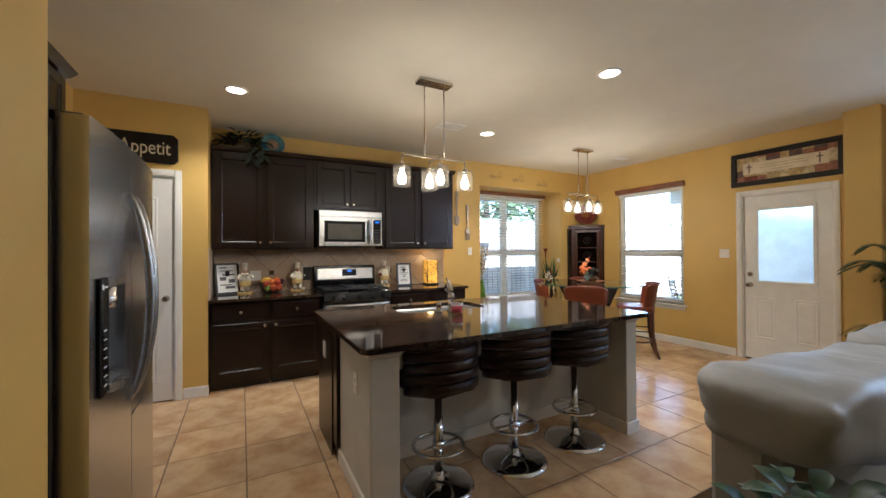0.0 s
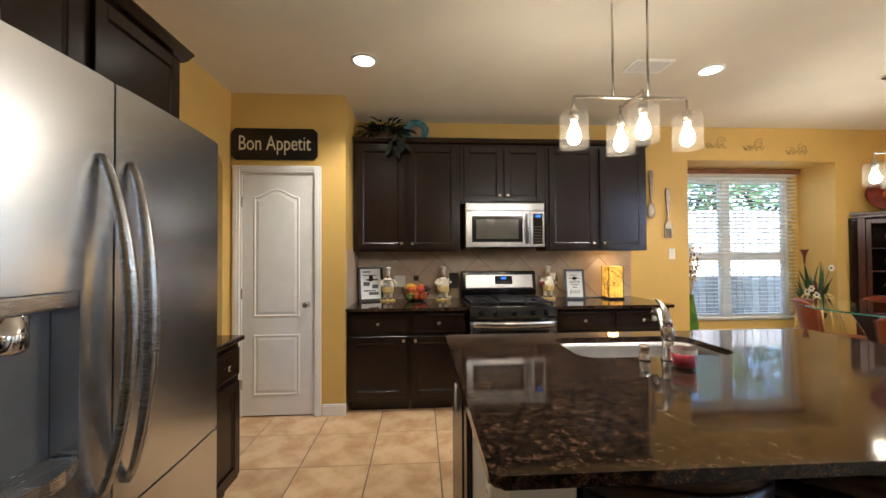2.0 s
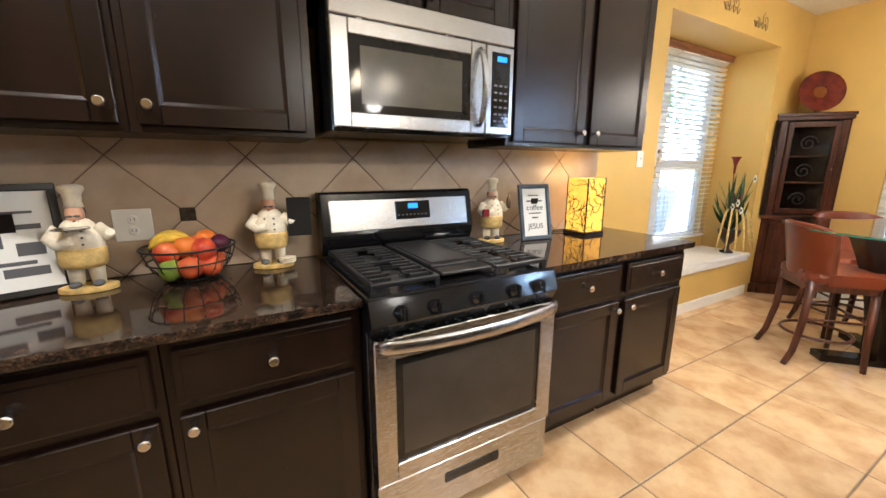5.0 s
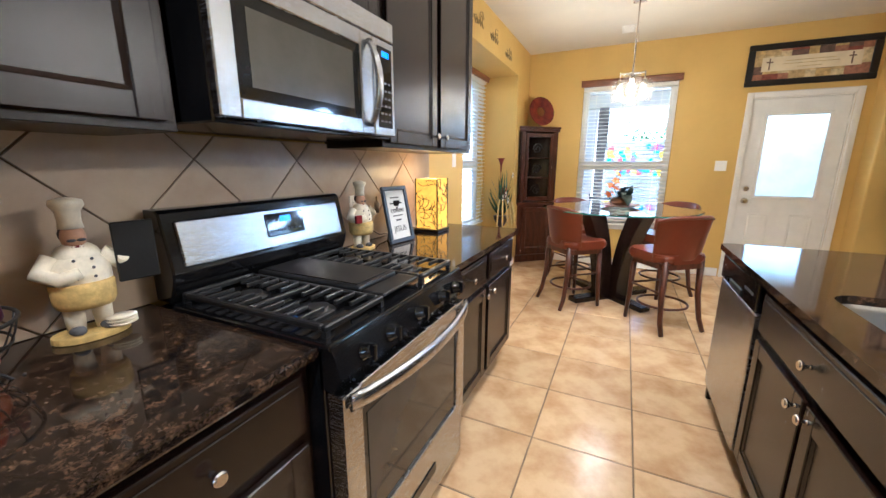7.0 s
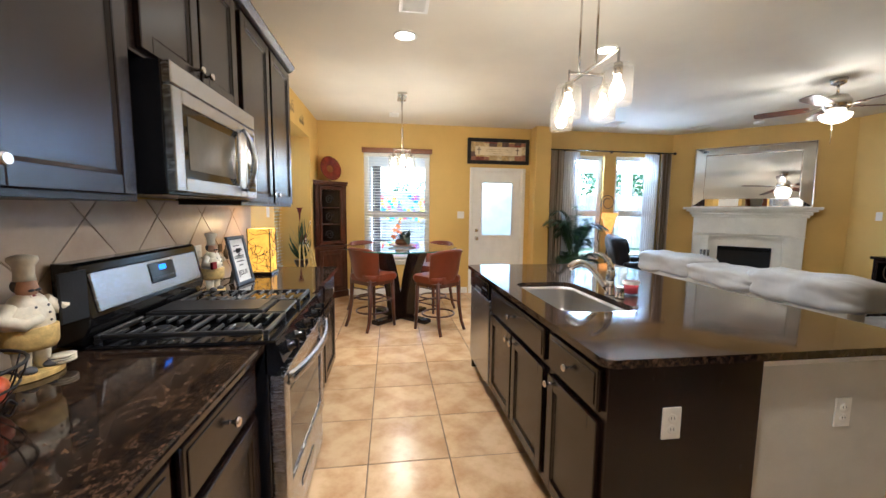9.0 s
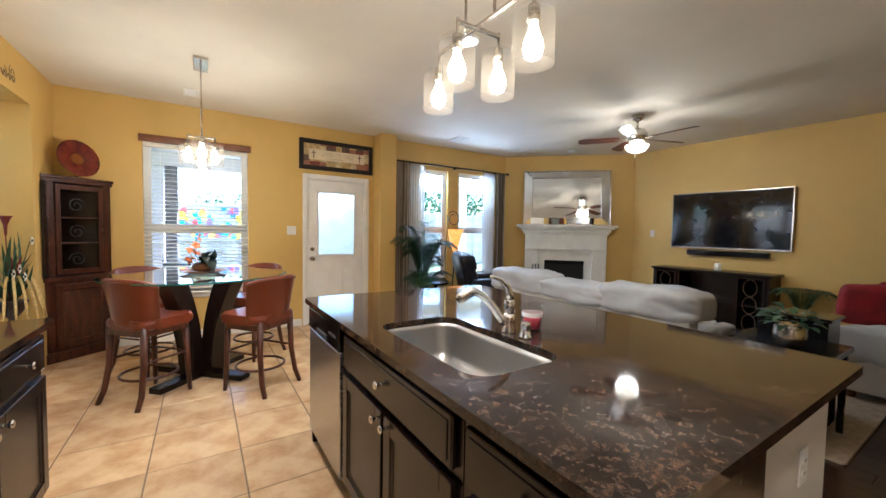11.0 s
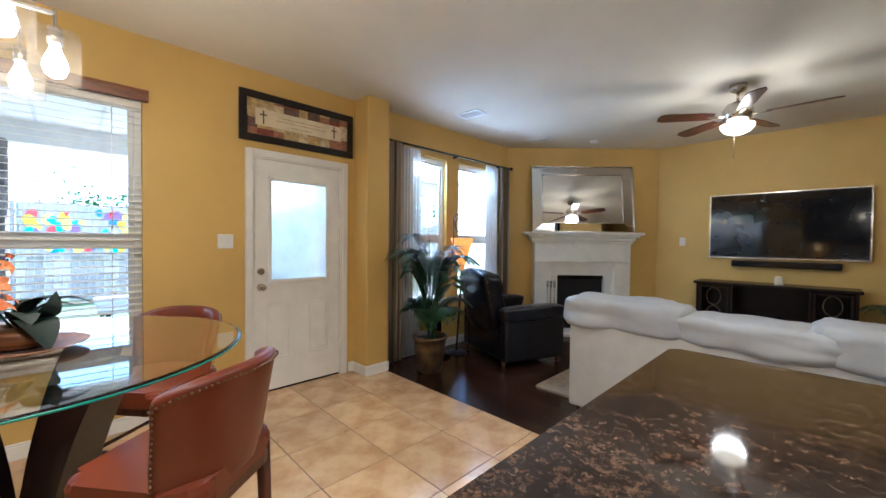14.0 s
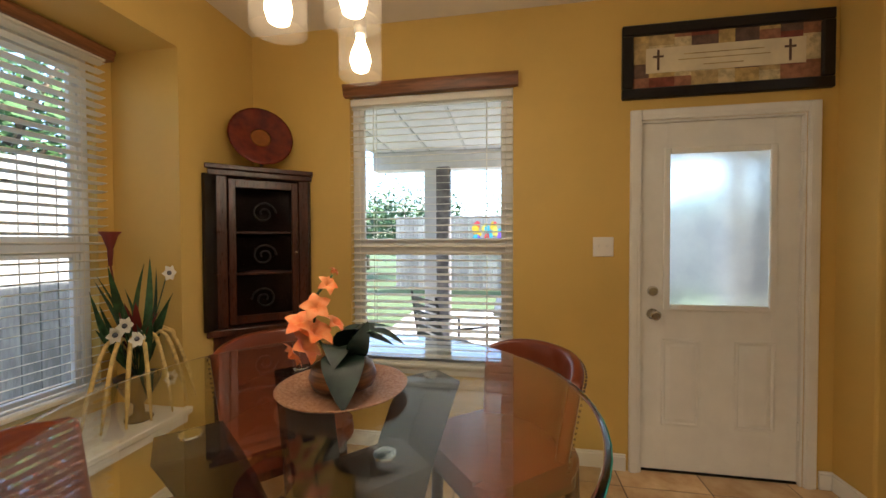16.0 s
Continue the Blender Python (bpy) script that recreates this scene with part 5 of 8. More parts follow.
for z in (0.3, 1.03, 1.80):
    part("hinge", Mesh().box(0.402, 0.416, -0.014, 0.0, z - 0.05, z + 0.05, 0.002).move(T), WHITE, leaf)
part("threshold", Mesh().box(-0.408, 0.408, -0.005, 0.1, 0.0, 0.014, 0.003).move(T), BLACK, ob, "dark metal threshold")

# framed picture above the back door
PATCH = [(0.42, 0.30, 0.13), (0.20, 0.05, 0.03), (0.55, 0.44, 0.24), (0.12, 0.07, 0.05), (0.48, 0.33, 0.12), (0.30, 0.13, 0.07)]
PATCHM = [mat("picture_patch_%s" % "abcdef"[i], c, 0.6, vary=0.25, scale=25) for i, c in enumerate(PATCH)]


def sign_picture():
    T = pose(5.818, 2.165, 2.39, 0, 0, -90)
    ob = thing("framed_picture", "long framed motto picture with black frame above the door", "picture", "", (5.81, 2.165, 2.39))
    f = Mesh()
    for a, b, c, e in ((-0.53, 0.53, -0.21, -0.15), (-0.53, 0.53, 0.15, 0.21), (-0.53, -0.47, -0.15, 0.15), (0.47, 0.53, -0.15, 0.15)):
        f.box(a, b, -0.03, 0.0, c, e, 0.006)
    part("frame", f.move(T), FRAMEBLACK, ob, "glossy black frame")
    rng = random.Random(4)
    x, k = -0.47, 0
    while x < 0.46:
        w = rng.uniform(0.07, 0.14)
        z = -0.15
        while z < 0.149:
            h = min(rng.choice([0.06, 0.08, 0.10]), 0.15 - z)
            part("patch", Mesh().box(x, min(x + w, 0.47), -0.010, -0.004, z, z + h).move(T), PATCHM[rng.randrange(6)], ob)
            z += h
        x += w
    part("banner", Mesh().box(-0.40, 0.40, -0.013, -0.0095, -0.065, 0.075).move(T), LETTER, ob, "cream banner")
    for cx in (-0.335, 0.325):
        part("cross", Mesh().box(cx - 0.006, cx + 0.006, -0.0145, -0.0128, -0.05, 0.065).box(cx - 0.028, cx + 0.028, -0.0145, -0.0128, 0.02, 0.032).move(T), PATCHM[3], ob, "dark painted cross")
    for z, w in ((0.03, 0.2), (0.0, 0.23), (-0.035, 0.1)):
        part("motto_line", Mesh().box(-w, w, -0.0145, -0.0128, z - 0.0025, z + 0.0025).move(T), PATCHM[0], ob)


sign_picture()

# ---- dining ----
TX, TY = 4.43, 3.83


def dining_table():
    ob = thing("dining_table", "round glass-topped counter-height table with dark wood pedestal", "table", "", (TX, TY, 0))
    top = part("glass_top", Mesh().lathe([(0.70, 0.918), (0.714, 0.920), (0.716, 0.9245), (0.714, 0.929), (0.70, 0.931)], (TX, TY, 0), 72), TABLEGLASS, ob, "clear round glass top")
    top.visible_shadow = False
    part("glass_edge", Mesh().lathe([(0.7165, 0.921), (0.7185, 0.9245), (0.7165, 0.928), (0.7155, 0.9245), (0.7165, 0.921)], (TX, TY, 0), 72, cap=False), GREENEDGE, ob, "green polished glass edge")
    for k in range(4):
        a = radians(45 + 90 * k)
        m = Matrix.Translation((TX, TY, 0)) @ Matrix.Rotation(a, 4, "Z")
        inner = [(0.06 + 0.20 * (i / 10) ** 2.2, 0.05 + 0.85 * i / 10) for i in range(11)]
        outer = [(0.17 + 0.23 * (i / 10) ** 2.0, 0.05 + 0.85 * i / 10) for i in range(11)]
        leg = Mesh().prism([(p[0], p[1]) for p in inner] + [(p[0], p[1]) for p in outer[::-1]], -0.075, 0.075, 0.006, axis="y")
        lg = part("leg", leg.move(m), ESPRESSO, ob, "dark curved wooden leg")
        part("foot", Mesh().box(0.0, 0.46, -0.06, 0.06, 0.0, 0.05, 0.006).move(m), ESPRESSO, lg)
        part("pad", Mesh().lathe([(0.024, 0.90), (0.024, 0.917)], n=16).move(m @ Matrix.Translation((0.33, 0, 0))), CHROME, lg, "steel glass pad")


dining_table()


def dining_chair():
    ob = thing("dining_chair", "cognac leather counter chair with curved back and wooden legs", "chair", "chairs round the dining table")
    part("seat", Mesh().prism(round_rect(-0.225, 0.225, -0.20, 0.235, (0.07, 0.07, 0.10, 0.10)), 0.575, 0.65, 0.028), LEATHER, ob, "cognac leather seat")
    part("apron", Mesh().prism(round_rect(-0.205, 0.205, -0.19, 0.21, 0.07), 0.53, 0.576, 0.004), CHAIRWOOD, ob, "dark wood seat frame")
    rows_in, rows = [], []
    for i in range(9):
        u = i / 8
        z = 0.60 + 0.36 * u
        row = []
        for k in range(21):
            a = radians(-157 + 134 * k / 20)
            s = abs(2 * k / 20 - 1)
            zz = z - (0.05 * s ** 3) * u
            rr = 0.245 + 0.035 * u
            row.append((rr * math.cos(a), rr * 0.92 * math.sin(a) - 0.03 * u + 0.02, zz))
        rows.append(row)
    back = part("backrest", Mesh().sheet(rows, 0.042), LEATHER, ob, "curved cognac leather backrest")
    bev = back.modifiers.new("soft", "BEVEL")
    bev.width, bev.segments, bev.limit_method, bev.angle_limit = 0.014, 3, "ANGLE", radians(50)
    nails = Mesh()
    for row, step in ((rows[-1], 1),):
        for k in range(40):
            f = k / 39 * 20
            i = min(int(f), 19)
            p = Vector(row[i]).lerp(Vector(row[i + 1]), f - i)
            q = Vector((p.x * 1.008, p.y * 1.008 - 0.002, p.z - 0.018))
            nails.blob(q, (0.0045, 0.0045, 0.0045), 6, rows=4)
    for k in (0, 20):
        for j in range(18):
            f = j / 17 * 8
            i = min(int(f), 7)
            p = Vector(rows[i][k]).lerp(Vector(rows[i + 1][k]), f - i)
            nails.blob((p.x * 1.005, p.y - 0.012, p.z), (0.0045, 0.0045, 0.0045), 6, rows=4)
    part("nailheads", nails, BRONZE, back, "bronze nailhead trim")["kind"] = "stuff"
    for sx in (-1, 1):
        part("leg", Mesh().tube([(sx * 0.175, 0.17, 0.53), (sx * 0.18, 0.18, 0.2), (sx * 0.19, 0.19, 0.0)], [0.024, 0.02, 0.016], 8), CHAIRWOOD, ob, "front leg")
        part("leg", Mesh().tube([(sx * 0.17, -0.16, 0.60), (sx * 0.175, -0.17, 0.3), (sx * 0.19, -0.20, 0.1), (sx * 0.20, -0.24, 0.0)], [0.026, 0.022, 0.02, 0.018], 8), CHAIRWOOD, ob, "splayed back leg")
    ring = [(0.19 * math.cos(a), 0.185 * math.sin(a), 0.19) for a in [2 * math.pi * k / 32 for k in range(32)]]
    part("foot_ring", Mesh().tube(ring, 0.011, 8, closed=True), CHAIRWOOD, ob)
    for z in (0.33,):
        part("stretcher", Mesh().tube([(-0.18, 0.175, z), (0.18, 0.175, z)], 0.009, 8), CHAIRWOOD, ob)
        for sx in (-1, 1):
            part("stretcher", Mesh().tube([(sx * 0.18, 0.175, z), (sx * 0.175, -0.17, z)], 0.009, 8), CHAIRWOOD, ob)
    return ob


chair = None
for bx_, by_ in ((3.945, 4.37), (3.70, 3.25), (4.97, 3.17), (5.02, 4.42)):
    d = (Vector((TX, TY, 0)) - Vector((bx_, by_, 0))).normalized()
    o = Vector((bx_, by_, 0)) + 0.25 * d
    m = pose(o.x, o.y, 0, 0, 0, math.degrees(math.atan2(-d.x, d.y)))
    if chair is None:
        chair = dining_chair()
        chair.matrix_basis = m
    else:
        copy_thing(chair, m)

# centrepiece
ob = thing("centerpiece_plate", "woven copper-coloured plate on the glass table", "plate", "", (TX + 0.03, TY, 0.931))
PX, PY = TX + 0.03, TY - 0.02
part("plate", Mesh().lathe([(0.07, 0.9315), (0.12, 0.936), (0.18, 0.954), (0.184, 0.959), (0.176, 0.958), (0.10, 0.944), (0.01, 0.94)], (PX, PY, 0), 40),
     mat("copper_weave", (0.30, 0.12, 0.05), 0.4, 0.4, second=(0.50, 0.30, 0.18), scale=4, stretch=(30, 30, 1), bump=0.5), ob)
ob = thing("orchid_bowl", "orange silk orchid in a bronze bowl with dark leaves", "flower arrangement", "", (PX, PY, 0.945))
part("bowl", Mesh().lathe([(0.05, 0.945), (0.085, 0.96), (0.095, 0.985), (0.085, 1.015), (0.06, 1.03), (0.055, 1.025), (0.02, 1.0)], (PX, PY, 0), 28), mat("ribbed_bronze", (0.15, 0.07, 0.03), 0.3, 0.5, vary=0.4, scale=3, stretch=(1, 1, 40)), ob)


def leaf_mesh(mm, base, tip, width, curl=0.03, n=8, normal=Vector((0, 0, 1))):
    base, tip = Vector(base), Vector(tip)
    d = tip - base
    side = d.cross(normal)
    side = side.normalized() if side.length > 1e-6 else Vector((1, 0, 0))
    up = side.cross(d).normalized()
    prev = None
    for i in range(n + 1):
        u = i / n
        w = width * math.sin(math.pi * min(1, 0.06 + 0.94 * u)) ** 0.8 * (1 - 0.25 * u)
        c = base + d * u + up * curl * math.sin(math.pi * u)
        row = [mm.bm.verts.new(c - side * w + up * w * 0.25), mm.bm.verts.new(c), mm.bm.verts.new(c + side * w + up * w * 0.25)]
        if prev:
            for k in range(2):
                mm.bm.faces.new((prev[k], prev[k + 1], row[k + 1], row[k])).smooth = True
        prev = row
    return mm


rng = random.Random(7)
for (dx, dy, dz, w) in ((-0.03, -0.12, 0.10, 0.06), (-0.12, -0.03, 0.02, 0.055), (0.07, -0.13, 0.09, 0.04), (-0.02, -0.16, 0.06, 0.035), (0.11, -0.06, 0.08, 0.04)):
    part("leaf", leaf_mesh(Mesh(), (PX, PY, 1.02), (PX + dx, PY + dy, 1.02 + dz), w, 0.05), LEAFDARK, ob, "broad dark green leaf")
stem = [(PX - 0.02, PY + 0.02, 1.02), (PX - 0.04, PY + 0.07, 1.12), (PX - 0.03, PY + 0.06, 1.22), (PX, PY + 0.03, 1.27)]
part("stem", Mesh().tube(stem, 0.004, 6), LEAF, ob)
for (dx, dy, z, s) in ((-0.06, 0.09, 1.07, 0.045), (-0.05, 0.06, 1.11, 0.045), (-0.05, 0.10, 1.13, 0.04), (-0.04, 0.06, 1.18, 0.035), (-0.02, 0.04, 1.24, 0.026), (0.0, 0.03, 1.275, 0.014), (-0.08, 0.12, 1.05, 0.035), (0.02, 0.04, 1.12, 0.03)):
    fm = Mesh()
    c = Vector((PX + dx, PY + dy, z))
    turn = Euler((rng.uniform(0.6, 1.4), rng.uniform(-0.5, 0.5), rng.uniform(-1, 1))).to_matrix()
    for k in range(5):
        a = 2 * math.pi * k / 5
        leaf_mesh(fm, c, c + turn @ Vector((s * 1.3 * math.cos(a), s * 1.3 * math.sin(a), 0.25 * s)), s * 0.55, 0.01, 5, turn @ Vector((0, 0, 1)))
    part("blossom", fm, PETAL, ob, "orange orchid blossom")
for (b0, tip, w, nrm) in (((0.0, 0.0, 1.045), (-0.165, -0.075, 0.952), 0.062, (-0.4, -0.2, 1)), ((-0.02, -0.04, 1.05), (-0.035, -0.09, 1.15), 0.032, (-1, -0.4, 0)), ((-0.02, -0.03, 1.06), (-0.05, -0.20, 1.09), 0.03, (0, 0, 1))):
    part("leaf", leaf_mesh(Mesh(), (PX + b0[0], PY + b0[1], b0[2]), (PX + tip[0], PY + tip[1], tip[2]), w, 0.045, 10, Vector(nrm)), LEAFDARK, ob, "broad dark green leaf")


def corner_cabinet():
    ob = thing("corner_cabinet", "dark cherry corner curio cabinet with glass door", "cabinet", "", (5.6, 4.9, 0))
    A, B = Vector((5.425, 5.075)), Vector((5.795, 4.655))
    d = (B - A).normalized()
    nrm = Vector((-d.y, d.x)) * -1
    if nrm.dot(Vector((-1, -1))) < 0:
        nrm = -nrm
    W = (B - A).length

    def plan(grow):
        a, b = A - d * grow + nrm * grow, B + d * grow * 0.3 + nrm * grow
        return [(a.x, min(a.y, 5.085)), (b.x, b.y), (5.812, b.y + 0.02), (5.812, 5.085), (a.x, 5.085)]

    m = Matrix(((d.x, -nrm.x, 0, A.x), (d.y, -nrm.y, 0, A.y), (0, 0, 1, 0), (0, 0, 0, 1)))
    part("plinth", Mesh().prism(plan(0.02), 0, 0.10, 0.004), CHERRY, ob)
    part("lower_body", Mesh().prism(plan(0.0), 0.10, 0.80, 0.003), CHERRY, ob)
    part("waist_moulding", Mesh().prism(plan(0.035), 0.80, 0.84, 0.012), CHERRY, ob)
    part("top", Mesh().prism(plan(0.035), 1.80, 1.83, 0.006).prism(plan(0.02), 1.765, 1.80, 0.006), CHERRY, ob)
    dd = panel_door(W - 0.12, 0.62)
    dd.move(m @ Matrix.Translation((0.06, -0.02, 0.14)))
    part("lower_door", dd, CHERRY, ob)
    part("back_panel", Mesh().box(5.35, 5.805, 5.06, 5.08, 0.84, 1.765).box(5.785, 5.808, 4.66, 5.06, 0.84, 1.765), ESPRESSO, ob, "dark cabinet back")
    for a, b in ((0, 0.075), (W - 0.075, W)):
        part("stile", Mesh().box(a, b, 0, 0.04, 0.84, 1.765, 0.004).move(m), CHERRY, ob)
    fr = Mesh()
    for a, b, c, e in ((0.08, 0.12, 0.86, 1.75), (W - 0.12, W - 0.08, 0.86, 1.75), (0.12, W - 0.12, 0.86, 0.91), (0.12, W - 0.12, 1.70, 1.75)):
        fr.box(a, b, -0.012, 0.012, c, e, 0.004)
    door = part("glass_door", fr.move(m), CHERRY, ob, "dark cherry door frame")
    pane = part("pane", Mesh().box(0.12, W - 0.12, -0.002, 0.002, 0.91, 1.70).move(m), PANE, door, "clear door glass")
    pane.visible_shadow = False
    for z in (1.16, 1.42):
        sh = Mesh().prism([(A.x + 0.06, A.y - 0.03), (B.x - 0.03, B.y + 0.06), (5.78, 4.72), (5.78, 5.05), (5.42, 5.05)], z, z + 0.012)
        part("shelf", sh, CHERRY, ob)
    IRONW = IRON
    scr = Mesh()
    for zc, fl in ((1.28, 1), (1.0, -1), (1.55, 1)):
        pts = []
        for k in range(30):
            t = k / 29 * 3.2 * math.pi
            r = 0.075 * (1 - k / 36)
            pts.append(m @ Vector((W / 2 + fl * r * math.cos(t), 0.05, zc + r * math.sin(t))))
        scr.tube(pts, 0.006, 6)
    part("scroll_ornament", scr, IRONW, ob, "iron scroll ornaments behind the glass")
    part("door_pull", Mesh().blob((0, 0, 0), (0.01, 0.01, 0.01), 10).move(m @ Matrix.Translation((W - 0.095, -0.02, 1.3))), NICKEL, door)


corner_cabinet()
ob = thing("display_plate", "glossy red and copper round plate on the cabinet", "plate", "", (5.58, 4.86, 1.83))
pm = Matrix.Translation((5.60, 4.88, 1.83 + 0.183)) @ Matrix.Rotation(radians(-45), 4, "Z") @ Matrix.Rotation(radians(78), 4, "X")
part("plate", Mesh().lathe([(0.02, 0.0), (0.06, 0.002), (0.085, 0.012), (0.183, 0.035), (0.186, 0.042), (0.17, 0.042), (0.08, 0.022), (0.05, 0.012), (0.01, 0.014)], n=40).move(pm), REDGLAZE, ob)
part("plate_center", Mesh().lathe([(0.055, 0.0145), (0.06, 0.018), (0.05, 0.0185), (0.02, 0.016)], n=28).move(pm), mat("copper_center", (0.30, 0.10, 0.025), 0.2, 0.7, vary=0.2, scale=20), ob, "copper plate centre")
part("stand", Mesh().tube([(5.55, 4.83, 1.832), (5.57, 4.85, 1.85), (5.60, 4.88, 1.835), (5.63, 4.91, 1.90)], 0.004, 6), IRON, ob)

# flowers in the niche
def niche_flowers(cx, cy):
    z0 = 0.456
    ob = thing("flower_arrangement", "dried flowers and grasses in a dark footed urn", "flower arrangement", "", (cx, cy, z0))
    part("urn", Mesh().lathe([(0.06, 0), (0.062, 0.01), (0.025, 0.03), (0.022, 0.08), (0.06, 0.13), (0.095, 0.20), (0.10, 0.235), (0.08, 0.24)], (cx, cy, z0), 24), mat("dark_urn", (0.035, 0.018, 0.012), 0.35, vary=0.4, scale=20), ob, "dark brown footed urn")
    r = random.Random(3)
    for k in range(26):
        a, l = r.uniform(0, 6.28), r.uniform(0.25, 0.62)
        s = r.uniform(0.05, 0.30)
        tip = (min(cx + s * math.cos(a), 5.2), min(cy + 0.6 * s * math.sin(a), 5.46), z0 + 0.22 + l)
        part("blade_leaf", leaf_mesh(Mesh(), (cx, cy, z0 + 0.22), tip, r.uniform(0.014, 0.026), 0.03, 8, Vector((r.uniform(-1, 1), r.uniform(-1, 1), 0.1))), LEAF, ob)
    for k in range(9):
        a = radians(-170 + 160 * k / 8)
        pts = [(cx + 0.30 * u * math.cos(a), min(cy + 0.2 * u * math.sin(a), 5.46), z0 + 0.23 + 0.30 * math.sin(math.pi * u * 0.9) * (1 - 0.1 * u) - 0.26 * u * u) for u in [i / 9 for i in range(10)]]
        part("wheat_stem", Mesh().tube(pts, [0.004] * 4 + [0.010] * 5 + [0.004], 6), STRAW, ob, "drooping golden wheat")
    WH = mat("white_petal", (0.78, 0.74, 0.62), 0.6)
    for dx, dy, z in ((-0.14, -0.08, 0.52), (-0.10, -0.10, 0.45), (0.08, -0.10, 0.75), (-0.16, -0.05, 0.48)):
        fm = Mesh()
        c = Vector((cx + dx, cy + dy, z0 + z))
        for k in range(6):
            a = 2 * math.pi * k / 6
            leaf_mesh(fm, c, c + Vector((0.045 * math.cos(a), -0.012, 0.045 * math.sin(a))), 0.02, 0.005, 4, Vector((0, -1, 0)))
        b = part("blossom", fm, WH, ob, "cream blossom")
        part("eye", Mesh().blob(c + Vector((0, -0.012, 0)), (0.012, 0.01, 0.012), 8, rows=5), INK, b)
        part("stem", Mesh().tube([(cx, cy, z0 + 0.22), c], 0.003, 5), LEAF, ob)
    DR = mat("dark_red_leaf", (0.14, 0.015, 0.01), 0.5)
    part("calla", Mesh().lathe([(0.008, 0), (0.012, 0.08), (0.03, 0.14), (0.045, 0.16)], (cx - 0.14, cy - 0.02, z0 + 0.80), 14, cap=False).tube([(cx - 0.03, cy, z0 + 0.22), (cx - 0.14, cy - 0.02, z0 + 0.8)], 0.004, 5), DR, ob, "dark red calla lily")
    for k in range(6):
        part("red_leaf", leaf_mesh(Mesh(), (cx, cy, z0 + 0.22), (cx + r.uniform(-0.14, 0.12), cy - r.uniform(0, 0.12), z0 + r.uniform(0.5, 0.65)), 0.03, 0.02), DR, ob)


niche_flowers(5.06, 5.20)
ob = thing("tall_vase", "tall green glass vase with dried stems in the niche", "vase", "", (3.60, 5.24, 0.456))
part("vase", Mesh().lathe([(0.05, 0), (0.06, 0.01), (0.075, 0.10), (0.05, 0.25), (0.028, 0.42), (0.035, 0.46), (0.03, 0.46)], (3.60, 5.24, 0.456), 24), mat("green_glaze", (0.10, 0.20, 0.03), 0.15, vary=0.3, scale=8), ob, "green glazed vase")
rr = random.Random(5)
for k in range(12):
    tip = (3.60 + rr.uniform(-0.05, 0.12), 5.24 + rr.uniform(-0.1, 0.1), 0.456 + rr.uniform(0.75, 1.0))
    part("stem", Mesh().tube([(3.60, 5.24, 0.90), tip], 0.003, 5), STRAW, ob)
    for j in range(5):
        p = Vector((3.60, 5.24, 0.90)).lerp(Vector(tip), 0.5 + 0.12 * j)
        part("bud", Mesh().blob(p + Vector((rr.uniform(-0.02, 0.02), rr.uniform(-0.02, 0.02), 0)), (0.012, 0.012, 0.018), 6, rows=4), PATCHM[rr.choice([2, 3, 4])], ob)

# ---- living room ----


def cushion(mm, x0, x1, y0, y1, z0, z1, puff=0.03, nx=14, ny=8, seed=0, folds=0.0):
    """A soft closed pillow shape."""
    c = Vector(((x0 + x1) / 2, (y0 + y1) / 2, (z0 + z1) / 2))
    h = Vector(((x1 - x0) / 2, (y1 - y0) / 2, (z1 - z0) / 2))
    bm = bmesh.new()
    bmesh.ops.create_cube(bm, size=2)
    bmesh.ops.subdivide_edges(bm, edges=bm.edges, cuts=17, use_grid_fill=True)
    for v in bm.verts:
        p = v.co
        q = Vector([math.copysign(abs(t) ** 1.0, t) for t in p])
        l = (abs(q.x) ** 5 + abs(q.y) ** 5 + abs(q.z) ** 5) ** 0.2
        q = q / l
        w = Vector((q.x * h.x, q.y * h.y, q.z * h.z))
        n = noise.noise(Vector((w.x * 4 + seed, w.y * 7, w.z * 7))) * puff
        if folds:
            n += folds * (1.2 * abs(noise.noise(Vector((w.x * 11 + 2 * noise.noise(w * 5), w.y * 4, w.z * 5 + seed)))) - 0.4 + 0.4 * math.sin(w.x * 8 + seed + 3 * noise.noise(w * 3)))
        v.co = c + w + Vector((w.x * 0.15, w.y, w.z)) * (n / max(0.12, min(h)))
    for f in bm.faces:
        f.smooth = True
    tmp = bpy.data.meshes.new("tmp")
    bm.to_mesh(tmp)
    bm.free()
    mm.bm.from_mesh(tmp)
    bpy.data.meshes.remove(tmp)
    return mm


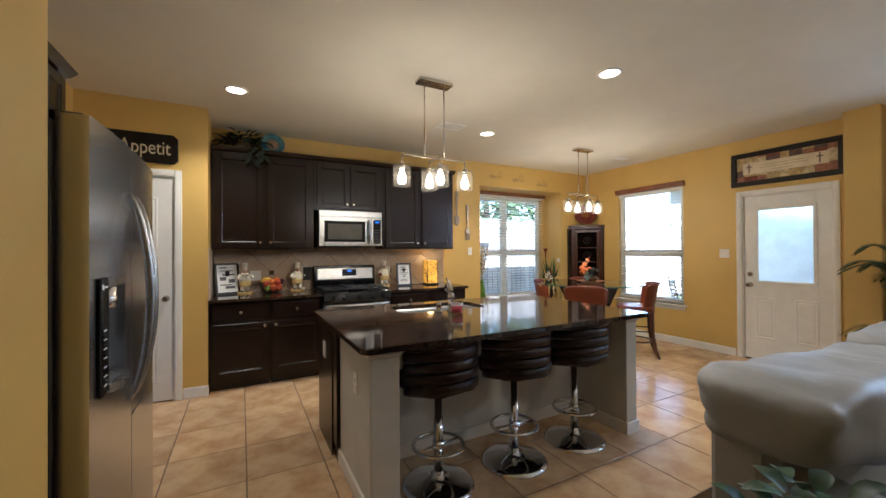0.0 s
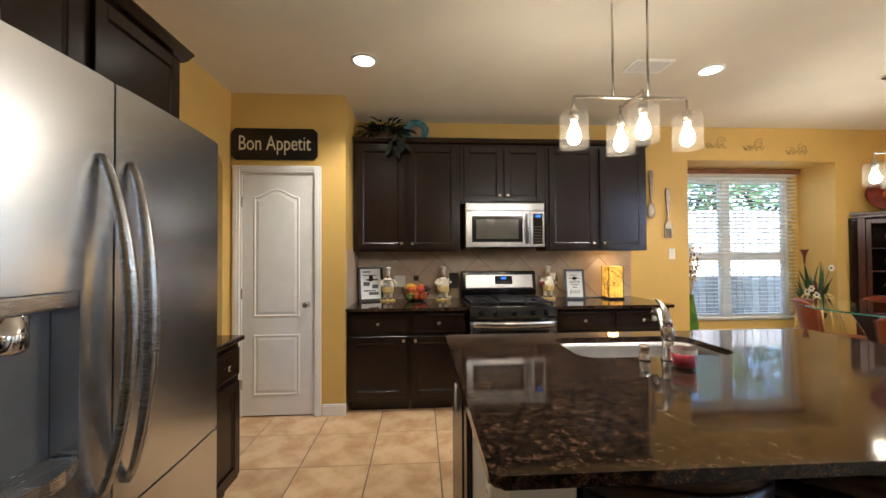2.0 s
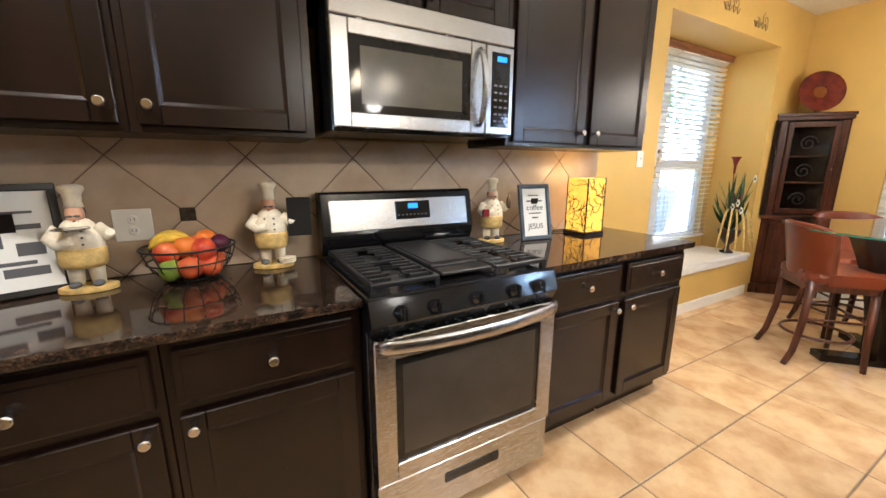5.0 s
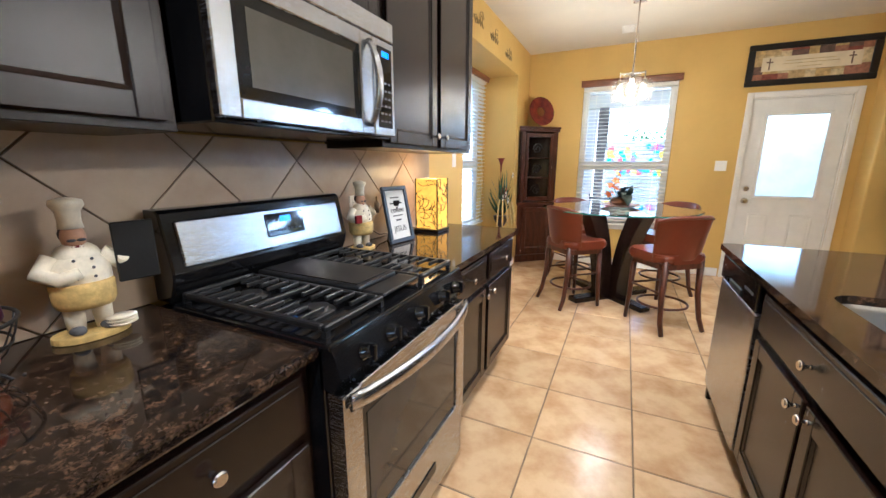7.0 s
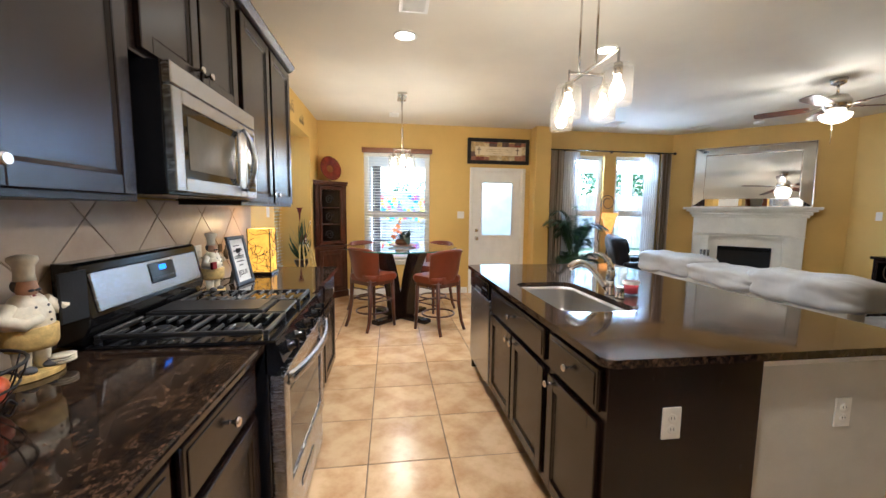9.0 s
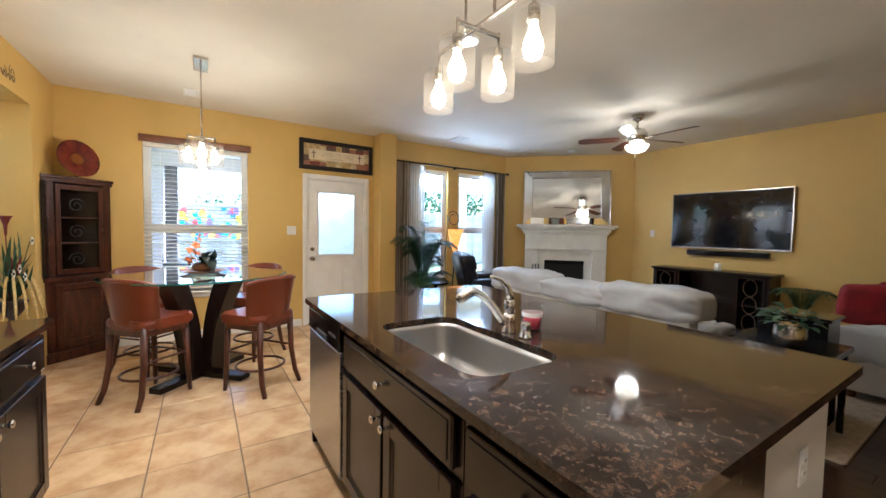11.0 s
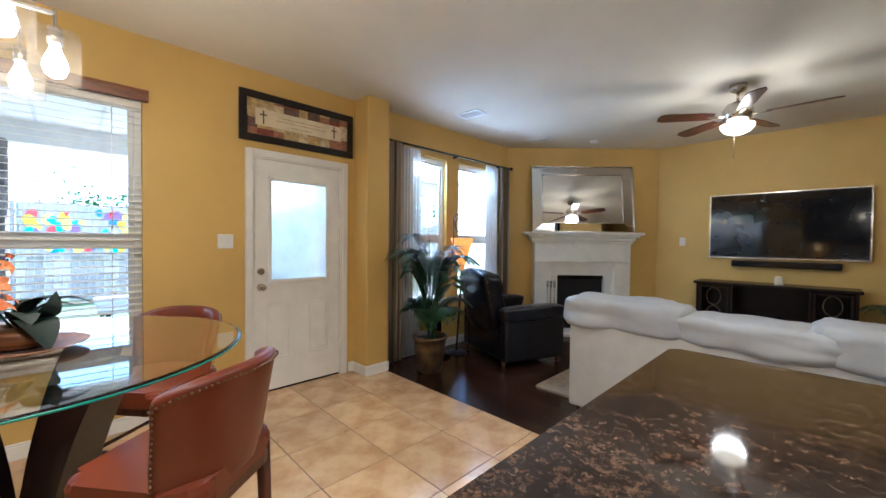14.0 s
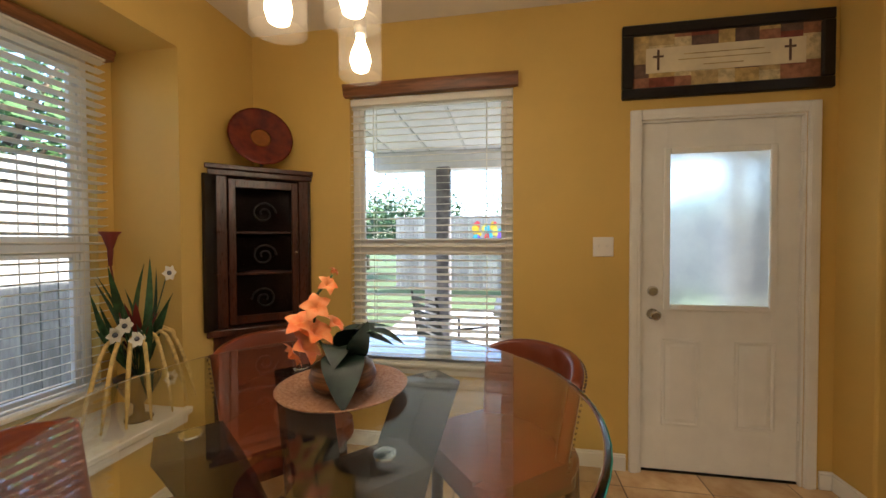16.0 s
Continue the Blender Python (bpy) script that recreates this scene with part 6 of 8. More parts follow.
def sofa(x0, x1, m, label, seats=3):
    """Local: back at +y, length along x from x0 to x1."""
    ob = thing("sofa", label, "sofa", "pale sofas")
    part("base", Mesh().box(x0 + 0.04, x1 - 0.04, -0.85, -0.02, 0.08, 0.42, 0.02, seg=2), SOFABASE, ob, "cream fabric base")
    part("back_panel", Mesh().box(x0 + 0.04, x1 - 0.04, -0.16, 0.0, 0.08, 0.82, 0.02, seg=2), SOFABASE, ob, "flat cream fabric back")
    for i, xx in enumerate((x0, x1 - 0.30)):
        am = cushion(Mesh(), xx + 0.02, xx + 0.28, -0.92, -0.10, 0.30, 0.64, 0.03, seed=i, folds=0.035)
        part("arm", am, SOFA, ob, "puffy padded arm")
    w = (x1 - x0 - 0.10) / seats
    for i in range(seats):
        a = x0 + 0.05 + w * i
        sag = -0.05 if (seats == 3 and i == 1) else 0.0
        part("back_cushion", cushion(Mesh(), a - 0.08, a + w + 0.08, -0.38, 0.045, 0.70, 0.945 + sag, 0.02, seed=3 + i, folds=0.012), SOFA, ob, "soft grey back cushion")
        part("seat_cushion", cushion(Mesh(), a, a + w, -0.90, -0.30, 0.38, 0.56, 0.02, seed=9 + i), SOFA, ob, "soft grey seat cushion")
    for fx in (x0 + 0.1, x1 - 0.1):
        for fy in (-0.78, -0.08):
            part("foot", Mesh().lathe([(0.025, 0), (0.035, 0.08)], (fx, fy, 0), 12), CHERRY, ob)
    ob.matrix_basis = m
    return ob


sofa(-1.10, 1.12, pose(2.72, 0.90, 0.0), "pale grey leather sofa with puffy back cushions")
sofa(-0.75, 0.75, pose(0.35, -1.45, 0, 0, 0, 90), "pale grey leather loveseat beside the hall arch", 2)
for dx, dy, z, s, label in ((1.15, -1.35, 0.72, 22, "red satin throw pillow"), (1.0, -1.75, 0.74, 40, "red satin throw pillow")):
    ob = thing("throw_pillow", label, "pillow", "red pillows", (dx, dy, z - 0.2))
    part("cover", cushion(Mesh(), -0.2, 0.2, -0.07, 0.07, -0.19, 0.19, 0.02).move(pose(dx, dy, z + 0.02, -15, 0, s)), RED, ob)

# recliner facing the fireplace
def recliner():
    ob = thing("recliner", "black leather reclining armchair", "armchair")
    part("base", Mesh().box(-0.33, 0.33, -0.42, 0.36, 0.08, 0.40, 0.03, seg=2), BLACKLEATHER, ob)
    part("seat_cushion", cushion(Mesh(), -0.29, 0.29, -0.45, 0.28, 0.36, 0.54, 0.015), BLACKLEATHER, ob)
    bm_ = cushion(Mesh(), -0.32, 0.32, -0.12, 0.12, -0.34, 0.34, 0.02, seed=2)
    part("backrest", bm_.move(pose(0, 0.37, 0.70, -14)), BLACKLEATHER, ob)
    part("head_cushion", cushion(Mesh(), -0.30, 0.30, -0.09, 0.09, -0.13, 0.13, 0.015, seed=4).move(pose(0, 0.36, 0.87, -14)), BLACKLEATHER, ob)
    for s in (-1, 1):
        part("arm", cushion(Mesh(), s * 0.40 - 0.10, s * 0.40 + 0.10, -0.46, 0.38, 0.50, 0.66, 0.01, seed=s).box(s * 0.40 - 0.075, s * 0.40 + 0.075, -0.42, 0.36, 0.08, 0.58, 0.02), BLACKLEATHER, ob)
        for y in (-0.38, 0.34):
            part("foot", Mesh().lathe([(0.02, 0), (0.03, 0.08)], (s * 0.4, y, 0), 10), CHERRY, ob)
    return ob


recliner().matrix_basis = pose(5.02, -0.02, 0, 0, 0, -20)

# area rug
ob = thing("area_rug", "beige shag area rug on dark wood floor", "rug", "", (2.7, -0.6, 0))
part("pile", Mesh().prism(round_rect(0.9, 4.27, -1.9, 0.62, 0.02), 0.0005, 0.02, 0.006), RUG, ob)

# fireplace on the angled wall, built in the wall's own frame
FW = Matrix.Translation((5.82, -1.05, 0)) @ Matrix.Rotation(a45, 4, "Z") @ Matrix.Diagonal((1, -1, 1, 1))


def fireplace():
    ob = thing("fireplace", "white cast-stone fireplace surround with mantel", "fireplace", "", (4.95, -1.85, 0))
    F = FW
    body = Mesh()
    for s, (a, b) in enumerate(((0.40, 0.64), (1.58, 1.82))):
        part("pilaster", Mesh().box(a, b, 0.003, 0.15, 0, 1.04, 0.006).box(a - 0.01, b + 0.01, 0.003, 0.165, 0, 0.14, 0.005).box(a - 0.008, b + 0.008, 0.003, 0.162, 1.04, 1.06, 0.004).move(F), STONE_WHITE, ob)
    part("frieze", Mesh().box(0.40, 1.82, 0.003, 0.15, 1.06, 1.34, 0.006).move(F), STONE_WHITE, ob)
    arch = [(0.64, 1.06), (1.58, 1.06), (1.58, 0.985)] + [(1.58 - 0.94 * k / 16, 0.985 + 0.055 * math.sin(math.pi * k / 16)) for k in range(1, 16)] + [(0.64, 0.985)]
    part("arch_header", Mesh().prism(arch, 0.003, 0.135, 0.0, axis="y").move(F), STONE_WHITE, ob)
    fld = Mesh().box(0.64, 0.76, 0.003, 0.09, 0.0, 1.04).box(1.46, 1.58, 0.003, 0.09, 0.0, 1.04).box(0.76, 1.46, 0.003, 0.09, 0.86, 1.04)
    part("inner_field", fld.move(F), STONE_WHITE, ob)
    part("mantel_shelf", Mesh().box(0.24, 1.98, 0.003, 0.245, 1.465, 1.505, 0.006).box(0.29, 1.93, 0.003, 0.215, 1.43, 1.465, 0.012, seg=2).box(0.34, 1.88, 0.003, 0.185, 1.38, 1.43, 0.012, seg=2).box(0.37, 1.85, 0.003, 0.165, 1.34, 1.38, 0.008).move(F), STONE_WHITE, ob, "moulded white mantel shelf")
    part("hearth", Mesh().box(0.36, 1.86, 0.003, 0.40, 0, 0.05, 0.006).move(F), STONE_WHITE, ob)
    fb = Mesh().box(0.762, 1.458, 0.004, 0.012, 0.06, 0.86)
    part("firebox", fb.move(F), mat("soot_black", (0.006, 0.006, 0.006), 0.7), ob, "sooty black firebox")
    part("firebox_trim", Mesh().box(0.762, 1.458, 0.012, 0.05, 0.80, 0.858, 0.003).box(0.762, 1.458, 0.012, 0.05, 0.06, 0.18, 0.003).move(F), BLACK, ob)
    LOG = mat("fire_log", (0.13, 0.08, 0.05), 0.9, vary=0.5, scale=15, bump=0.8, bump_scale=40)
    for u0, u1, y, z in ((0.88, 1.34, 0.055, 0.24), (0.92, 1.25, 0.06, 0.33), (1.02, 1.36, 0.05, 0.40)):
        part("log", Mesh().tube([(u0, y, z), ((u0 + u1) / 2, y + 0.015, z + 0.02), (u1, y, z)], [0.035, 0.04, 0.032], 8).move(F), LOG, ob, "charred ceramic log")
    return ob


fireplace()
ob = thing("wall_mirror", "large rectangular wall mirror with champagne trim on the mantel", "mirror", "", (4.95, -1.78, 1.51))
MW = FW @ Matrix.Translation((0, 0.13, 1.508)) @ Matrix.Rotation(radians(7), 4, "X") @ Matrix.Translation((0, 0, -1.508))
part("back_board", Mesh().box(0.36, 1.865, 0.003, 0.02, 1.508, 2.50).move(MW), BRONZE, ob, "champagne edge frame")
part("glass", Mesh().box(0.52, 1.705, 0.021, 0.026, 1.64, 2.37).move(MW), MIRROR, ob, "mirror glass")
for q in (((0.365, 1.515), (1.86, 1.515), (1.71, 1.635), (0.515, 1.635)), ((1.86, 1.515), (1.86, 2.495), (1.71, 2.375), (1.71, 1.635)), ((1.86, 2.495), (0.365, 2.495), (0.515, 2.375), (1.71, 2.375)), ((0.365, 2.495), (0.365, 1.515), (0.515, 1.635), (0.515, 2.375))):
    qm = Mesh()
    lo = [qm.bm.verts.new((u, y, z)) for (u, z), y in zip(q, (0.024, 0.024, 0.040, 0.040))]
    hi = [qm.bm.verts.new((u, 0.0205, z)) for u, z in q]
    qm.bm.faces.new(lo)
    qm.bm.faces.new(hi[::-1])
    for k in range(4):
        qm.bm.faces.new((lo[k], hi[k], hi[(k + 1) % 4], lo[(k + 1) % 4]))
    part("bevelled_strip", qm.move(MW), MIRROR, ob, "bevelled mirror strip")
trim = Mesh()
for a, b, c, e in ((0.51, 1.715, 1.632, 1.642), (0.51, 1.715, 2.368, 2.378), (0.51, 0.52, 1.642, 2.368), (1.705, 1.715, 1.642, 2.368), (0.355, 1.87, 1.506, 1.518), (0.355, 1.87, 2.49, 2.502), (0.355, 0.367, 1.518, 2.49), (1.858, 1.87, 1.518, 2.49)):
    trim.box(a, b, 0.02, 0.044, c, e, 0.003)
part("bead_trim", trim.move(MW), NICKEL, ob, "champagne bead trim")
# fireplace tools
ob = thing("fireplace_tools", "small steel fireplace tool set on hearth", "fireplace tools", "", (5.28, -1.28, 0.05))
tp = FW @ Vector((0.60, 0.30, 0))
part("stand", Mesh().lathe([(0.08, 0.05), (0.08, 0.06), (0.01, 0.07), (0.01, 0.72)], (tp.x, tp.y, 0), 14), STEEL, ob)
for k in range(3):
    q = FW @ Vector((0.55 + 0.05 * k, 0.33, 0))
    part("tool", Mesh().box(q.x - 0.015, q.x + 0.015, q.y - 0.01, q.y + 0.01, 0.70, 0.80, 0.004).tube([(q.x, q.y, 0.70), (q.x, q.y, 0.12)], 0.006, 6), STEEL, ob)

# television
ob = thing("television", "large flat-screen television on yellow wall, switched off", "television", "", (2.78, -2.62, 1.6))
part("screen", Mesh().box(2.045, 3.51, -2.603, -2.60, 1.185, 2.0), mat("tv_glass", (0.010, 0.011, 0.013), 0.07), ob, "glossy black screen")
tv = Mesh()
for a, b, c, e in ((2.03, 3.525, 1.165, 1.187), (2.03, 3.525, 1.997, 2.015), (2.03, 2.047, 1.187, 1.997), (3.508, 3.525, 1.187, 1.997)):
    tv.box(a, b, -2.61, -2.595, c, e, 0.003)
part("bezel", tv, NICKEL, ob, "thin silver bezel")
part("housing", Mesh().box(2.04, 3.515, -2.648, -2.611, 1.18, 2.005, 0.006), BLACK, ob)
ob = thing("soundbar", "black soundbar under the television", "soundbar", "", (2.78, -2.6, 1.07))
part("bar", Mesh().box(2.25, 3.27, -2.648, -2.56, 1.06, 1.14, 0.012, seg=2), BLACK, ob)

ob = thing("media_console", "dark espresso media console with glass doors", "console", "", (2.85, -2.43, 0))
part("top", Mesh().box(2.10, 3.62, -2.64, -2.21, 0.83, 0.865, 0.006), ESPRESSO, ob)
part("back", Mesh().box(2.13, 3.59, -2.635, -2.62, 0.06, 0.83), ESPRESSO, ob)
for x in (2.13, 2.49, 3.20, 3.56):
    part("upright", Mesh().box(x, x + 0.03, -2.62, -2.23, 0.0, 0.83, 0.003), ESPRESSO, ob)
for z in (0.06, 0.42):
    part("shelf", Mesh().box(2.16, 3.56, -2.615, -2.25, z, z + 0.025), ESPRESSO, ob)
for a in (2.165, 3.235):
    fm = Mesh()
    for p, q, r, t in ((a, a + 0.03, 0.09, 0.82), (a + 0.29, a + 0.32, 0.09, 0.82), (a + 0.03, a + 0.29, 0.09, 0.12), (a + 0.03, a + 0.29, 0.79, 0.82)):
        fm.box(p, q, -2.228, -2.21, r, t, 0.003)
    d = part("door", fm, ESPRESSO, ob)
    lat = Mesh()
    for k in range(3):
        ring = [(a + 0.16 + 0.075 * math.cos(t), -2.222, 0.22 + 0.23 * k + 0.11 * math.sin(t)) for t in [2 * math.pi * i / 20 for i in range(20)]]
        lat.tube(ring, 0.005, 6, closed=True)
    part("lattice", lat, BRONZE, d, "bronze oval lattice")
ob = thing("candle", "white candle cup on the media console", "candle", "", (2.78, -2.42, 0.865))
part("cup", Mesh().lathe([(0.04, 0), (0.045, 0.01), (0.042, 0.09), (0.03, 0.10)], (2.78, -2.42, 0.866), 18), CREAM, ob)
ob = thing("thermostat", "white wall thermostat with grey display", "thermostat", "", (0.926, -2.65, 1.58))
part("case", Mesh().box(0.85, 1.0, -2.65, -2.622, 1.535, 1.625, 0.006, seg=2), WHITE, ob)
part("display", Mesh().box(0.885, 0.965, -2.624, -2.6205, 1.56, 1.605, 0.001), mat("lcd_grey", (0.2, 0.22, 0.2), 0.3), ob)

# canvas picture
ob = thing("canvas_picture", "large canvas print of red poppies on beige", "picture", "", (-0.29, -1.65, 1.13))
part("canvas", Mesh().box(-0.298, -0.262, -2.30, -1.06, 1.15, 2.24, 0.004), mat("canvas_ground", (0.13, 0.085, 0.055), 0.8, second=(0.36, 0.30, 0.23), scale=2.5, spread=0.2, bump=0.4, bump_scale=200), ob, "beige mottled canvas")
POPPY = mat("poppy_red", (0.17, 0.018, 0.012), 0.7, second=(0.35, 0.06, 0.04), scale=8)
for cy, cz, s in ((-1.40, 1.98, 0.17), (-1.55, 1.48, 0.20), (-1.25, 1.40, 0.07), (-2.1, 1.45, 0.07)):
    pts = [(cy + s * (1 + 0.16 * math.sin(3 * a + cy * 5)) * math.cos(a), cz + 0.95 * s * (1 + 0.12 * math.sin(4 * a)) * math.sin(a)) for a in [2 * math.pi * k / 24 for k in range(24)]]
    part("poppy", Mesh().prism(pts, -0.262, -0.2605, axis="x"), POPPY, ob, "painted red poppy")
    part("stalk", Mesh().tube([(-0.2618, cy, cz - s * 0.8), (-0.2618, cy - 0.05, 1.2)], 0.006, 4), LEAFDARK, ob)
part("dark_panel", Mesh().box(-0.2618, -0.2602, -2.28, -2.10, 1.15, 2.23), FRAMEBLACK, ob, "dark painted strip")
part("pale_panel", Mesh().box(-0.2616, -0.2596, -2.20, -2.0, 1.78, 2.06), CREAM, ob, "pale painted square")

# curtains
def curtain(y0, y1, mat_, name, label, x=5.74, z0=0.02, z1=2.43, waves=4, amp=0.045):
    ob = thing(name, label, "curtain", name.replace("_", " ") + "s", (x, (y0 + y1) / 2, z0))
    rows = []
    for z in (z0, 0.8, 1.6, z1):
        rows.append([(x + amp * math.sin(2 * math.pi * waves * k / 48) * (1 - 0.25 * (z > 2)), y0 + (y1 - y0) * k / 48, z) for k in range(49)])
    part("fabric", Mesh().sheet(rows, 0.003), mat_, ob)
    return ob


curtain(1.03, 1.26, CURTAIN, "curtain", "brown and taupe striped curtain panel, fold light painted in")
curtain(-0.98, -0.78, CURTAIN, "curtain", "brown and taupe striped curtain panel, fold light painted in")
for y0, y1 in ((0.72, 1.03), (-0.78, -0.5)):
    curtain(y0, y1, SHEER, "sheer_curtain", "white sheer curtain panel beside window", 5.79, waves=7, amp=0.012)
ob = thing("curtain_rod", "dark bronze curtain rod across the two windows", "curtain rod", "", (5.73, 0.1, 2.45))
part("rod", Mesh().tube([(5.74, 1.27, 2.445), (5.74, -1.02, 2.445)], 0.012, 10), FRAMEBLACK, ob)
for y in (1.285, -1.035):
    part("finial", Mesh().blob((5.74, y, 2.445), (0.025, 0.03, 0.025), 12), FRAMEBLACK, ob)
for y in (1.02, 0.14, -0.75):
    part("bracket", Mesh().box(5.745, 5.82, y - 0.008, y + 0.008, 2.42, 2.45, 0.003), FRAMEBLACK, ob)


def frond(mm, base, heading, length, lift, n=15, width=0.14):
    pts = []
    for i in range(n + 1):
        u = i / n
        out = length * u * (0.55 + 0.35 * u)
        z = lift * math.sin(u * 1.9) - 0.22 * length * u ** 3
        pts.append(Vector(base) + Vector((math.cos(heading) * out, math.sin(heading) * out, z)))
    mm.tube(pts, [0.006 * (1 - 0.8 * i / n) for i in range(n + 1)], 5)
    for i in range(3, n + 1):
        d = (pts[i] - pts[i - 1]).normalized()
        side = d.cross(Vector((0, 0, 1))).normalized()
        w = width * math.sin(math.pi * (0.15 + 0.8 * i / n)) + 0.03
        for s in (-1, 1):
            for f in (0.0, 0.33, 0.66):
                b = pts[i - 1].lerp(pts[i], f)
                leaf_mesh(mm, b, b + side * s * w + d * w * 0.75 + Vector((0, 0, -0.2 * w)), 0.0065, 0.01, 3)


def palm(cx, cy, label):
    ob = thing("potted_palm", label, "plant", "", (cx, cy, 0))
    part("pot", Mesh().lathe([(0.12, 0), (0.125, 0.01), (0.155, 0.22), (0.165, 0.24), (0.16, 0.26), (0.175, 0.34), (0.185, 0.345), (0.185, 0.37), (0.165, 0.37), (0.155, 0.33)], (cx, cy, 0), 28), BRONZE, ob, "banded bronze pot")
    part("soil", Mesh().lathe([(0.155, 0.32), (0.155, 0.335)], (cx, cy, 0), 20), mat("soil", (0.03, 0.02, 0.012), 0.95, bump=0.8), ob)
    r = random.Random(11)
    for k in range(5):
        a = r.uniform(0, 6.28)
        part("cane", Mesh().tube([(cx + 0.05 * math.cos(a), cy + 0.05 * math.sin(a), 0.32), (cx + 0.09 * math.cos(a), cy + 0.09 * math.sin(a), 0.75)], [0.012, 0.009], 6), LEAF, ob)
    for k in range(44):
        fm = Mesh()
        h = 2 * math.pi * k * 5 / 44 + r.uniform(-0.2, 0.2)
        low = k % 3 == 0
        ln = r.uniform(0.36, 0.58)
        if math.cos(h) > 0.3:
            ln *= 0.55
        frond(fm, (cx + 0.04 * math.cos(h), cy + 0.04 * math.sin(h), 0.45 if low else r.uniform(0.6, 0.9)), h, ln, r.uniform(0.2, 0.35) if low else r.uniform(0.35, 0.62))
        part("frond", fm, LEAF, ob)
    return ob


palm(5.28, 1.02, "potted parlour palm in a banded bronze pot")

ob = thing("torch_lamp", "iron scroll lamp with amber cone shade, lit", "lamp", "", (5.56, 0.30, 0))
part("shade", Mesh().lathe([(0.012, 0.98), (0.05, 1.08), (0.105, 1.28), (0.14, 1.39), (0.135, 1.39), (0.10, 1.27), (0.02, 1.02)], (5.50, 0.30, 0), 24), TORCHGLOW, ob, "amber glass cone shade")
part("stand", Mesh().tube([(5.5, 0.30, 0.98), (5.5, 0.33, 0.6), (5.52, 0.36, 0.02)], 0.012, 8).lathe([(0.13, 0), (0.13, 0.015), (0.02, 0.03)], (5.52, 0.36, 0), 20), IRON, ob, "black iron stand")
pts = [(5.5, 0.30 + 0.19 - 0.02, 0.9 + 0.0)] + [(5.5, 0.50 - 0.01 * k, 0.95 + 0.085 * k) for k in range(6)] + [(5.5, 0.34 + 0.13 * math.cos(radians(30 + 28 * k)) * (1 - 0.03 * k), 1.56 + 0.13 * math.sin(radians(30 + 28 * k)) * (1 - 0.03 * k)) for k in range(17)]
part("scroll", Mesh().tube(pts, 0.007, 8), IRON, ob, "black iron scroll")
ob = thing("side_table", "small dark side table behind the recliner", "table", "", (5.52, 0.9, 0))
part("top", Mesh().lathe([(0.2, 0.50), (0.2, 0.53)], (5.56, 0.62, 0), 24), ESPRESSO, ob)
part("leg", Mesh().lathe([(0.14, 0), (0.14, 0.02), (0.03, 0.04), (0.03, 0.5)], (5.56, 0.62, 0), 16), ESPRESSO, ob)

# dark end table with silver vase beside the sofa
ob = thing("end_table", "black square end table behind the sofa end", "table", "", (1.25, 0.25, 0))
part("top", Mesh().box(0.98, 1.56, 0.10, 0.66, 0.58, 0.62, 0.006), BLACK, ob)
for fx in (1.0, 1.50):
    for fy in (0.13, 0.60):
        part("leg", Mesh().box(fx, fx + 0.035, fy, fy + 0.035, 0, 0.58, 0.003), BLACK, ob)
part("panel", Mesh().box(1.04, 1.49, 0.17, 0.595, 0.1, 0.579), BLACK, ob)
ob = thing("side_cabinet", "black wooden side cabinet behind the end table", "cabinet", "", (1.32, -0.10, 0))
part("body", Mesh().box(1.12, 1.53, -0.26, 0.06, 0.05, 0.745, 0.004), BLACK, ob)
part("top", Mesh().box(1.10, 1.55, -0.28, 0.08, 0.745, 0.77, 0.005), BLACK, ob)
for fx in (1.13, 1.48):
    for fy in (-0.25, 0.01):
        part("foot", Mesh().box(fx, fx + 0.04, fy, fy + 0.04, 0, 0.05), BLACK, ob)
ob = thing("ivy_vase", "hammered silver vase with green ivy", "plant", "", (1.22, 0.48, 0.62))
part("vase", Mesh().lathe([(0.05, 0), (0.075, 0.02), (0.09, 0.07), (0.085, 0.13), (0.075, 0.15), (0.07, 0.15)], (1.22, 0.48, 0.621), 24), mat("hammered_silver", (0.62, 0.60, 0.56), 0.25, 1.0, bump=0.9, bump_scale=25), ob, "hammered silver vase")
r = random.Random(2)
for k in range(46):
    a, e = r.uniform(0, 6.28), r.uniform(0.0, 1.2)
    c = Vector((1.22, 0.48, 0.76)) + Vector((math.cos(a) * math.cos(e), math.sin(a) * math.cos(e), math.sin(e))) * r.uniform(0.05, 0.15)
    part("leaf", leaf_mesh(Mesh(), c, c + Vector((math.cos(a), math.sin(a), r.uniform(-0.5, 0.5))) * 0.08, 0.026, 0.01, 4), LEAF, ob)
# plant beside the console
ob = thing("floor_plant", "green arching plant beside the media console", "plant", "", (1.83, -2.3, 0))
part("pot", Mesh().lathe([(0.10, 0), (0.14, 0.3), (0.13, 0.3)], (1.83, -2.3, 0), 20), BRONZE, ob)
for k in range(14):
    fm = Mesh()
    frond(fm, (1.83, -2.3, 0.3), k * 0.45, 0.34, 0.45, 9, 0.08)
    part("frond", fm, LEAF, ob)
# red cabinet glimpsed through the west opening and hall door
ob = tagged(thing("door_hall", "white hall door casing with door ajar", "door", "", (-0.4, -3.4, 0)), kind="structure")
cm = Mesh()
casing(cm, -0.375, 0.375, 2.06)
cm.move(pose(-0.3495, -3.375, 0, 0, 0, 90))
part("casing", cm, WHITE, ob)
part("leaf", Mesh().box(-0.40, -0.365, -3.74, -3.02, 0.015, 2.04, 0.003), WHITE, ob)
ob = tagged(thing("door_side", "white painted casing round the side passage", "door", "", (-0.35, -0.2, 0)), kind="structure")
cm = Mesh()
casing(cm, -0.435, 0.435, 2.1)
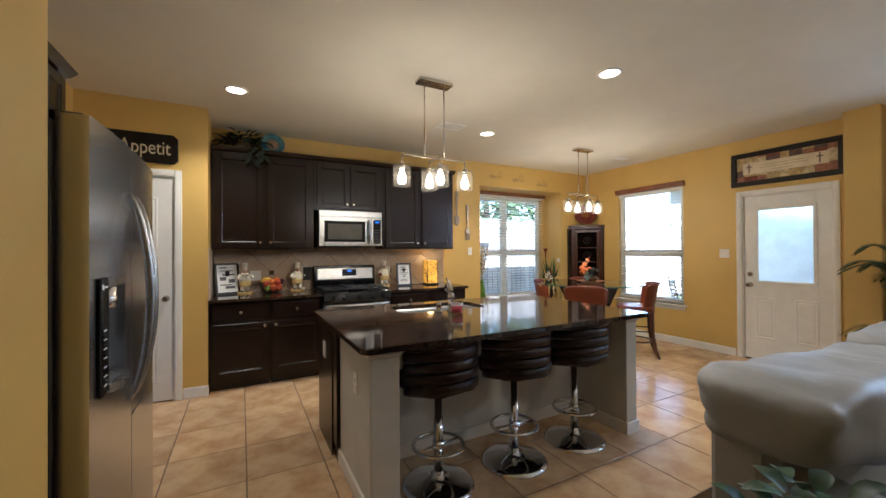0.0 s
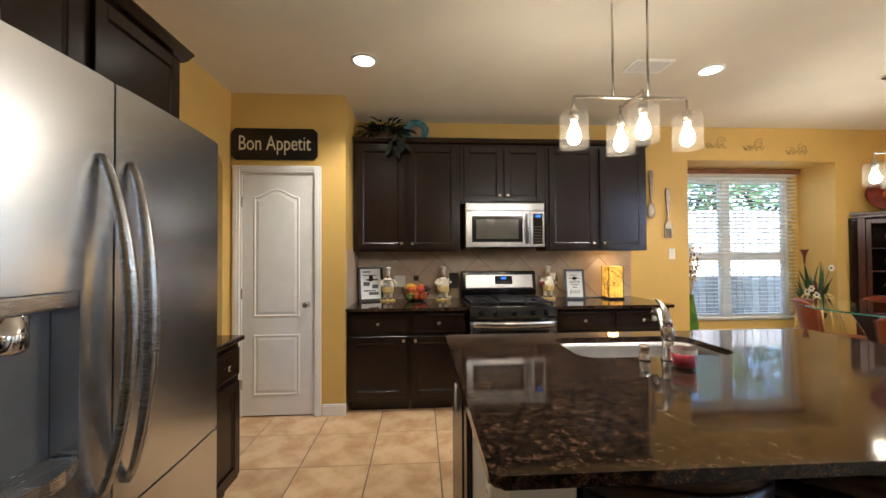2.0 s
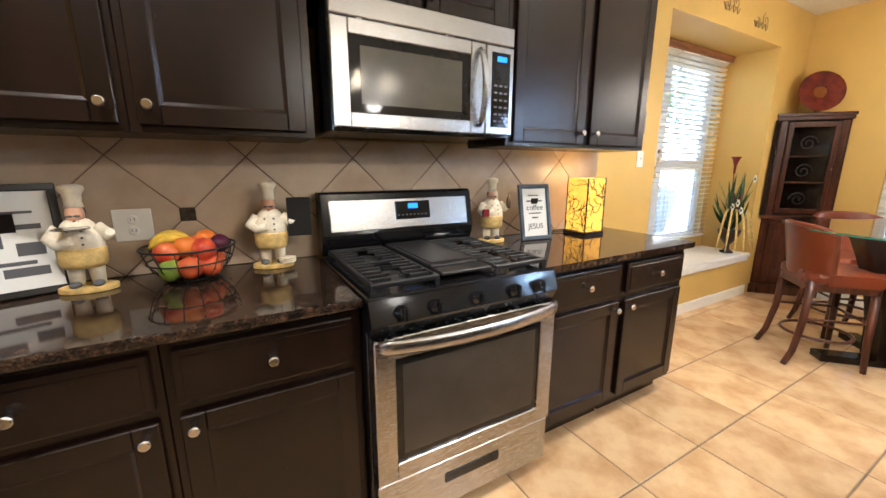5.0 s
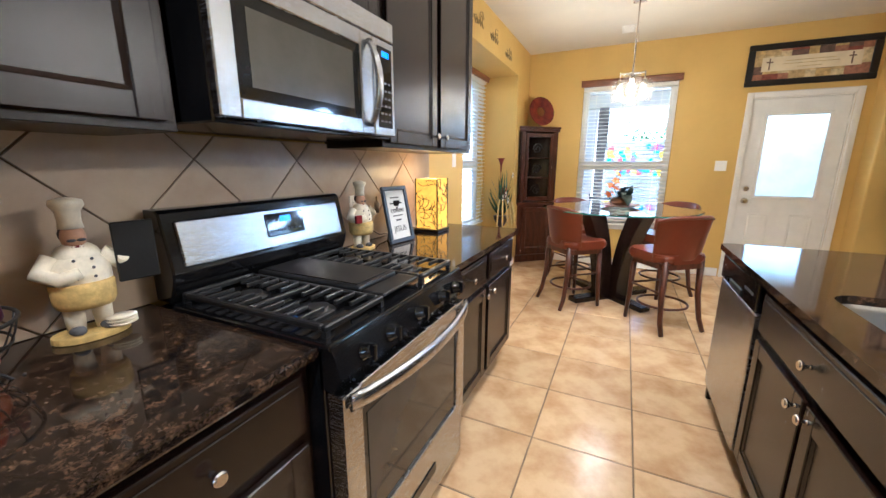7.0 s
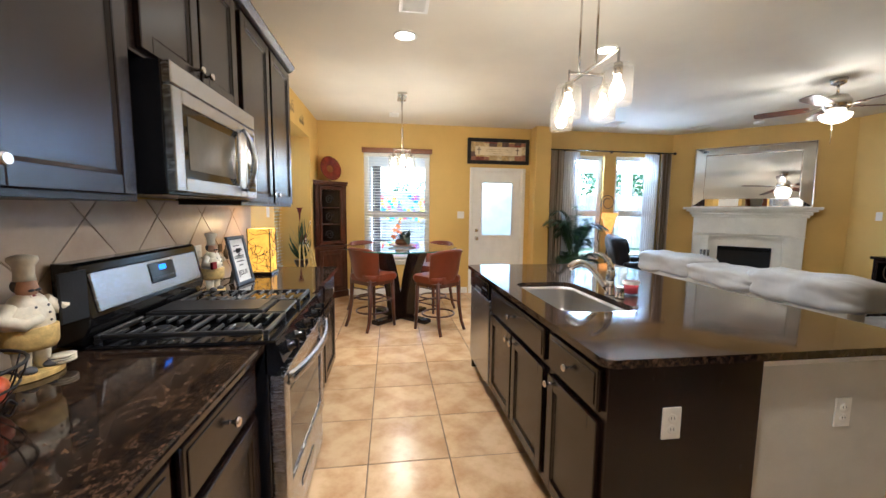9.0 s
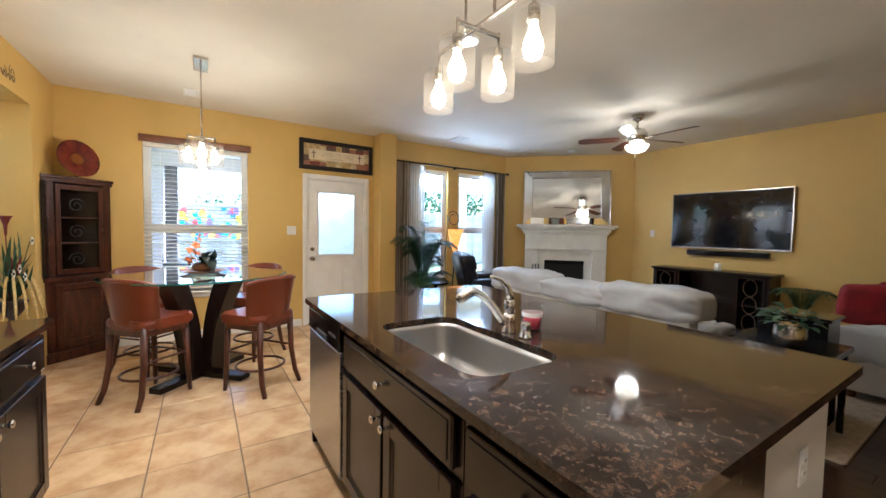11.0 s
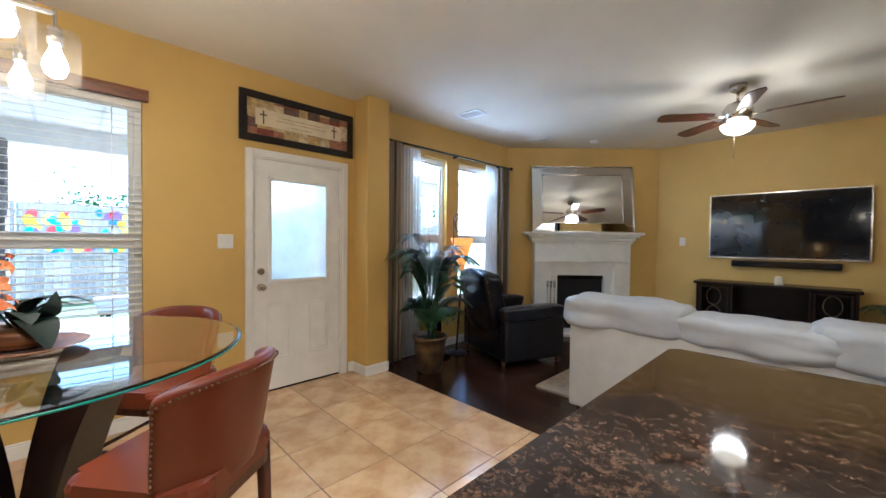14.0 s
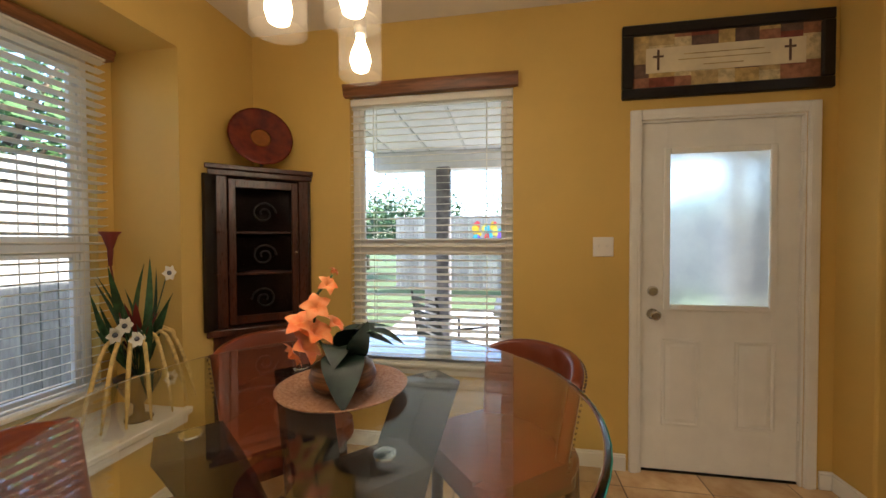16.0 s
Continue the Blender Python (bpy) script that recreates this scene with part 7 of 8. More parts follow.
cm.move(pose(-0.2995, -0.185, 0, 0, 0, 90))
part("casing", cm, WALL, ob)

# ---- counter things ----
Z = 0.9155


def chef(cx, cy, rz, label, kind):
    """A small painted clay chef figure, one plain mesh of simple shapes with a few painted parts."""
    ob = thing("chef_figurine", label, "figurine", "chef figurines")
    part("stand", Mesh().prism([(0.085 * math.cos(a), 0.06 * math.sin(a)) for a in [2 * math.pi * k / 24 for k in range(24)]], 0, 0.018, 0.003), STRAW, ob, "yellow oval stand")
    body = Mesh()
    for sx in (-1, 1):
        body.tube([(sx * 0.03, 0, 0.02), (sx * 0.028, 0, 0.10)], [0.02, 0.026], 10)
    body.blob((0, 0, 0.165), (0.068, 0.055, 0.075), 16)
    body.blob((0, 0, 0.21), (0.052, 0.042, 0.04), 14)
    body.tube([(-0.05, 0, 0.215), (-0.078, -0.01, 0.18), (-0.05, -0.045, 0.165), (-0.01, -0.055, 0.18)], [0.022, 0.022, 0.018, 0.014], 10)
    body.tube([(0.05, 0, 0.215), (0.085, -0.01, 0.185), (0.09, -0.03, 0.20)], [0.022, 0.02, 0.014], 10)
    part("jacket", body, CREAM, ob, "cream glazed jacket and trousers")
    part("head", Mesh().blob((0, -0.004, 0.262), (0.027, 0.028, 0.032), 14), SKIN, ob, "painted clay head")
    part("hair", Mesh().blob((0, 0.011, 0.268), (0.0275, 0.024, 0.024), 12).blob((-0.010, -0.031, 0.256), (0.010, 0.004, 0.004), 8, rows=5).blob((0.010, -0.031, 0.256), (0.010, 0.004, 0.004), 8, rows=5), INK, ob, "dark painted hair and moustache")
    part("hat", Mesh().lathe([(0.027, 0.283), (0.024, 0.30), (0.026, 0.325), (0.036, 0.34), (0.034, 0.352), (0.015, 0.358)], n=18), CREAM, ob, "tall white hat")
    part("apron", Mesh().lathe([(0.060, 0.085), (0.067, 0.10), (0.069, 0.145), (0.066, 0.15)], n=20), STRAW, ob, "straw yellow apron")
    part("scarf", Mesh().lathe([(0.026, 0.232), (0.03, 0.238), (0.024, 0.243)], n=16), RED, ob, "red neck scarf")
    for k in range(3):
        for sx in (-1, 1):
            part("button", Mesh().blob((sx * 0.018, -0.056 + 0.003 * k, 0.165 + 0.022 * k), (0.004, 0.003, 0.004), 6, rows=4), INK, ob)
    for sx in (-1, 1):
        part("shoe", Mesh().blob((sx * 0.032, -0.018, 0.026), (0.018, 0.03, 0.012), 10), INK, ob)
    if kind == "board":
        part("menu_board", Mesh().box(0.072, 0.172, -0.03, -0.02, 0.13, 0.29, 0.003), IRON, ob, "small black menu board")
        for k in range(3):
            part("dish", Mesh().lathe([(0.02, 0), (0.035, 0.006), (0.036, 0.009), (0.01, 0.008)], (0.06, -0.035, 0.018 + 0.008 * k), 16), CREAM, ob)
    if kind == "tray":
        part("tray", Mesh().lathe([(0.03, 0), (0.05, 0.004), (0.05, 0.008)], (0.0, -0.075, 0.215), 16), STEEL, ob)
    if kind == "bottle":
        part("bottle", Mesh().lathe([(0.014, 0), (0.014, 0.05), (0.005, 0.065), (0.005, 0.085)], (0.095, -0.03, 0.19), 12), BRONZE, ob)
        part("box", Mesh().box(-0.08, -0.04, -0.065, -0.045, 0.15, 0.19, 0.003), RED, ob)
    ob.matrix_basis = pose(cx, cy, Z, 0, 0, rz) @ Matrix.Diagonal((0.90, 0.86, 0.96, 1))
    return ob


chef(0.75, 4.965, -8, "cream chef figurine holding a black menu board", "board")
chef(0.19, 4.93, 0, "slim cream chef figurine holding a tray", "tray")
chef(1.84, 4.96, -12, "cream chef figurine holding a bottle", "bottle")


def fruit_bowl(cx, cy):
    ob = thing("wire_fruit_basket", "black wire basket on the granite counter", "basket", "", (cx, cy, Z))

    def ring(r, z):
        return [(cx + r * math.cos(a), cy + r * math.sin(a), Z + z) for a in [2 * math.pi * k / 32 for k in range(32)]]
    for r, z in ((0.145, 0.12), (0.13, 0.07), (0.075, 0.008)):
        part("wire_ring", Mesh().tube(ring(r, z), 0.003 if z < 0.1 else 0.004, 6, closed=True), IRON, ob)
    for k in range(14):
        a = 2 * math.pi * k / 14
        pts = [(cx + r * math.cos(a), cy + r * math.sin(a), Z + z) for r, z in ((0.145, 0.12), (0.137, 0.09), (0.12, 0.05), (0.085, 0.012), (0.0, 0.004))]
        part("wire_rib", Mesh().tube(pts, 0.002, 5), IRON, ob)
    part("scroll_foot", Mesh().tube([(cx + 0.07 + 0.05 * u, cy - 0.07, Z + 0.006 + 0.012 * math.sin(6 * u)) for u in [k / 10 for k in range(11)]], 0.003, 6), IRON, ob)
    cols = {"r": mat("red_apple", (0.45, 0.035, 0.018), 0.3, second=(0.60, 0.16, 0.04), scale=14), "g": mat("green_apple", (0.22, 0.32, 0.04), 0.3, vary=0.2, scale=20),
            "o": mat("orange_peel", (0.62, 0.17, 0.015), 0.45, bump=0.3, bump_scale=200), "y": mat("banana_peel", (0.62, 0.42, 0.03), 0.45, vary=0.2, scale=20), "p": mat("plum_skin", (0.06, 0.01, 0.03), 0.3)}
    names = {"r": ("apple", "red and yellow apple"), "g": ("apple", "green apple"), "o": ("orange", "ripe orange"), "p": ("plum", "dark plum")}
    for dx, dy, z, s, c in ((-0.055, -0.06, 0.05, 0.038, "g"), (0.0, -0.075, 0.055, 0.040, "r"), (0.06, -0.05, 0.05, 0.038, "r"), (-0.06, 0.02, 0.06, 0.04, "r"), (0.01, 0.0, 0.05, 0.04, "o"), (0.07, 0.03, 0.06, 0.038, "r"),
                         (-0.065, -0.035, 0.105, 0.04, "r"), (0.045, -0.04, 0.11, 0.040, "r"), (-0.01, -0.02, 0.12, 0.038, "o"), (0.095, 0.0, 0.12, 0.034, "p"), (0.02, 0.05, 0.11, 0.038, "r"), (0.05, 0.06, 0.13, 0.036, "o")):
        n, l = names[c]
        f = thing(n, l + " in the wire basket", "fruit", "fruit in the basket", (cx + dx, cy + dy, Z + z))
        part("skin", Mesh().lathe([(s * 0.1, -s * 0.82), (s * 0.5, -s * 0.9), (s * 0.88, -s * 0.5), (s, 0), (s * 0.9, s * 0.5), (s * 0.5, s * 0.88), (s * 0.12, s * 0.72)], (cx + dx, cy + dy, Z + z), 16, Euler((dx * 6, dy * 6, 0)).to_matrix()), cols[c], f)
    for k in range(2):
        f = thing("banana", "yellow banana in the wire basket", "fruit", "fruit in the basket", (cx - 0.08, cy, Z + 0.12))
        pts = [(cx - 0.12 + 0.13 * u, cy + 0.03 + 0.03 * k, Z + 0.115 + 0.03 * math.sin(math.pi * u) + 0.012 * k) for u in [i / 8 for i in range(9)]]
        part("skin", Mesh().tube(pts, [0.006, 0.012, 0.016, 0.017, 0.017, 0.016, 0.014, 0.009, 0.004], 8), cols["y"], f)


fruit_bowl(0.475, 4.93)


def photo_frame(cx, cy, w, h, rz, frame_mat, label, lines):
    ob = thing("picture_frame", label, "picture frame", "counter frames")
    m = pose(0, 0, 0, -12)
    f = Mesh()
    for a, b, c, e in ((-w / 2, w / 2, 0, 0.022), (-w / 2, w / 2, h - 0.022, h), (-w / 2, -w / 2 + 0.022, 0.022, h - 0.022), (w / 2 - 0.022, w / 2, 0.022, h - 0.022)):
        f.box(a, b, -0.012, 0.006, c, e, 0.003)
    part("frame", f.move(m), frame_mat, ob)
    part("print", Mesh().box(-w / 2 + 0.02, w / 2 - 0.02, -0.002, 0.004, 0.02, h - 0.02).move(m), PAPER, ob, "white print")
    for z, x0, x1, t in lines:
        part("print_mark", Mesh().box(x0 * w, x1 * w, -0.0035, -0.0018, z * h - t, z * h + t).move(m), INK, ob)
    part("easel", Mesh().box(-0.02, 0.02, 0.004, 0.012, 0.0, h * 0.75).move(pose(0, 0.085, 0, 14)), FRAMEBLACK, ob)
    ob.matrix_basis = pose(cx, cy, Z, 0, 0, rz)
    return ob


photo_frame(0.03, 4.93, 0.25, 0.35, 20, FRAMEBLACK, "black picture frame with white print on counter",
            [(0.85, -0.3, 0.0, 0.006), (0.75, -0.3, 0.25, 0.004), (0.62, -0.2, 0.3, 0.008), (0.5, -0.3, -0.05, 0.02), (0.42, 0.05, 0.3, 0.02), (0.3, -0.3, 0.2, 0.006), (0.22, -0.1, 0.3, 0.014)])
pf = photo_frame(2.10, 4.88, 0.20, 0.31, -8, mat("blue_grey_frame", (0.07, 0.09, 0.12), 0.35, vary=0.2), "grey picture frame with lettered print beside the lamp",
                 [(0.80, -0.2, 0.15, 0.003), (0.70, -0.25, 0.25, 0.004), (0.48, -0.2, 0.2, 0.003), (0.40, -0.1, 0.1, 0.004)])
for word, z, size in (("coffee", 0.18, 0.045), ("JESUS", 0.075, 0.042)):
    tm = text_mesh(word, size, 0.0006)
    tm.move(pose(0, 0, 0, -12) @ pose(0, -0.0035, z, 90))
    part("lettering", tm, INK, pf, "grey printed word")


def table_lamp(cx, cy):
    ob = thing("table_lamp", "glowing amber square table lamp with twig lattice", "lamp", "", (cx, cy, Z))
    h = 0.075
    part("base", Mesh().box(cx - h - 0.01, cx + h + 0.01, cy - h - 0.01, cy + h + 0.01, Z, Z + 0.02, 0.003), FRAMEBLACK, ob, "black wooden base")
    part("shade", Mesh().box(cx - h, cx + h, cy - h, cy + h, Z + 0.022, Z + 0.335, 0.003), LAMPGLOW, ob, "glowing amber paper shade").visible_shadow = False
    r = random.Random(8)
    tw = Mesh()
    for k in range(110):
        side = k % 4
        u0, z0 = r.uniform(-h, h), r.uniform(0.03, 0.32)
        pts = []
        ang = r.uniform(0, 6.28)
        for j in range(5):
            u = max(-h, min(h, u0 + 0.02 * j * math.cos(ang + 0.25 * j)))
            z = max(0.025, min(0.333, z0 + 0.02 * j * math.sin(ang + 0.25 * j)))
            p = {0: (u, -h - 0.002), 1: (u, h + 0.002), 2: (-h - 0.002, u), 3: (h + 0.002, u)}[side]
            pts.append((cx + p[0], cy + p[1], Z + z))
        tw.tube(pts, 0.0021, 4)
    part("twig_lattice", tw, FRAMEBLACK, ob, "fine dark twig lattice")["kind"] = "stuff"
    for sx in (-1, 1):
        for sy in (-1, 1):
            part("corner_post", Mesh().box(cx + sx * h - 0.003, cx + sx * h + 0.003, cy + sy * h - 0.003, cy + sy * h + 0.003, Z + 0.02, Z + 0.337), FRAMEBLACK, ob)
    lamp("table_lamp_bulb", "POINT", Matrix.Translation((cx, cy, Z + 0.36)), 0.22, (1.0, 0.6, 0.2), radius=0.05)


table_lamp(2.50, 4.90)
ob = thing("lamp_cord", "black coiled lamp cord behind the frame", "cord", "", (2.1, 5.0, Z))
part("cord", Mesh().tube([(2.42, 4.98, Z + 0.004), (2.3, 5.02, Z + 0.005), (2.1, 5.04, Z + 0.03), (1.98, 5.05, Z + 0.10), (1.94, 5.06, Z + 0.19)], 0.003, 6), BLACK, ob)

# on top of the cabinets
ob = thing("trailing_plant", "dark green trailing foliage on the cabinet top", "plant", "", (0.15, 4.9, 2.503))
part("basket", Mesh().lathe([(0.08, 0), (0.10, 0.10), (0.09, 0.10)], (0.15, 4.93, 2.504), 16), BRONZE, ob)
r = random.Random(9)
for k in range(120):
    a, e = r.uniform(0, 6.28), r.uniform(-0.5, 1.3)
    c = Vector((0.17, 4.90, 2.60)) + Vector((math.cos(a) * math.cos(e) * 1.5, math.sin(a) * math.cos(e) * 0.9, max(-0.09, 0.65 * math.sin(e)))) * r.uniform(0.05, 0.17)
    c.y = min(c.y, 5.04)
    part("leaf", leaf_mesh(Mesh(), c, c + Vector((math.cos(a), math.sin(a) * 0.6, r.uniform(-0.6, 0.5))) * 0.11, 0.022, 0.015, 4), LEAFDARK, ob)
for k in range(14):
    c = Vector((0.30 + r.uniform(-0.06, 0.08), 4.69, 2.52 - 0.012 * k))
    part("leaf", leaf_mesh(Mesh(), c, c + Vector((r.uniform(-0.06, 0.06), -0.02, -0.08)), 0.02, 0.01, 4, Vector((0, -1, 0))), LEAFDARK, ob)
ob = thing("blue_plate", "round blue glazed plate propped on the cabinet top", "plate", "", (0.48, 4.95, 2.503))
pm = Matrix.Translation((0.48, 4.95, 2.503 + 0.125)) @ Matrix.Rotation(radians(76), 4, "X")
part("plate", Mesh().lathe([(0.02, 0.0), (0.07, 0.004), (0.128, 0.026), (0.13, 0.032), (0.12, 0.03), (0.07, 0.012), (0.01, 0.010)], n=36).move(pm), BLUEGLAZE, ob)
part("plate_center", Mesh().lathe([(0.068, 0.0125), (0.06, 0.0145), (0.01, 0.0125)], n=28).move(pm), mat("plate_tan", (0.32, 0.22, 0.14), 0.25, vary=0.2), ob, "tan plate centre")

# wall fork and spoon
PEWTER = mat("pewter", (0.30, 0.25, 0.19), 0.4, 0.7, vary=0.2, scale=15)


def big_fork(x):
    ob = thing("wall_fork", "large pewter fork hung on yellow wall", "wall decor", "wall cutlery", (x, 5.08, 1.55))
    y = 5.076
    part("handle", Mesh().prism([(x - 0.018, 2.09), (x - 0.027, 2.05), (x - 0.009, 1.80), (x - 0.012, 1.74), (x + 0.012, 1.74), (x + 0.009, 1.80), (x + 0.027, 2.05), (x + 0.018, 2.09), (x, 2.10)], y - 0.008, y + 0.012, 0.004, axis="y"), PEWTER, ob)
    part("head", Mesh().prism([(x - 0.012, 1.745), (x - 0.042, 1.69), (x - 0.042, 1.65), (x + 0.042, 1.65), (x + 0.042, 1.69), (x + 0.012, 1.745)], y - 0.008, y + 0.012, 0.004, axis="y"), PEWTER, ob)
    for k in range(4):
        tx = x - 0.035 + 0.0233 * k
        part("tine", Mesh().box(tx - 0.007, tx + 0.007, y - 0.008, y + 0.01, 1.55, 1.652, 0.003), PEWTER, ob)


def big_spoon(x):
    ob = thing("wall_spoon", "large pewter spoon hung on yellow wall", "wall decor", "wall cutlery", (x, 5.08, 1.75))
    y = 5.076
    part("handle", Mesh().prism([(x - 0.018, 2.29), (x - 0.027, 2.25), (x - 0.009, 2.0), (x - 0.012, 1.93), (x + 0.012, 1.93), (x + 0.009, 2.0), (x + 0.027, 2.25), (x + 0.018, 2.29)], y - 0.008, y + 0.012, 0.004, axis="y"), PEWTER, ob)
    part("bowl", Mesh().blob((x, y, 1.85), (0.05, 0.014, 0.088), 18), PEWTER, ob)


big_fork(3.23)
big_spoon(3.04)

# wall script above the niche
WIRE = mat("script_grey", (0.26, 0.19, 0.09), 0.6)
for i, (cx, cz) in enumerate(((3.79, 2.60), (4.24, 2.58), (4.76, 2.54))):
    ob = thing("wall_script", "small grey scrolled wall lettering above the niche", "wall decor", "wall script", (cx, 5.085, cz - 0.06))
    sc = Mesh()
    for s, r0 in ((-1, 0.045), (1, 0.06)):
        pts = [(cx + s * 0.07 + r0 * (1 - k / 26) * math.cos(k * 0.42 * s + i), 5.086, cz + s * 0.02 + r0 * (1 - k / 26) * math.sin(k * 0.42 * s + i)) for k in range(22)]
        sc.tube(pts, 0.0028, 4)
    sc.tube([(cx - 0.13 + 0.013 * k, 5.086, cz - 0.03 + 0.025 * math.sin(k * 1.25 + i)) for k in range(21)], 0.0035, 4)
    part("script", sc, WIRE, ob)

# menu board on top of the refrigerator, and the next room's curtain
ob = thing("chalk_sign", "small black sign with white lettering on the refrigerator", "sign", "", (-0.50, 1.88, 1.786))
SG = pose(-0.50, 1.88, 1.787, -14, 0, 66)
part("board", Mesh().box(-0.17, 0.17, -0.006, 0.006, 0, 0.26, 0.003).move(SG), FRAMEBLACK, ob)
for k in range(5):
    part("line", Mesh().box(-0.01 - 0.012 * (k % 2), 0.14 - 0.02 * (k % 3), -0.0075, -0.0058, 0.05 + 0.034 * k, 0.064 + 0.034 * k).move(SG), PAPER, ob)
part("emblem", Mesh().lathe([(0.038, 0), (0.045, 0.0015), (0.04, 0.003)], (-0.09, -0.0075, 0.16), 20, Matrix.Rotation(radians(90), 4, "X")).move(SG), PAPER, ob)
ob = thing("drape", "white tied drape in the next room", "curtain", "", (-2.5, 5.1, 0))
rows = [[(-2.9 + 0.7 * k / 30 * w + 0.35 * (1 - w), 5.13 + 0.03 * math.sin(k * 1.3), z) for k in range(31)] for z, w in ((0.0, 0.9), (0.8, 0.8), (1.2, 0.35), (1.6, 0.7), (2.4, 1.0))]
part("fabric", Mesh().sheet(rows, 0.004), CREAM, ob)

# ---- outside ----
struct("ground", Mesh().box(-300, 300, -300, 300, -0.40, -0.16), GRASS, "green lawn reaching to the horizon", "ground")
struct("patio_slab", Mesh().box(5.96, 11.2, -3.2, 5.3, -0.158, -0.08, 0.01), CONCRETE, "pale concrete patio slab", "patio")
porch = tagged(thing("porch_roof", "white boarded patio roof on stone columns", "roof", "", (7.5, 1.0, 2.7)), kind="structure")
part("ceiling_boards", Mesh().box(5.96, 9.3, -3.3, 5.4, 2.72, 2.80), PORCH, porch)
part("beam", Mesh().box(9.0, 9.25, -3.3, 5.4, 2.45, 2.719, 0.01), PORCH, porch)
for k in range(16):
    part("batten", Mesh().box(5.97, 8.99, -3.2 + 0.55 * k, -3.17 + 0.55 * k, 2.708, 2.719), mat("batten_grey_%d" % k, (0.5, 0.5, 0.5), 0.6) if k == 0 else MATS["batten_grey_0"], porch)
for y in (4.5, 0.35, -2.4):
    col = thing("porch_column", "white patio column with dark stone cladding", "column", "patio columns", (9.1, y, -0.08))
    part("shaft", Mesh().box(9.02, 9.22, y - 0.10, y + 0.10, -0.08, 2.45, 0.01), PORCH, col)
    if y in (4.5, 0.35):
        part("vine_post", Mesh().box(8.82, 8.98, y - 0.32, y - 0.12, -0.08, 2.45, 0.02), PORCHSTONE, col, "dark rough post")
fence_e = thing("fence", "weathered grey board fence behind the lawn", "fence", "yard fences", (15, 0, -0.16))
bd = None
for k in range(110):
    y = -9 + 0.145 * k
    if bd is None:
        bd = part("board", Mesh().box(-0.01, 0.01, -0.068, 0.068, 0, 2.3, 0.003), FENCE, fence_e)
        bd.matrix_basis = Matrix.Translation((15.0, y, -0.16))
    else:
        share("board", bd.data, Matrix.Translation((15.0, y, -0.16 + random.uniform(-0.02, 0.02))), fence_e)
fence_n = thing("fence", "weathered grey board fence close to the niche window", "fence", "yard fences", (5, 8, -0.16))
for k in range(95):
    share("board", bd.data, Matrix.Translation((0.2 + 0.145 * k, 7.6, -0.16 + random.uniform(-0.02, 0.02))) @ Matrix.Rotation(radians(90), 4, "Z"), fence_n)
ARTC = [(0.7, 0.45, 0.02), (0.03, 0.2, 0.6), (0.6, 0.05, 0.05), (0.05, 0.4, 0.5), (0.75, 0.6, 0.1), (0.2, 0.1, 0.45), (0.1, 0.45, 0.12)]
ARTM = [mat("mural_%s" % "abcdefg"[i], c, 0.6, vary=0.2, scale=8) for i, c in enumerate(ARTC)]
art = thing("fence_mural", "brightly coloured abstract shapes painted on fence panels", "mural", "", (14.9, 3.4, 0.6))
part("panel", Mesh().box(14.93, 14.975, 2.3, 4.5, 0.9, 2.1, 0.005), FENCE, art, "mural ground")
r = random.Random(21)
for k in range(60):
    y, z, s = r.uniform(2.45, 4.35), r.uniform(1.05, 1.95), r.uniform(0.04, 0.11)
    pts = [(y + s * math.cos(a) * (1 + 0.25 * math.sin(3 * a + k)), z + 1.4 * s * math.sin(a)) for a in [2 * math.pi * i / 14 for i in range(14)]]
    part("shape", Mesh().prism(pts, 14.905 + 0.0003 * k, 14.931, axis="x"), ARTM[k % 6], art)

TREELEAF = mat("tree_leaf", (0.05, 0.11, 0.03), 0.6, vary=0.5, scale=2, by_object=0.2)
BARK = mat("tree_bark", (0.10, 0.075, 0.05), 0.9, vary=0.3, bump=0.8)


def tree(cx, cy, h, rad, seed):
    ob = thing("tree", "leafy green tree behind the fence", "tree", "garden trees", (cx, cy, -0.16))
    r = random.Random(seed)
    tr = Mesh().tube([(cx, cy, -0.16), (cx + 0.1, cy, h * 0.35), (cx, cy + 0.1, h * 0.7)], [0.18, 0.13, 0.06], 8)
    cl = []
    for k in range(9):
        a = r.uniform(0, 6.28)
        tip = Vector((cx + rad * 0.7 * math.cos(a), cy + rad * 0.7 * math.sin(a), h * r.uniform(0.55, 0.95)))
        tr.tube([(cx, cy, h * r.uniform(0.3, 0.55)), tip], [0.06, 0.02], 6)
        cl.append(tip)
    part("trunk", tr, BARK, ob, "brown tapered trunk")
    verts, faces = [], []
    for k in range(2600):
        c = cl[r.randrange(len(cl))] + Vector((r.gauss(0, rad * 0.32), r.gauss(0, rad * 0.32), r.gauss(0, rad * 0.26)))
        u = Vector((r.uniform(-1, 1), r.uniform(-1, 1), r.uniform(-1, 1))).normalized()
        v = u.orthogonal().normalized()
        s = r.uniform(0.07, 0.14)
        b = len(verts)
        verts += [c - u * s, c + v * s * 0.5, c + u * s, c - v * s * 0.5]
        faces.append((b, b + 1, b + 2, b + 3))
    data = bpy.data.meshes.new("crown")
    data.from_pydata([tuple(p) for p in verts], [], faces)
    data.materials.append(TREELEAF)
    cr = new("crown", data)
    cr.parent = ob
    cr.matrix_parent_inverse = Matrix.Translation(ob["base"]).inverted()
    cr["kind"] = "stuff"


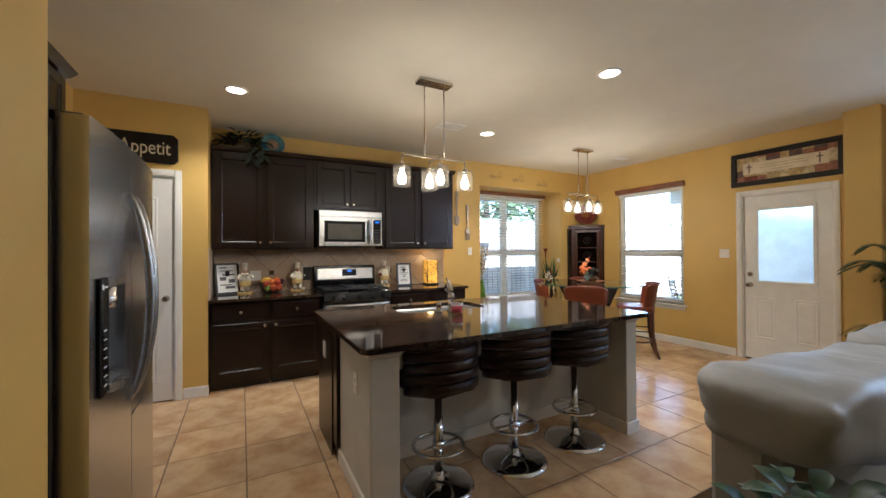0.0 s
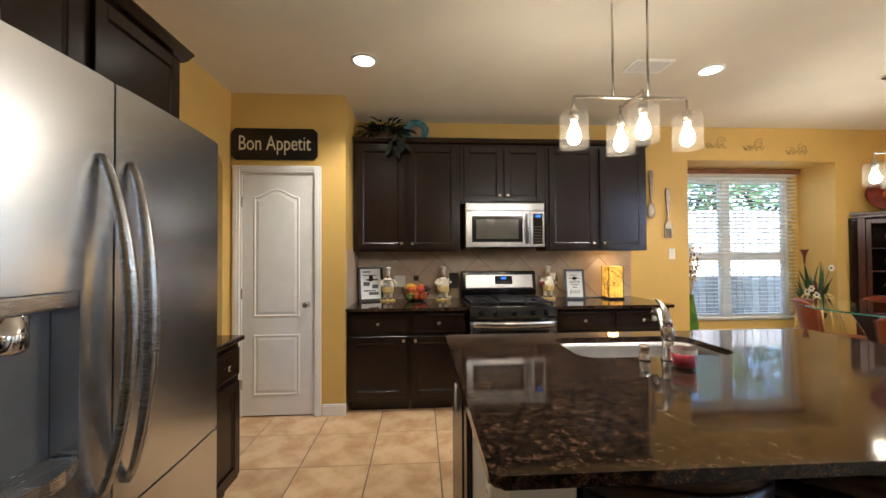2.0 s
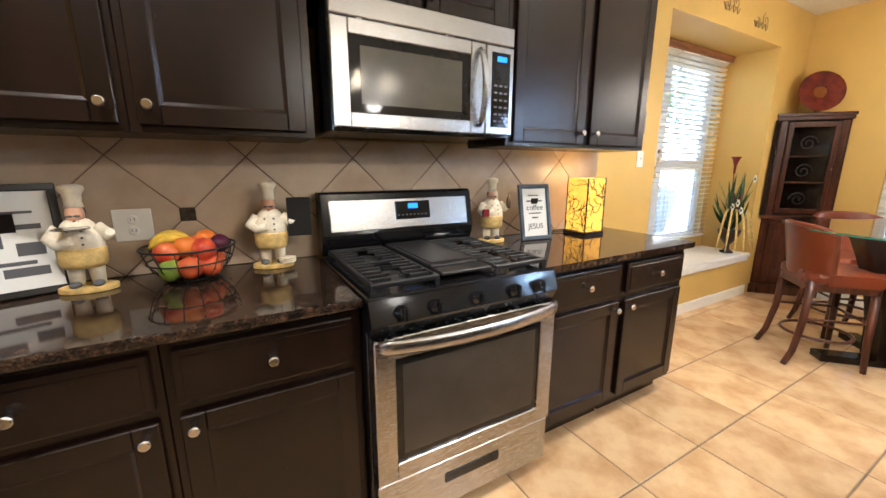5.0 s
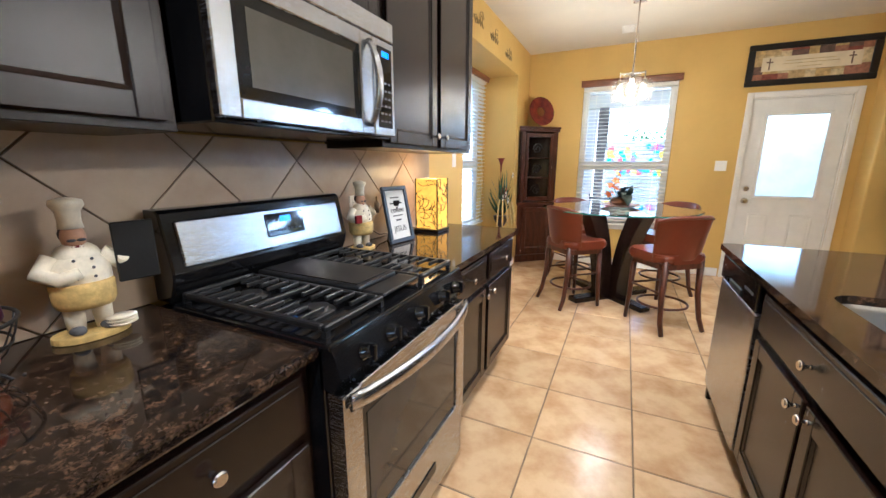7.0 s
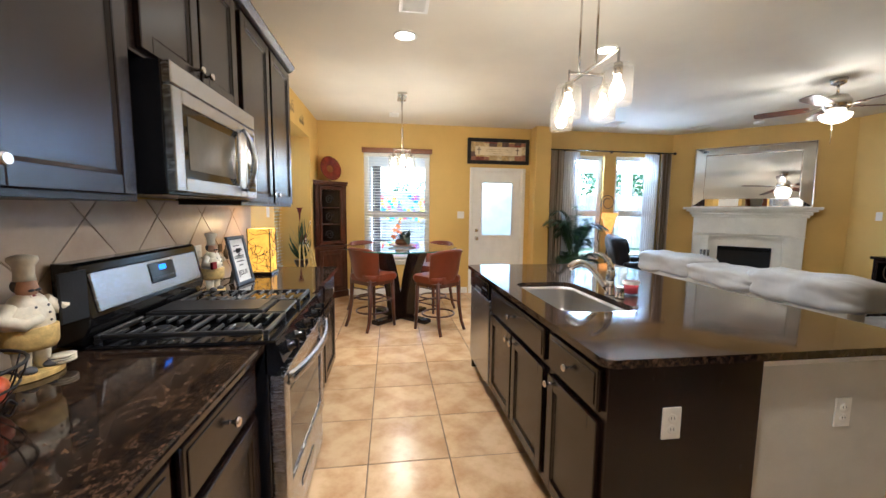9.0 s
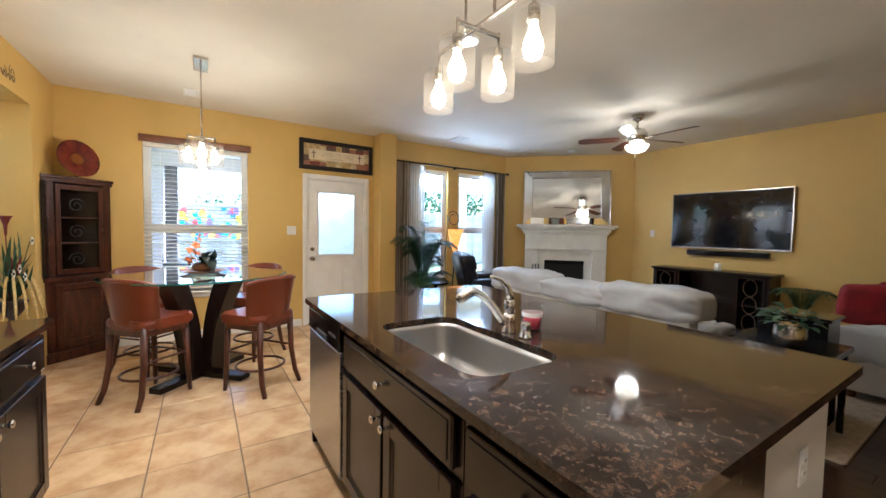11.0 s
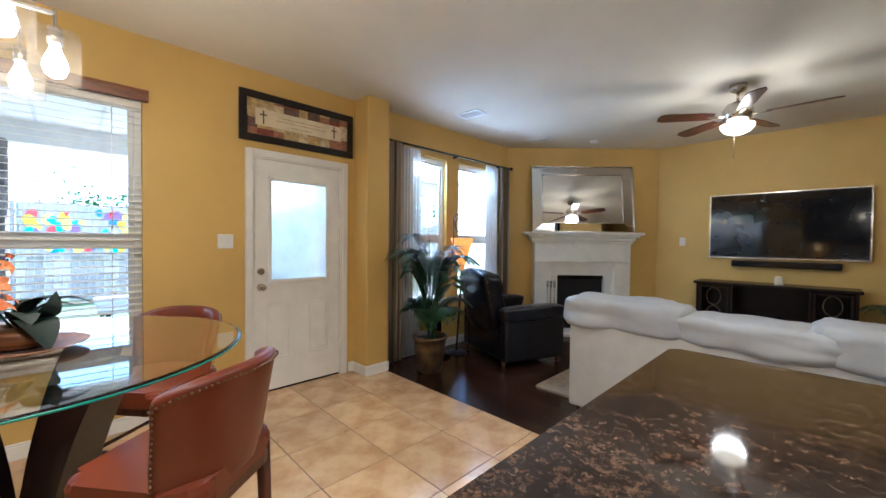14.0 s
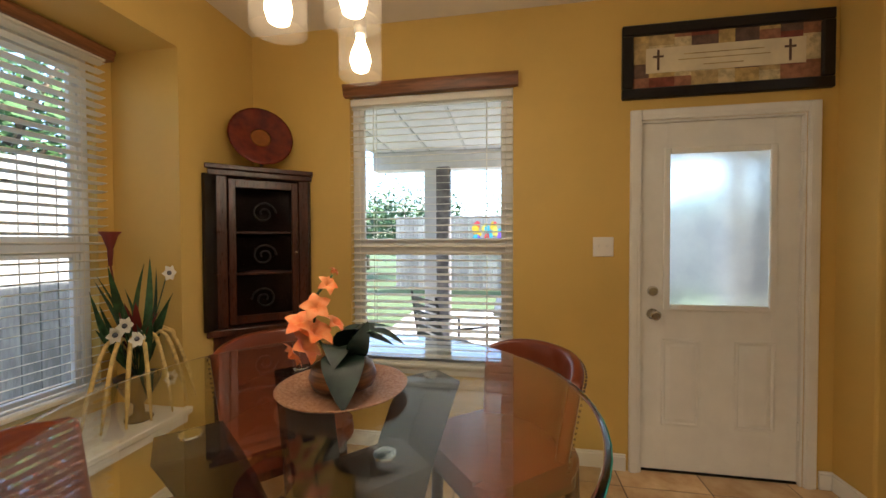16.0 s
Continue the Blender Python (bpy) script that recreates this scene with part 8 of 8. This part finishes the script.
for i, (x, y, h, rad) in enumerate(((20, 7.5, 3.0, 1.8), (22, 2.0, 2.8, 1.9), (21, -4, 3.2, 2.0), (23, 11, 3.4, 2.2), (7.4, 10.5, 4.6, 1.9), (10.5, 11.5, 4.4, 2.0), (3.5, 11.5, 4.2, 1.8), (19, -9, 4.0, 2.2))):
    tree(x, y, h, rad, 30 + i)

# patio set seen through the dining window
pt = thing("patio_table", "pale patio table on the slab", "table", "", (7.9, 3.0, -0.08))
part("tabletop", Mesh().box(7.3, 8.5, 2.3, 3.5, 0.60, 0.64, 0.01), PORCH, pt)
for sx in (7.36, 8.40):
    for sy in (2.36, 3.40):
        part("leg", Mesh().box(sx, sx + 0.04, sy, sy + 0.04, -0.08, 0.60), IRON, pt)


def patio_chair():
    ob = thing("patio_chair", "dark slatted metal patio chair", "chair", "patio chairs")
    for k in range(7):
        part("back_slat", Mesh().box(-0.24, 0.24, 0.22 + 0.012 * k, 0.235 + 0.012 * k, 0.45 + 0.07 * k, 0.49 + 0.07 * k, 0.003), IRON, ob)
        part("seat_slat", Mesh().box(-0.24, 0.24, -0.25 + 0.068 * k, -0.20 + 0.068 * k, 0.40, 0.415, 0.003), IRON, ob)
    for sx in (-0.25, 0.25):
        part("leg", Mesh().tube([(sx, -0.25, 0), (sx, -0.25, 0.62), (sx, 0.2, 0.64)], 0.013, 6), IRON, ob)
        part("leg", Mesh().tube([(sx, 0.27, 0), (sx, 0.22, 0.40), (sx, 0.31, 0.95)], 0.013, 6), IRON, ob)
    return ob


pc = patio_chair()
pc.matrix_basis = pose(7.1, 3.9, -0.08, 0, 0, 40)
copy_thing(pc, pose(7.9, 1.9, -0.08, 0, 0, 170))
copy_thing(pc, pose(6.9, 0.4, -0.08, 0, 0, 250))

# ---- floor pieces ----
half = PITCH / 2 - 0.0035
first = None
for i in range(-7, 9):
    for j in range(0, 9):
        x, y = TILE_X + PITCH * (i + 0.5), TILE_Y + PITCH * (j + 0.5)
        if x > 5.95 or (x < -1.3) or y > 5.3:
            continue
        if first is None:
            first = part("tile", Mesh().box(-half, half, -half, half, -0.006, 0.0, 0.0025), TILE, FLOOR_TILE)
            first.location = (x, y, 0)
        else:
            t = new("tile", first.data)
            t.parent = FLOOR_TILE
            t.location = (x, y, random.uniform(-0.0008, 0.0))
            t.rotation_euler = (0, 0, radians(90 * random.randrange(4)))
first = None
for k in range(31):
    y = TILE_Y - 0.127 * (k + 0.5)
    x = -0.3 - random.uniform(0, 1.0)
    end = 5.9 if y > -1.05 else (5.82 + (y + 1.05) * 1.0125 if y > -2.7 else 1.28)
    while x < end - 0.05:
        fit_x = min(1.2, end - x) / 1.2
        if first is None:
            first = part("plank", Mesh().box(-0.6, 0.6, -0.0625, 0.0625, -0.0045, 0.0, 0.0012), WOODFLOOR, FLOOR_WOOD)
            first.location = (x + 0.6, y, 0)
        elif y > -2.7 or x > -0.5:
            t = new("plank", first.data)
            t.parent = FLOOR_WOOD
            t.scale = (fit_x, 1, 1)
            t.location = (x + 0.6 * fit_x, y, 0)
        x += 1.202
